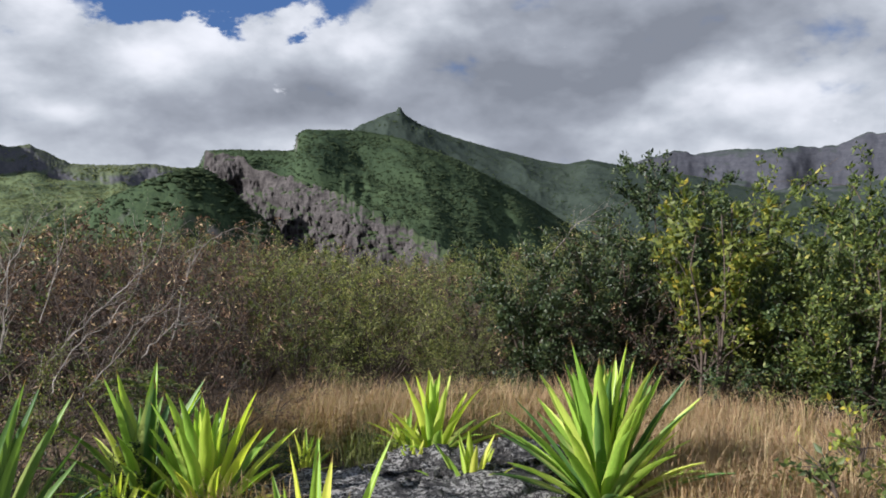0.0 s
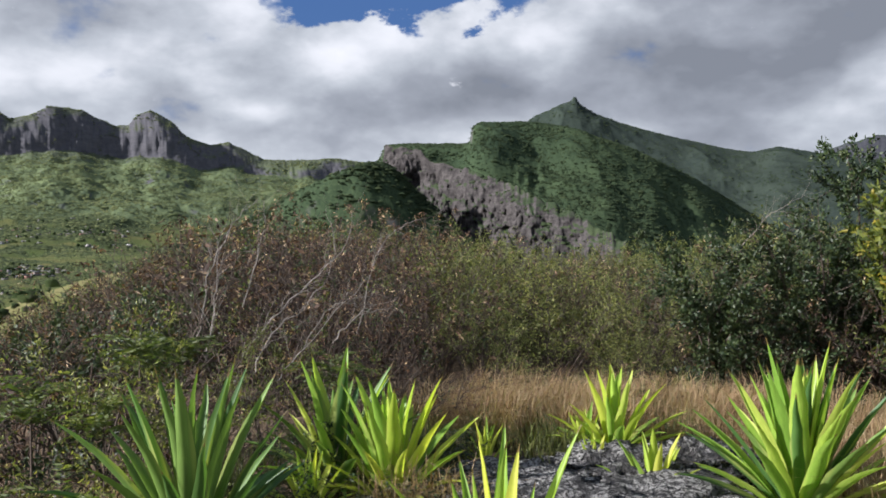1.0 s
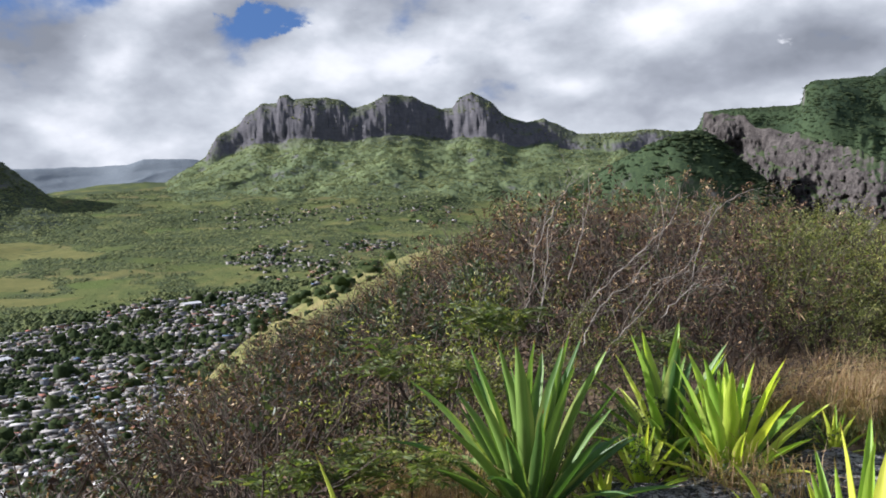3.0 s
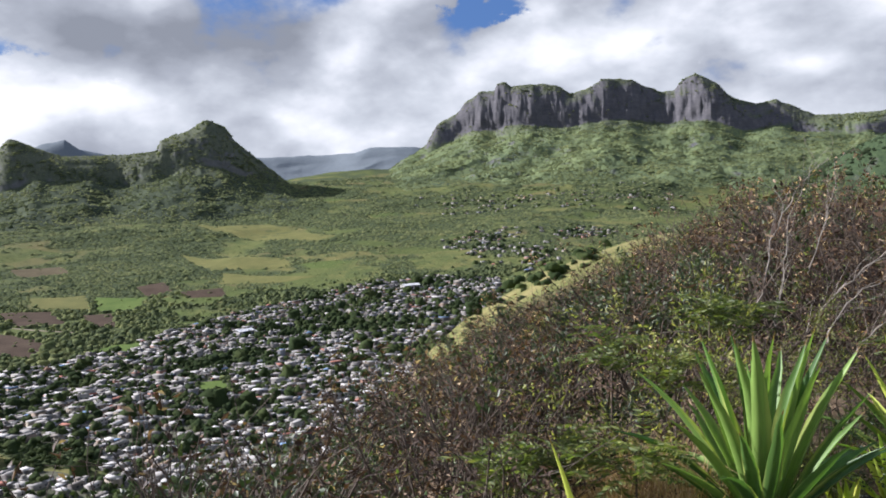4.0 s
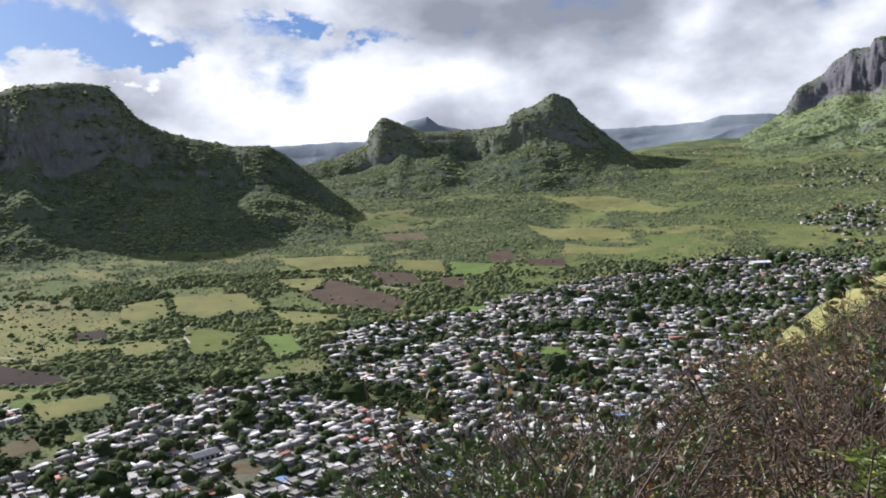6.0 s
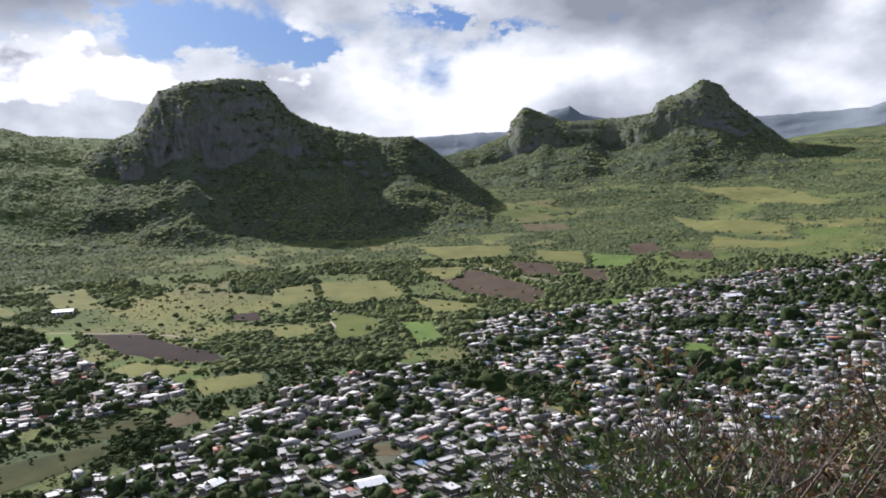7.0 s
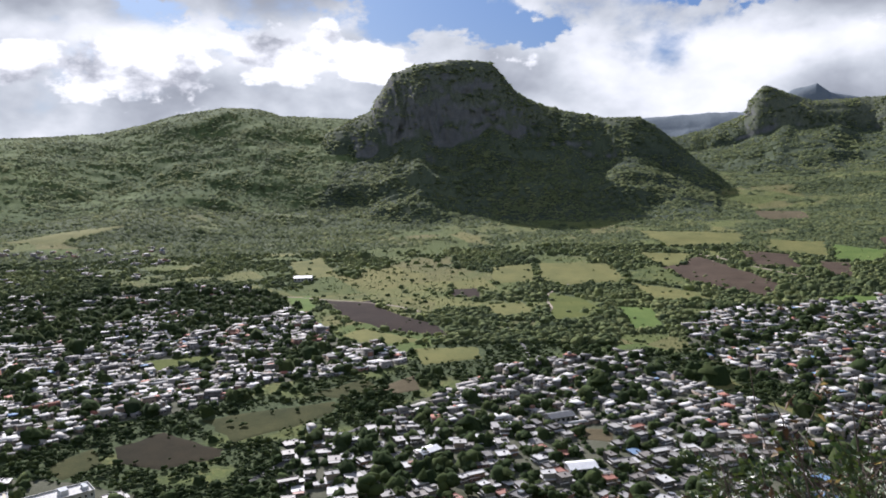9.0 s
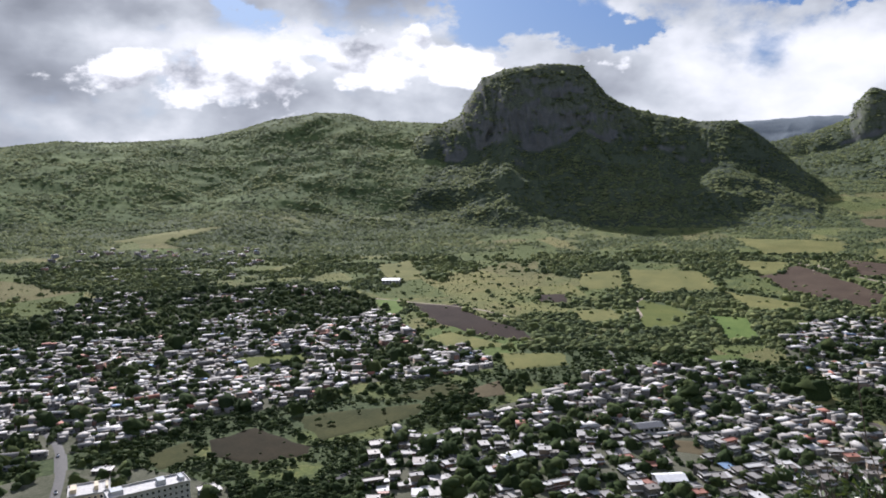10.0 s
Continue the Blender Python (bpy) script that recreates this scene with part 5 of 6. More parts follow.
M_TRACK = plain("pale_track", (0.16, 0.13, 0.095), (0.27, 0.22, 0.165), 0.4, 0.95)
for way in ([(82.2, 1330), (79.5, 1280), (77.2, 1200), (75.8, 1130)], [(81.5, 1440), (79.0, 1370), (76.5, 1290), (73.5, 1230)], [(80.6, 1250), (79.8, 1330), (79.2, 1420)],
            [(92, 900), (90.5, 980), (90.8, 1080), (88.5, 1200)], [(110, 1130), (106, 1080), (101, 1000), (97, 880), (94.5, 800)]):
    make_road("track", way, 4.5, "pale dirt track between the fields", M_TRACK)


def make_car(az, r, turn, tone, label):
    """A small parked car: rounded body, cabin with glass, four wheels."""
    m = plain(label.split()[0] + "_car_paint", tuple(c * 0.9 for c in tone), tone, 2, 0.3)
    ob = tagged(new("car"), label, "car", "cars on the road")
    part("body", box(bmesh.new(), -2.1, -0.85, 0.3, 2.1, 0.85, 0.95, 0.15), m, ob)
    part("cabin", box(bmesh.new(), -1.2, -0.75, 0.93, 0.9, 0.75, 1.48, 0.2), M_GLASS, ob)
    for x in (-1.35, 1.35):
        for y in (-0.82, 0.82):
            bm = bmesh.new()
            bmesh.ops.create_cone(bm, segments=12, radius1=0.32, radius2=0.32, depth=0.2, cap_ends=True, matrix=pose(x, y, 0.32, 90))
            part("wheel", bm, M_TANK, ob)
    x, y = heading(az, r)
    ob.matrix_world = pose(x, y, land1(x, y) + 0.5, 0, 0, az + turn)


make_car(130.9, 520, 92, (0.75, 0.75, 0.75), "white small car on the road")
make_car(130.6, 585, 88, (0.70, 0.70, 0.72), "silver small car on the road")
make_car(131.8, 655, 70, (0.55, 0.08, 0.06), "red small car on the road")


# ---- plants on the hilltop ----
def leaf_material(name, stops, glow=0.45, rough=0.5, by_object=False, streaks=0.0, scale=30.0):
    """A leaf: light passes through it as well as off it. Each leaf takes its own tone."""
    m, t, b = material(name)
    out = t.nodes["Material Output"]
    if by_object:
        r = t.nodes.new("ShaderNodeObjectInfo").outputs["Random"]
    else:
        r = t.nodes.new("ShaderNodeNewGeometry").outputs["Random Per Island"]
    c = ramp_node(t, r, stops)
    if not by_object:
        own = t.nodes.new("ShaderNodeObjectInfo").outputs["Random"]
        c = mix_node(t, 1.0, c, ramp_node(t, own, [(0.0, (0.62, 0.60, 0.58)), (0.5, (1.0, 1.0, 0.95)), (1.0, (1.4, 1.32, 1.15))]), "MULTIPLY")
    v = object_coords(t)
    if streaks:
        mp = t.nodes.new("ShaderNodeMapping")
        mp.inputs["Scale"].default_value = (1.0, 1.0, 0.02)
        link(t, v, mp.inputs[0])
        n = noise_node(t, mp.outputs[0], 160, 3, 0.6)
        n2 = noise_node(t, v, 9.0, 5, 0.65)
        c = mix_node(t, streaks, c, ramp_node(t, n, [(0.3, (0.3, 0.32, 0.25)), (0.7, (0.68, 0.68, 0.6))]), "OVERLAY")
        sz = t.nodes.new("ShaderNodeSeparateXYZ")
        link(t, v, sz.inputs[0])
        c = mix_node(t, ramp_node(t, sz.outputs[2], [(0.0, (0.75, 0.75, 0.75)), (0.22, (0, 0, 0))]), c, (0.42, 0.42, 0.16))
        c = mix_node(t, ramp_node(t, math_node(t, "ADD", sz.outputs[2], math_node(t, "MULTIPLY", n2, 0.08)), [(0.985, (0, 0, 0)), (1.02, (0.9, 0.9, 0.9))]), c, (0.20, 0.12, 0.05))
        edge = math_node(t, "ABSOLUTE", sz.outputs[0])
        c = mix_node(t, ramp_node(t, edge, [(0.032, (0, 0, 0)), (0.046, (0.45, 0.45, 0.45))]), c, (0.50, 0.52, 0.14))
        c = mix_node(t, ramp_node(t, n2, [(0.72, (0, 0, 0)), (0.80, (0.5, 0.5, 0.5))]), c, (0.34, 0.27, 0.10))
    else:
        n = noise_node(t, v, scale, 3, 0.6)
        c = mix_node(t, 0.5, c, ramp_node(t, n, [(0.3, (0.3, 0.3, 0.3)), (0.7, (0.7, 0.7, 0.68))]), "OVERLAY")
    link(t, c, b.inputs["Base Color"])
    b.inputs["Roughness"].default_value = rough
    b.inputs["Specular IOR Level"].default_value = 0.35
    tr = t.nodes.new("ShaderNodeBsdfTranslucent")
    link(t, mix_node(t, 1.0, c, (1.25, 1.35, 0.6), "MULTIPLY"), tr.inputs["Color"])
    mx = t.nodes.new("ShaderNodeMixShader")
    mx.inputs[0].default_value = glow
    link(t, b.outputs[0], mx.inputs[1])
    link(t, tr.outputs[0], mx.inputs[2])
    link(t, mx.outputs[0], out.inputs["Surface"])
    return m


M_SWORD = leaf_material("sword_leaf", [(0.0, (0.18, 0.31, 0.05)), (0.35, (0.28, 0.43, 0.07)), (0.7, (0.40, 0.53, 0.09)), (1.0, (0.55, 0.60, 0.13))], 0.38, 0.38, True, 0.5)
M_SWORD_DARK = leaf_material("sword_leaf_dark", [(0.0, (0.055, 0.120, 0.036)), (0.5, (0.092, 0.178, 0.046)), (1.0, (0.18, 0.28, 0.068))], 0.26, 0.5, True, 0.5)
M_SWORD_YELLOW = leaf_material("sword_leaf_yellow", [(0.0, (0.36, 0.46, 0.06)), (0.6, (0.50, 0.56, 0.08)), (1.0, (0.62, 0.60, 0.12))], 0.45, 0.4, True, 0.5)
M_SWORD_DRY = leaf_material("sword_leaf_dry", [(0.0, (0.22, 0.15, 0.07)), (1.0, (0.42, 0.32, 0.14))], 0.2, 0.8, True, 0.5)
M_FEATHER = leaf_material("feather_leaf", [(0.0, (0.036, 0.045, 0.017)), (0.4, (0.104, 0.122, 0.040)), (0.8, (0.195, 0.220, 0.072)), (1.0, (0.27, 0.27, 0.105))], 0.4)
M_BROAD = leaf_material("broad_leaf", [(0.0, (0.022, 0.044, 0.018)), (0.6, (0.040, 0.066, 0.022)), (1.0, (0.078, 0.104, 0.032))], 0.14)
M_GOLD = leaf_material("gold_leaf", [(0.0, (0.09, 0.13, 0.03)), (0.5, (0.19, 0.24, 0.05)), (0.85, (0.31, 0.35, 0.065)), (1.0, (0.55, 0.44, 0.06))], 0.42)
M_GREEN = leaf_material("green_leaf", [(0.0, (0.032, 0.052, 0.020)), (0.5, (0.072, 0.104, 0.030)), (0.93, (0.14, 0.175, 0.044)), (1.0, (0.30, 0.27, 0.055))], 0.38)
M_FERN = leaf_material("fine_green_leaf", [(0.0, (0.046, 0.074, 0.022)), (0.5, (0.090, 0.128, 0.036)), (1.0, (0.17, 0.195, 0.062))], 0.42)
M_POD = leaf_material("dry_pod", [(0.0, (0.026, 0.015, 0.012)), (0.45, (0.062, 0.034, 0.023)), (0.84, (0.155, 0.092, 0.058)), (1.0, (0.52, 0.40, 0.28))], 0.25, 0.7)
M_TWIG = plain("twig", (0.032, 0.024, 0.019), (0.112, 0.088, 0.068), 14, 0.9, 0.3, 0.004)
M_DEADWOOD = plain("dead_wood", (0.13, 0.113, 0.096), (0.31, 0.28, 0.245), 14, 0.9, 0.3, 0.004)
M_STRAW = leaf_material("dry_grass", [(0.0, (0.22, 0.125, 0.065)), (0.5, (0.44, 0.30, 0.175)), (0.9, (0.64, 0.50, 0.32)), (1.0, (0.30, 0.31, 0.10))], 0.35, 0.8)


def unit(v):
    return v / (np.linalg.norm(v, axis=-1, keepdims=True) + 1e-9)


def tube_mesh(name, segs, mat, sides=3):
    """Twigs: rows of x0 y0 z0 x1 y1 z1 r0 r1."""
    s = np.array(segs)
    p, q, r0, r1 = s[:, :3], s[:, 3:6], s[:, 6], s[:, 7]
    d = unit(q - p)
    a = unit(np.cross(d, np.where(np.abs(d[:, 2:]) > 0.9, [[1.0, 0, 0]], [[0, 0, 1.0]])))
    b = np.cross(d, a)
    k = np.arange(sides) * 2 * np.pi / sides
    ring = a[:, None] * np.cos(k)[None, :, None] + b[:, None] * np.sin(k)[None, :, None]
    v = np.concatenate([p[:, None] + ring * r0[:, None, None], q[:, None] + ring * r1[:, None, None]], 1)
    i = np.arange(sides)
    f = np.stack([i, (i + 1) % sides, (i + 1) % sides + sides, i + sides], -1)
    me = bpy.data.meshes.new(name)
    fill_mesh(me, v.reshape(-1, 3), (f[None] + (np.arange(len(s)) * 2 * sides)[:, None, None]).reshape(-1, 4))
    me.polygons.foreach_set("use_smooth", np.ones(len(me.polygons), bool))
    me.materials.append(mat)
    return me


def leaves_mesh(name, at, way, length, width, mat, rng, fold=0.35, droop=0.0):
    """Folded pointed leaves: base, two sides and tip."""
    n = len(at)
    way = unit(way + np.array([0, 0, -droop]))
    side = unit(np.cross(way, rng.normal(0, 1, (n, 3))))
    up = np.cross(side, way)
    L, W = length[:, None], width[:, None]
    mid = at + way * L * 0.45
    v = np.stack([at, mid + side * W / 2 + up * W * fold, at + way * L, mid - side * W / 2 + up * W * fold], 1)
    f = np.array([(0, 1, 2), (0, 2, 3)])
    me = bpy.data.meshes.new(name)
    fill_mesh(me, v.reshape(-1, 3), (f[None] + (np.arange(n) * 4)[:, None, None]).reshape(-1, 3))
    me.materials.append(mat)
    return me


def grow(rng, height, spread, stems, subs=4, r0=0.012, lean=0.5, bare_base=0.25, jitter=0.22):
    """A branching bush: its segments, and the places and ways at which leaves sit."""
    segs, at, way = [], [], []
    for _ in range(stems):
        a = rng.uniform(0, 6.283)
        p = np.array([0.12 * spread * math.cos(a), 0.12 * spread * math.sin(a), -0.08])
        a += rng.normal(0, 0.5)
        o = rng.uniform(0.05, lean) * spread / height * 1.6
        d = unit(np.array([math.cos(a) * o, math.sin(a) * o, 1.0]))
        L = height * rng.uniform(0.72, 1.05) / 5
        r = r0 * rng.uniform(0.7, 1.2)
        for k in range(5):
            q = p + d * L
            segs.append((*p, *q, r, r * 0.75))
            r *= 0.75
            for _ in range(subs if k >= 1 else 0):
                if rng.uniform() > 0.75:
                    continue
                e = unit(d * 0.7 + rng.normal(0, 0.55, 3) + np.array([math.cos(a), math.sin(a), 0.2]) * 0.35)
                s = p + (q - p) * rng.uniform(0, 1)
                rr, l = max(r * 0.6, 0.0026), height * rng.uniform(0.09, 0.18)
                for j in range(2):
                    e2 = s + e * l
                    segs.append((*s, *e2, rr, max(rr * 0.65, 0.0018)))
                    for w in (0.25, 0.5, 0.75, 1.0):
                        if k + j >= 5 * bare_base:
                            at.append(s + (e2 - s) * w), way.append(e)
                    s, rr = e2, rr * 0.65
                    e = unit(e + rng.normal(0, 0.3, 3) + np.array([0, 0, 0.08]))
            p = q
            d = unit(d + rng.normal(0, jitter, 3) * (1, 1, 0.4))
        at.append(p), way.append(d)
    return segs, np.array(at), np.array(way)


def make_shrub(kind, seed, detail=1.0):
    """A shrub about 1 m high at the origin."""
    rng = np.random.default_rng(seed)
    label, cat = {"pod": ("brown thorny shrub with dry hanging pods and thin twigs", "shrub"), "feather": ("green feathery shrub with fine leaves", "shrub"),
                  "broad": ("dark green broad-leaved shrub", "shrub"), "bare": ("leafless dead shrub with grey-brown twigs", "shrub")}[kind]
    ob = tagged(new("shrub"), label, cat, {"pod": "brown shrubs of the thicket", "feather": "green shrubs of the thicket", "broad": "dark shrubs of the thicket", "bare": "dead shrubs of the thicket"}[kind])
    stems = {"pod": 19, "feather": 12, "broad": 10, "bare": 10}[kind]
    segs, at, way = grow(rng, 1.0, 0.75, max(4, int(stems * detail)), 4 if kind != "bare" else 3, 0.011 if kind != "bare" else 0.013, 0.75)
    part("branchwork", tube_mesh("branchwork", segs, M_TWIG), None, ob)["kind"] = "stuff"

    def put(name, count, length, width, mat, droop, low=0.0, spread=0.05, size=1.0):
        ok = np.nonzero(at[:, 2] > low)[0]
        m = int(count * (0.35 + 0.65 * detail))
        i = np.repeat(ok[rng.integers(0, len(ok), m // 9 + 1)], 9)          # sprays of nine, with gaps between
        d = unit(way[i] * 0.8 + rng.normal(0, 0.55, (len(i), 3)))
        spread = spread * 0.55
        k = size / max(0.6, detail) ** 0.5
        part(name, leaves_mesh(name, at[i] + way[i] * rng.uniform(0, 0.07, (len(i), 1)) + rng.normal(0, spread, (len(i), 3)), d, length * k * rng.uniform(0.6, 1.3, len(i)), width * k * rng.uniform(0.7, 1.3, len(i)), mat, rng, 0.3, droop), None, ob)["kind"] = "stuff"

    if kind == "pod":
        put("pod_mass", 520, 0.052, 0.0095, M_POD, 1.0, 0.25, 0.03)
        put("dry_foliage", 700, 0.030, 0.0125, M_POD, 0.3, 0.1, 0.04)
        put("foliage", 110, 0.036, 0.013, M_FERN, 0.0, 0.3, 0.04)
        put("green_foliage", 170, 0.038, 0.016, M_BROAD, 0.0, 0.1, 0.04)
    elif kind == "feather":
        put("foliage", 3700, 0.030, 0.0105, M_FEATHER, 0.1, 0.12, 0.05)
        put("pod_mass", 120, 0.08, 0.012, M_POD, 1.0, 0.3)
    elif kind == "broad":
        put("foliage", 2300, 0.042, 0.020, M_BROAD, 0.15, 0.05, 0.05)
    else:
        put("dry_foliage", 60, 0.05, 0.02, M_POD, 0.5, 0.3)
    return ob


TOP_AZ = [-32, -26, -20, -14, -8, -3, 2, 6, 10, 14, 18, 22, 25, 28.5, 32, 36, 40, 46.6, 51.5, 60, 68.5, 76, 79]
TOP_EL = [1.6, 1.2, 0.8, 0.2, -0.6, -2.0, -1.9, -1.6, -1.3, -0.6, -0.3, -0.3, 0.2, 0.0, -2.2, -3.9, -6.4, -8.9, -12.4, -14.2, -15.6, -17.5, -20.0]


def make_thicket():
    rng = np.random.default_rng(71)
    kinds = {(k, f): [make_shrub(k, 400 + 10 * i + j, 1.0 if f else 0.5) for j in range(3 if k != "bare" else 2)] for i, k in enumerate(("pod", "feather", "broad", "bare")) for f in (True, False)}
    used, rest, count = set(), {}, 0
    spots = []
    for i in range(-60, 61):
        for j in range(-60, 61):
            x, y = i * 0.95 + rng.uniform(-0.4, 0.4), j * 0.95 + rng.uniform(-0.4, 0.4)
            az, r = float(np.degrees(np.arctan2(-x, y))), math.hypot(x, y)
            if not -34 < az < 80 or r > 27:
                continue
            start = np.interp(az, [-34, -16, -5, 4, 12, 16, 24, 30, 36, 42, 80], [8.4, 8.2, 8.3, 8.2, 6.7, 6.0, 5.5, 4.9, 4.2, 3.8, 3.8])
            if r < start - 1.6 or r < start and (rng.uniform() < 0.45 or not -14 < az < 34):
                continue
            if r > 13 and rng.uniform() < (0.55 if r > 18 else 0.35):
                continue
            spots.append((r, az, x, y, start))
    for r, az, x, y, start in sorted(spots):
        g = land1(x, y)
        h = H + r * math.tan(radians(float(np.interp(az, TOP_AZ, TOP_EL)))) - g
        if az < 34:
            h *= float(np.interp(r - start, [0, 0.7, 1.8, 5], [0.34, 0.55, 0.78, 1.0]))
        h = min(h, 2.2 if az < 34 else 1.75) * rng.uniform(0.78, 1.06)
        if h < 0.35:
            continue
        if r < start:
            h = rng.uniform(0.28, 0.5)
        u = rng.uniform()
        if az > 52:
            k = ("broad" if u < 0.75 else "bare") if az > 66 else "broad" if u < 0.26 else "pod" if u < 0.60 else "bare"
        elif az > 30:
            k = "pod" if u < 0.52 else "feather" if u < 0.56 else "broad" if u < 0.80 else "bare"
        elif az > 13:
            k = "pod" if u < 0.74 else "bare" if u < 0.86 else "feather"
        elif az > -5:
            k = ("pod" if u < 0.22 else "feather") if r < start + 1.6 else ("feather" if u < 0.85 else "pod")
        elif az > -14:
            k = "broad" if u < 0.65 else "feather" if u < 0.85 else "pod"
        else:
            k = "broad" if u < 0.45 else "feather"
        if r < start:
            k = "broad" if u < 0.5 else "feather" if u < 0.8 else "pod"
        if k == "bare":
            h *= 1.15
        near = count < 230
        count += 1
        w = (max(0.85, h) if r > start else 0.6) * rng.uniform(0.85, 1.15)
        m = pose(x, y, g, rng.uniform(-6, 6), rng.uniform(-6, 6), rng.uniform(0, 360)) @ Matrix.Diagonal((w, w, h, 1))
        src = kinds[(k, near)][int(rng.integers(len(kinds[(k, near)])))]
        if not near:
            for o in src.children:
                rest.setdefault(o.data.materials[0].name, []).append((o.data, m))
        elif src in used:
            t = copy_thing(src, Matrix())
            t.matrix_world = m
        else:
            used.add(src)
            src.matrix_world = m
    back = tagged(new("far_thicket"), "dense thicket of brown and green shrubs behind", "thicket", kind="stuff")
    for name, rows in rest.items():
        vs, fs, n = [], [], 0
        for me, m in rows:
            v = np.empty(len(me.vertices) * 3, np.float32)
            me.vertices.foreach_get("co", v)
            f = np.empty(len(me.loops), np.int32)
            me.loops.foreach_get("vertex_index", f)
            v = v.reshape(-1, 3) @ np.array(m.to_3x3()).T + np.array(m.translation)
            vs.append(v), fs.append(f.reshape(len(me.polygons), -1) + n)
            n += len(v)
        me = bpy.data.meshes.new("foliage")
        fill_mesh(me, np.concatenate(vs), np.concatenate(fs))
        me.materials.append(bpy.data.materials[name])
        part("foliage", me, None, back)["kind"] = "stuff"
    for group in kinds.values():
        for src in group:
            if src not in used:
                for o in (*src.children_recursive, src):
                    bpy.data.objects.remove(o)


make_thicket()


def make_small_tree(az, r, top_el, width, mat, seed, label, count=1500, length=0.085, lw=0.036, stems=5, lean=0.6, base=0.35):
    """A small tree with several limbs and leaves in tufts at the ends of its twigs."""
    rng = np.random.default_rng(seed)
    x, y = heading(az, r)
    g = land1(x, y)
    h = H + r * math.tan(radians(top_el)) - g
    ob = tagged(new("small_tree"), label, "tree")
    segs, at, way = grow(rng, h, width, stems, 4, 0.028, lean, base, 0.16)
    k = h / (at[:, 2].max() + 0.05)
    segs = [(a, b, c * k, d, e, f * k, r0, r1) for a, b, c, d, e, f, r0, r1 in segs]
    at = at * (1, 1, k)
    segs.append((0, 0, -0.1, 0, 0, 0.12, 0.05, 0.035))
    part("trunk", tube_mesh("trunk", segs, M_TWIG, 5), None, ob)
    ends = at[at[:, 2] > h * base * 0.6]
    wy = way[at[:, 2] > h * base * 0.6]
    tuft = rng.integers(0, len(ends), count // 4)
    i = np.repeat(tuft, 11)
    d = unit(wy[i] * 0.5 + rng.normal(0, 0.75, (len(i), 3)) + (0, 0, 0.2))
    part("foliage", leaves_mesh("foliage", ends[i] + rng.normal(0, 0.03, (len(i), 3)), d, 0.72 * length * rng.uniform(0.6, 1.25, len(i)), 0.8 * lw * rng.uniform(0.7, 1.3, len(i)), mat, rng, 0.25, 0.1), None, ob)
    ob.matrix_world = pose(x, y, g)


make_small_tree(-17.9, 8.7, 3.2, 0.85, M_GOLD, 501, "small tree with sparse yellow-green leaves and grey limbs", 950, 0.125, 0.052, 6, 0.8, 0.3)
make_small_tree(-15.4, 10.2, 5.5, 0.42, M_BROAD, 502, "slender dark green tree above the shrubs", 4200, 0.085, 0.036, 6, 0.55, 0.1)
make_small_tree(-19.4, 10.4, 4.5, 0.6, M_GREEN, 503, "leafy tree with fresh green crown", 2200, 0.10, 0.042, 6, 0.7, 0.25)
make_small_tree(-25.2, 10.8, 5.3, 0.95, M_GREEN, 504, "leafy tree with fresh green rounded crown", 3000, 0.11, 0.046, 8, 0.8, 0.25)
make_small_tree(-30.0, 11.0, 5.1, 1.0, M_GREEN, 505, "leafy tree with fresh green rounded crown", 3000, 0.11, 0.046, 8, 0.8, 0.25)
make_small_tree(-22.6, 9.6, 1.4, 0.9, M_BROAD, 506, "dense dark green tree in the thicket", 3200, 0.08, 0.034, 8, 0.8, 0.1)
make_small_tree(-26.4, 9.2, -0.4, 1.1, M_GREEN, 511, "dense low tree with mid-green leaves", 3600, 0.075, 0.032, 9, 0.9, 0.05)
make_small_tree(-12.6, 9.6, 1.4, 0.7, M_BROAD, 507, "dense dark green tree in the thicket", 2600, 0.08, 0.034, 7, 0.7, 0.1)
make_small_tree(-6.0, 9.2, 0.0, 0.6, M_BROAD, 508, "dense dark green tree in the thicket", 2800, 0.075, 0.034, 7, 0.7, 0.1)
make_small_tree(-28.6, 4.9, -12.5, 0.35, M_GREEN, 509, "low leafy plant in dry grass", 120, 0.085, 0.036, 4, 0.9, 0.1)
make_small_tree(-27.4, 5.8, -10.5, 0.35, M_GOLD, 510, "low leafy plant with twisted stems in dry grass", 130, 0.085, 0.036, 4, 0.9, 0.1)


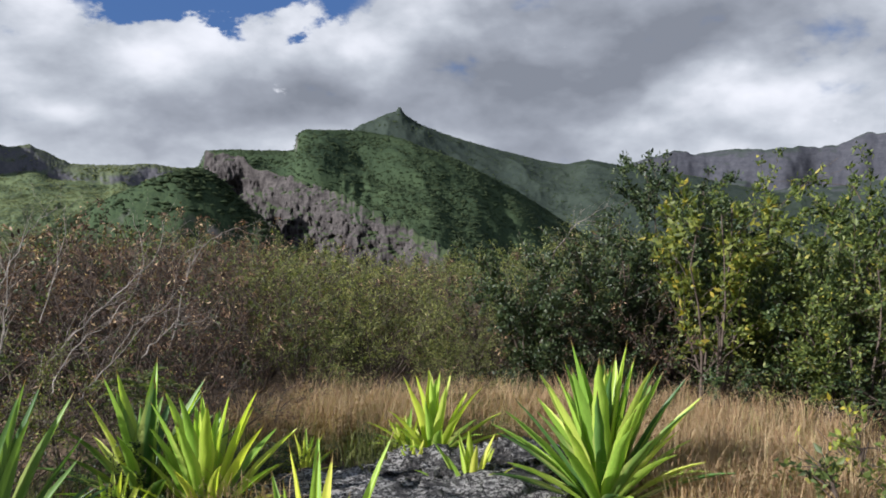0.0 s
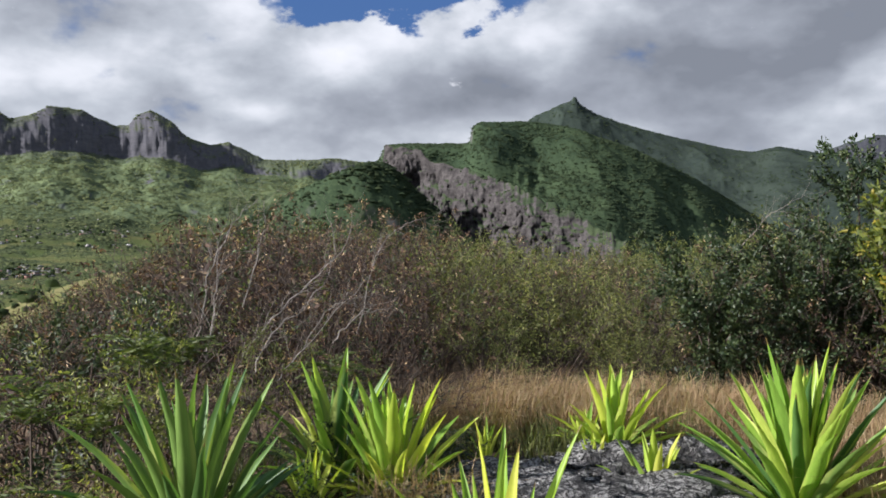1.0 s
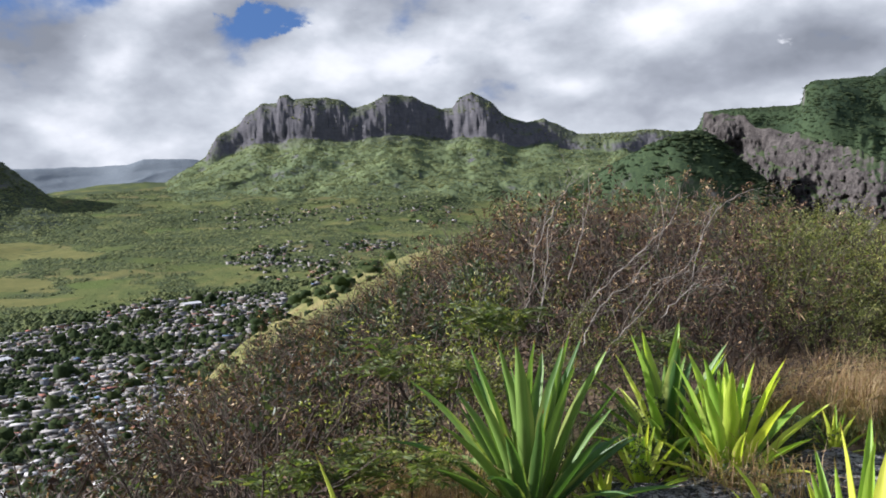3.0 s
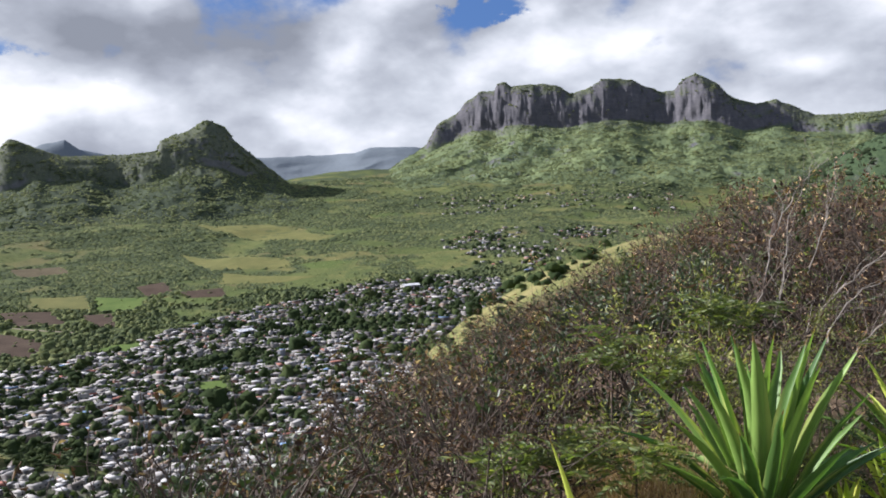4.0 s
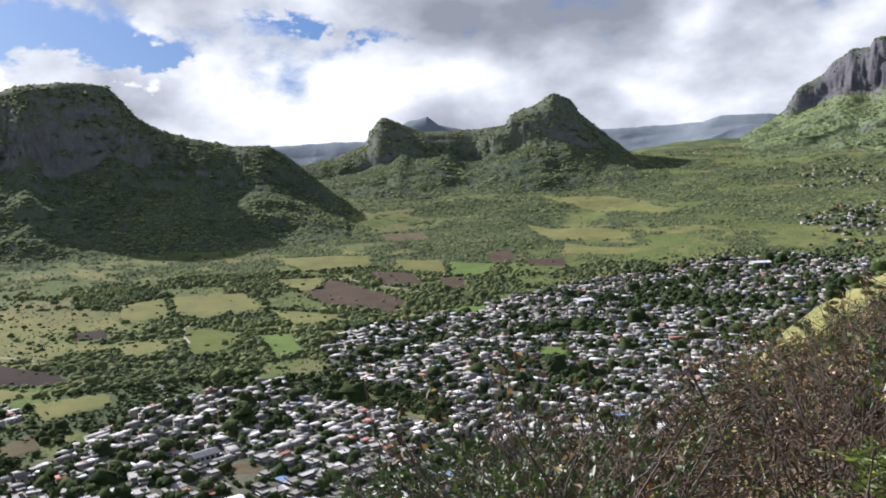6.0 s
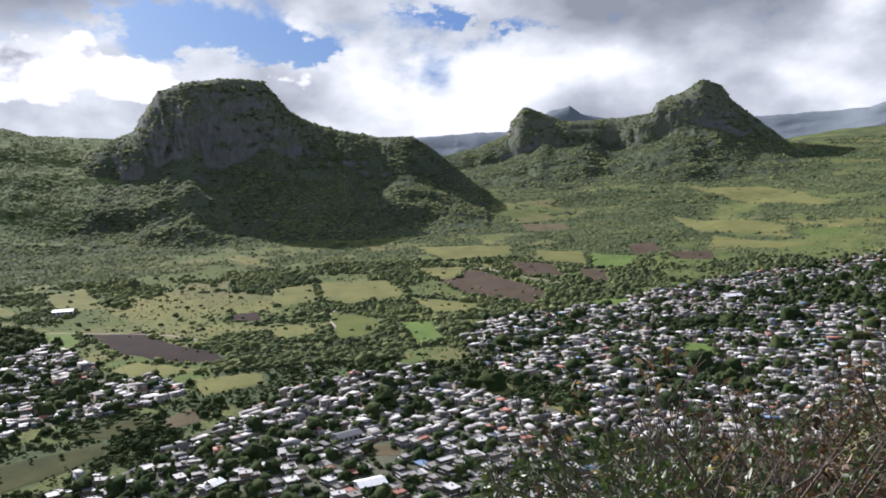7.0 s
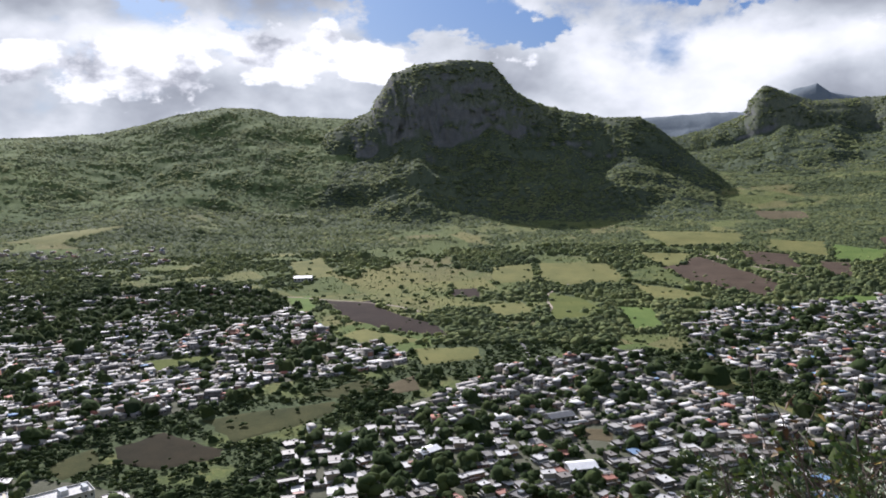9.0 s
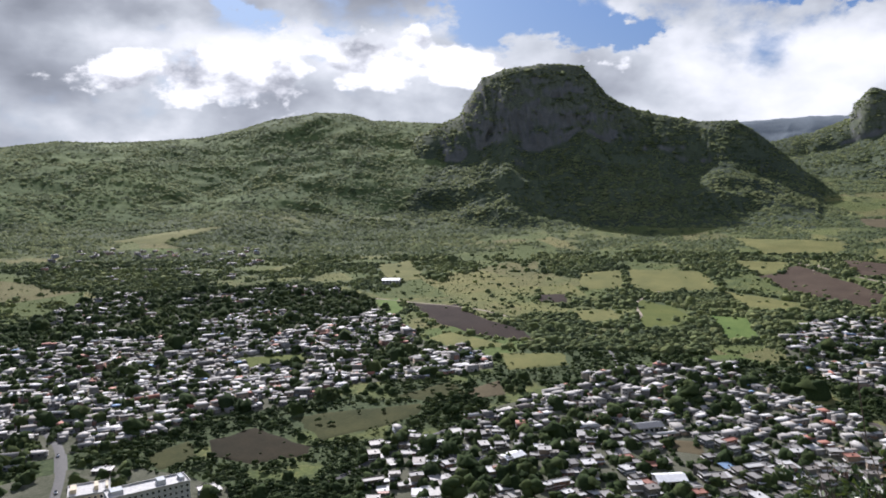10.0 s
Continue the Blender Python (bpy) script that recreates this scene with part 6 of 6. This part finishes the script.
def make_dead_branch(points, r0, seed, label):
    """A bare pale branch in a long bend, with side twigs. points: azimuth, elevation, distance."""
    rng = np.random.default_rng(seed)
    p = []
    for az, el, r in points:
        x, y = heading(az, r)
        p.append(np.array((x, y, H + r * math.tan(radians(el)))))
    fine = []
    for k in range(len(p) - 1):
        a, b, c, d = p[max(k - 1, 0)], p[k], p[k + 1], p[min(k + 2, len(p) - 1)]
        for u in np.linspace(0, 1, 6)[:-1]:
            fine.append(0.5 * (2 * b + (c - a) * u + (2 * a - 5 * b + 4 * c - d) * u * u + (3 * b - a - 3 * c + d) * u ** 3))
    fine.append(p[-1])
    fine = [q + rng.normal(0, 0.010, 3) * (k > 0) for k, q in enumerate(fine)]
    segs, main = [], set()
    for k in range(len(fine) - 1):
        w0, w1 = (r0 * (1 - 0.8 * i / len(fine)) for i in (k, k + 1))
        segs.append((*fine[k], *fine[k + 1], w0, w1))
        main.add(segs[-1])
        for _ in range(int(rng.integers(0, 3)) if k > 2 else 0):
            s, e = fine[k], unit(unit(fine[k + 1] - fine[k]) + rng.normal(0, 0.5, 3))
            for j in range(4):
                q = s + e * rng.uniform(0.05, 0.13)
                segs.append((*s, *q, w0 * 0.5 * (1 - j * 0.2), w0 * 0.5 * (0.8 - j * 0.2)))
                if j == 1:
                    f = unit(e + rng.normal(0, 0.6, 3))
                    segs.append((*q, *(q + f * rng.uniform(0.06, 0.16)), w0 * 0.3, w0 * 0.12))
                s, e = q, unit(e + rng.normal(0, 0.25, 3))
    ob = tagged(new("dead_branch"), label, "branch")
    pts = np.array(fine)
    d = unit(np.gradient(pts, axis=0))
    a = unit(np.cross(d, [[0.3, 0.5, 1.0]]))
    b = np.cross(d, a)
    k = np.linspace(0, 2 * np.pi, 7)
    wide = (r0 * (1 - 0.8 * np.arange(len(pts)) / len(pts)))[:, None, None]
    P = pts[:, None] + (a[:, None] * np.cos(k)[None, :, None] + b[:, None] * np.sin(k)[None, :, None]) * wide
    stem = grid_mesh("stem", P[..., 0], P[..., 1], P[..., 2], M_DEADWOOD)
    stem.parent = ob
    side = [s for s in segs if s not in main]
    if side:
        part("side_growth", tube_mesh("side_growth", side, M_DEADWOOD, 3), None, ob)["kind"] = "stuff"


make_dead_branch([(18.6, -8, 8.0), (17.2, -2.6, 8.0), (15.8, -0.9, 8.0), (14.2, -0.1, 8.1), (12.9, -0.6, 8.2)], 0.007, 601, "arching bare branch of pale dead wood")
make_dead_branch([(27.0, -11, 7.0), (25.6, -8, 7.0), (22.6, -5, 7.1), (19.6, -2.2, 7.2), (18.9, 0.4, 7.3)], 0.008, 602, "leaning bare branch of pale dead wood")
make_dead_branch([(22.4, -9, 7.0), (20.8, -6.5, 7.0), (19.0, -5.6, 7.0), (17.6, -5.4, 7.1)], 0.006, 603, "forked bare branch of pale dead wood")
make_dead_branch([(29.5, -8, 7.2), (28.3, -3, 7.2), (26.6, 0.2, 7.3), (25.4, 1.2, 7.4)], 0.007, 604, "leaning bare branch of pale dead wood")
make_dead_branch([(26.4, -6, 7.6), (25.2, -2, 7.6), (24.8, 1.5, 7.6)], 0.006, 605, "upright bare branch of pale dead wood")
make_dead_branch([(-7.0, -3, 9.4), (-8.9, -0.2, 9.4), (-10.4, 0.9, 9.4), (-11.9, 1.7, 9.5)], 0.006, 606, "bare twig of pale dead wood")

for n, way in enumerate(([(28.9, -9.5), (28.71, -7.02), (28.19, -3.0), (27.05, 0.05)], [(25.8, -10.5), (24.88, -8.18), (22.56, -6.19), (20.49, -3.1), (20.58, 0.83)], [(24.2, -11.0), (22.86, -9.51), (19.45, -5.7), (17.87, -3.9)],
                         [(20.4, -8.6), (18.67, -6.77), (16.3, -6.21), (15.5, -6.02)])):
    far = float(np.interp(way[0][0], [12, 16, 24, 30], [6.9, 6.3, 5.75, 5.2])) + 0.15
    make_dead_branch([(a, e, far + 0.12 * k) for k, (a, e) in enumerate(way)], 0.0052, 620 + n, "forked bare branch of pale dead wood")


def make_fern(az, el, r, size, seed):
    """A low bush of arching fronds, each with two rows of small leaflets."""
    rng = np.random.default_rng(seed)
    at, way, segs = [], [], []
    for k in range(30):
        a, up = rng.uniform(0, 6.283), rng.uniform(0.35, 1.3)
        d = unit(np.array([math.cos(a), math.sin(a), up]))
        side = np.array([-math.sin(a), math.cos(a), 0])
        p = np.array([rng.normal(0, 0.06), rng.normal(0, 0.06), rng.uniform(-0.25, 0.25)]) * size
        L = size * rng.uniform(0.5, 0.9) / 14
        for j in range(14):
            q = p + d * L
            segs.append((*p, *q, 0.0022 * size, 0.0018 * size))
            for s in (-1, 1):
                at.append(q), way.append(unit(side * s + d * 0.6 + rng.normal(0, 0.12, 3)))
            p, d = q, unit(d - (0, 0, 0.075))
    x, y = heading(az, r)
    g = land1(x, y)
    z = max(g + 0.05, H + r * math.tan(radians(el)) - 0.12 * size)
    segs.append((0, 0, g - z - 0.05, 0, 0, 0.02, 0.010, 0.006))
    ob = tagged(new("fern_bush"), "light green feathery bush with fine arching fronds", "shrub", "feathery bushes in the thicket")
    part("stem", tube_mesh("stem", segs, M_TWIG, 3), None, ob)["kind"] = "stuff"
    n = len(at)
    part("foliage", leaves_mesh("foliage", np.array(at), np.array(way), size * 0.15 * rng.uniform(0.6, 1.2, n), size * 0.032 * rng.uniform(0.7, 1.3, n), M_FERN, rng, 0.25, 0.1), None, ob)["kind"] = "stuff"
    ob.matrix_world = pose(x, y, z)


for n, (az, el, r, size) in enumerate(((43.7, -18.5, 4.1, 0.42), (39.7, -11.5, 4.9, 0.36), (38.6, -18.2, 4.0, 0.36), (33.2, -8.6, 5.0, 0.34), (30.5, -8.7, 5.3, 0.34), (20.4, -10.5, 5.9, 0.36), (48.5, -19.5, 4.2, 0.4), (35.5, -12.5, 4.7, 0.32))):
    make_fern(az, el, r, size, 640 + n)


# ---- sword-leaved rosettes ----
def sword_mesh(name, length, width, bend, seed, mat):
    """A sword leaf along +z: channelled, widest in the middle, bending towards -y, with a sharp tip."""
    rng = np.random.default_rng(seed)
    n = 7
    verts = []
    for k in range(n + 1):
        u = k / n
        w = width * (0.55 + 0.45 * math.sin(math.pi * min(1, u * 1.25) * 0.72)) * (1 - max(0, (u - 0.45) / 0.55) ** 1.9) + 0.0008
        a = bend * u * u
        y, z = -length * u * math.sin(a * 0.6), length * u * math.cos(a * 0.6)
        tw = rng.normal(0, 0.006)
        for s, lift in ((-1, 0.34), (-0.55, 0.10), (0, 0.0), (0.55, 0.10), (1, 0.34)):
            verts.append((s * w / 2 + tw, y + lift * w * math.cos(a), z + lift * w * math.sin(a)))
    faces = [(r * 5 + c, r * 5 + c + 1, r * 5 + c + 6, r * 5 + c + 5) for r in range(n) for c in range(4)]
    me = bpy.data.meshes.new(name)
    fill_mesh(me, np.array(verts), np.array(faces))
    me.polygons.foreach_set("use_smooth", np.ones(len(faces), bool))
    me.materials.append(mat)
    return me


def make_rosette(az, r, height, count, mats, seed, label, spread=68, upright=10, dry=5, width=0.075, sink=0.03):
    """A rosette of sword leaves round one heart; the outer ones lie low, a few are dry."""
    rng = np.random.default_rng(seed)
    x, y = heading(az, r)
    ob = tagged(new("sword_plant"), label, "plant", "sword-leaved plants on the hilltop")
    kinds = [[sword_mesh("leaf", 1.0, width / height * rng.uniform(0.85, 1.15), b, seed * 7 + k, m) for k, b in enumerate((0.04, 0.10, 0.2, 0.42))] for m in mats]
    drymesh = [sword_mesh("dry_leaf", 1.0, width / height * 0.7, b, seed * 7 + 9, M_SWORD_DRY) for b in (1.2, 1.9)]
    for k in range(count):
        u = (k + 0.5) / count
        tilt = upright * 0.3 + spread * u ** 1.15 + rng.normal(0, 5)
        a = k * 137.5 + rng.normal(0, 14)
        L = height * (1.04 - 0.42 * u) * rng.uniform(0.82, 1.06) * (1.0 if u > 0.08 else 0.9)
        me = kinds[int(rng.integers(len(mats)))][min(3, int(u * 3.2 + rng.uniform(0, 1.2)))]
        leaf = part("leaf", me, None, ob)
        leaf.matrix_basis = pose(0, 0, 0, 0, 0, a) @ pose(0, -0.02 - 0.03 * u, 0.02, tilt, 0, rng.normal(0, 8)) @ Matrix.Diagonal((L * rng.uniform(0.9, 1.1), L, L, 1))
    for k in range(dry):
        leaf = part("dry_leaf", drymesh[k % 2], None, ob)
        L = height * rng.uniform(0.4, 0.75)
        leaf.matrix_basis = pose(0, 0, 0, 0, 0, rng.uniform(0, 360)) @ pose(0, -0.04, 0.03, rng.uniform(80, 112), 0, 0) @ Matrix.Diagonal((L, L, L, 1))
    ob.matrix_world = pose(x, y, land1(x, y) - sink)
    return ob


make_rosette(-11.2, 4.95, 1.06, 84, [M_SWORD, M_SWORD, M_SWORD_DARK], 1, "large yellow-green sword-leaved plant beside the rock", 84, 8, 14, 0.105)
make_rosette(0.7, 6.0, 0.78, 32, [M_SWORD, M_SWORD_YELLOW], 2, "green sword-leaved plant in dry grass", 62, 8, 3, 0.09)
make_rosette(2.6, 6.1, 0.42, 16, [M_SWORD_YELLOW, M_SWORD], 3, "yellow-green sword-leaved plant in dry grass", 60, 8, 2, 0.055)
make_rosette(-1.9, 5.2, 0.50, 20, [M_SWORD_YELLOW, M_SWORD], 4, "small yellow sword-leaved plant on the rock", 78, 8, 2, 0.06)
make_rosette(2.1, 5.55, 0.34, 18, [M_SWORD_YELLOW], 5, "small yellow sword-leaved plant on the rock", 82, 8, 2, 0.05)
make_rosette(20.3, 5.2, 0.92, 34, [M_SWORD, M_SWORD_DARK], 6, "green sword-leaved plant before the brown thicket", 66, 8, 4, 0.10)
make_rosette(16.4, 4.9, 0.86, 44, [M_SWORD, M_SWORD_YELLOW], 7, "yellow-green sword-leaved plant with dry lower leaves", 84, 8, 9, 0.095)
make_rosette(22.2, 4.8, 0.46, 22, [M_SWORD_YELLOW, M_SWORD], 8, "yellow-green sword-leaved plant with low leaves", 80, 8, 4, 0.06)
make_rosette(30.2, 4.15, 1.08, 50, [M_SWORD_DARK], 9, "large dark green sword-leaved plant at the slope", 70, 8, 4, 0.105)
make_rosette(25.0, 4.35, 0.30, 18, [M_SWORD_YELLOW], 10, "small yellow sword-leaved plant by the rock", 78, 8, 2, 0.045)
make_rosette(9.6, 2.9, 0.98, 26, [M_SWORD, M_SWORD_YELLOW], 11, "green sword-leaved plant close to the rock edge", 62, 8, 2, 0.075)
make_rosette(40.8, 2.45, 0.98, 4, [M_SWORD], 12, "young green sword-leaved plant on the slope edge", 44, 8, 1, 0.06)
make_rosette(9.7, 5.75, 0.36, 20, [M_SWORD_YELLOW, M_SWORD], 13, "pale sword-leaved plant in dry grass", 60, 8, 3, 0.035)
make_rosette(-23.4, 6.9, 0.34, 14, [M_SWORD_YELLOW, M_SWORD_DRY], 14, "yellowing sword-leaved plant in dry grass", 66, 8, 4, 0.05)


# ---- rock and dry grass ----
def rock_material():
    m, t, b = material("basalt")
    v = object_coords(t)
    n1, n2, n3 = noise_node(t, v, 3.0, 6, 0.65), noise_node(t, v, 26, 7, 0.75), noise_node(t, v, 90, 4, 0.6)
    vo = t.nodes.new("ShaderNodeTexVoronoi")
    vo.feature = "DISTANCE_TO_EDGE"
    vo.inputs["Scale"].default_value = 7.0
    vm = t.nodes.new("ShaderNodeVectorMath")
    vm.operation = "MULTIPLY_ADD"
    vm.inputs[1].default_value = (0.35, 0.35, 0.35)
    nn = t.nodes.new("ShaderNodeTexNoise")
    nn.inputs["Scale"].default_value, nn.inputs["Detail"].default_value = 5.0, 5.0
    link(t, v, nn.inputs["Vector"])
    link(t, nn.outputs["Color"], vm.inputs[0])
    link(t, v, vm.inputs[2])
    link(t, vm.outputs[0], vo.inputs["Vector"])
    crack = ramp_node(t, vo.outputs["Distance"], [(0.0, (0, 0, 0)), (0.10, (1, 1, 1))])
    c = ramp_node(t, math_node(t, "ADD", math_node(t, "MULTIPLY", n1, 0.4), math_node(t, "MULTIPLY", n2, 0.6)), [(0.40, (0.008, 0.008, 0.008)), (0.52, (0.040, 0.036, 0.034)), (0.66, (0.15, 0.135, 0.12))])
    spots = ramp_node(t, math_node(t, "ADD", math_node(t, "MULTIPLY", n2, 0.55), math_node(t, "MULTIPLY", noise_node(t, v, 60, 5, 0.7), 0.5)), [(0.515, (0, 0, 0)), (0.535, (1.0, 1.0, 1.0))])
    lichen = mix_node(t, 1.0, spots, ramp_node(t, n1, [(0.44, (0.1, 0.1, 0.1)), (0.52, (1, 1, 1))]), "MULTIPLY")
    c = mix_node(t, lichen, c, (0.47, 0.46, 0.43))
    c = mix_node(t, crack, mix_node(t, 0.75, c, (0.006, 0.006, 0.006)), c)
    link(t, c, b.inputs["Base Color"])
    b.inputs["Roughness"].default_value = 0.92
    bump(t, b, math_node(t, "ADD", math_node(t, "ADD", n2, math_node(t, "MULTIPLY", n3, 0.4)), math_node(t, "MULTIPLY", crack, 0.6)), 1.0, 0.09)
    return m


M_ROCK = rock_material()


def make_rock(az, r, sx, sy, sz, seed, lift=0.0, turn=0):
    """A rough weathered block of lava, half sunk in the ground."""
    bm = bmesh.new()
    bmesh.ops.create_icosphere(bm, subdivisions=5, radius=1)
    off = Vector((seed * 3.7, seed * 1.3, seed * 2.1))
    for v in bm.verts:
        p = v.co * 1.0
        n = noise.fractal(p * 1.3 + off, 1.0, 2.1, 5) * 0.30 + (0.5 - noise.cell(p * 2.2 + off)) * 0.10 + noise.ridged_multi_fractal(p * 2.6 + off, 0.9, 2.0, 5, 1.0, 2.0) * 0.16 + noise.fractal(p * 8 + off, 0.5, 2.1, 5) * 0.17
        v.co = p * (0.85 + n)
        v.co.z = math.copysign(abs(v.co.z) ** 0.7, v.co.z)
        v.co = Vector((v.co.x * sx, v.co.y * sy, v.co.z * sz))
    me = bpy.data.meshes.new("rock")
    bm.to_mesh(me)
    bm.free()
    me.polygons.foreach_set("use_smooth", np.ones(len(me.polygons), bool))
    me.materials.append(M_ROCK)
    x, y = heading(az, r)
    ob = tagged(new("rock", me), "dark pitted basalt rock with pale lichen", "rock", "basalt rocks on the hilltop")
    ob.matrix_world = pose(x, y, land1(x, y) + lift, 0, 0, turn)


make_rock(5.5, 4.6, 0.62, 0.75, 0.20, 1, 0.0, 20)
make_rock(-1.5, 4.55, 0.60, 0.70, 0.17, 2, 0.0, -30)
make_rock(-6.5, 4.5, 0.42, 0.55, 0.14, 3, 0.0, 10)
make_rock(0.5, 5.4, 0.5, 0.45, 0.22, 4, 0.0, 60)
make_rock(-4.8, 5.75, 0.36, 0.34, 0.22, 5, 0.0, 80)
make_rock(11.0, 4.3, 0.40, 0.45, 0.14, 6, 0.0, 45)
make_rock(17.5, 4.1, 0.55, 0.5, 0.17, 7, 0.0, 5)
make_rock(23.5, 3.95, 0.48, 0.42, 0.15, 8, 0.0, 100)
make_rock(3.0, 3.6, 0.7, 0.6, 0.16, 9, 0.0, 100)


def make_grass(name, label, patches, mat, seed, blade=0.38, wide=0.006):
    """Tufts of curved blades over patches (azimuth, distance, radius, tufts)."""
    rng = np.random.default_rng(seed)
    base = []
    for az, r, rad, n in patches:
        x, y = heading(az, r)
        a, d = rng.uniform(0, 6.283, n), rad * np.sqrt(rng.uniform(0, 1, n))
        base.append(np.stack([x + d * np.cos(a), y + d * np.sin(a)], -1))
    base = np.concatenate(base)
    per = 46
    b = np.repeat(base, per, 0)
    n = len(b)
    p = b + rng.normal(0, 0.05, (n, 2))
    root = np.stack([p[:, 0], p[:, 1], land(p[:, 0], p[:, 1]) - 0.02], -1)
    a = rng.uniform(0, 6.283, n)
    out = np.stack([np.cos(a), np.sin(a), 0 * a], -1)
    L = (blade * np.repeat(rng.uniform(0.6, 1.25, len(base)), per) * rng.uniform(0.5, 1.15, n))[:, None]
    lean = rng.uniform(0.15, 1.15, n)[:, None]
    side = np.stack([-np.sin(a), np.cos(a), 0 * a], -1) * wide / 2
    mid = root + out * L * lean * 0.35 + np.array([0, 0, 1]) * L * 0.6
    tip = root + out * L * lean * 1.1 + np.array([0, 0, 1]) * L * (1.02 - lean * 0.45)
    v = np.stack([root - side, root + side, mid - side * 0.8, mid + side * 0.8, tip], 1)
    f = np.array([(0, 1, 3), (0, 3, 2), (2, 3, 4)])
    me = bpy.data.meshes.new(name)
    fill_mesh(me, v.reshape(-1, 3), (f[None] + (np.arange(n) * 5)[:, None, None]).reshape(-1, 3))
    me.materials.append(mat)
    tagged(new(name, me), label, "grass", kind="stuff")


make_grass("dry_grass", "tall straw-coloured dry grass in tufts", [(7.5, 6.9, 0.8, 90), (4, 7.2, 0.9, 80), (-3, 7.2, 1.1, 100), (-7, 7.8, 0.8, 40), (-17, 6.4, 1.0, 80), (-21, 5.4, 0.8, 70), (-20, 7.6, 1.0, 60), (-27, 6.8, 1.3, 80),
           (-16, 5.4, 0.5, 40), (37.5, 4.6, 0.5, 30), (12, 6.8, 0.6, 25), (-12, 7.2, 1.0, 90), (-26, 4.8, 0.8, 60), (15, 4.6, 0.35, 14)], M_STRAW, 701, 0.46, 0.0048)
make_grass("green_grass", "sparse green grass between the plants", [(-3, 7.6, 1.4, 40), (8, 5.9, 0.6, 14), (18, 5.6, 0.8, 18), (-22, 7.0, 1.8, 30), (3, 6.6, 0.8, 18), (28, 5.0, 0.8, 20)], M_FEATHER, 702, 0.34, 0.008)
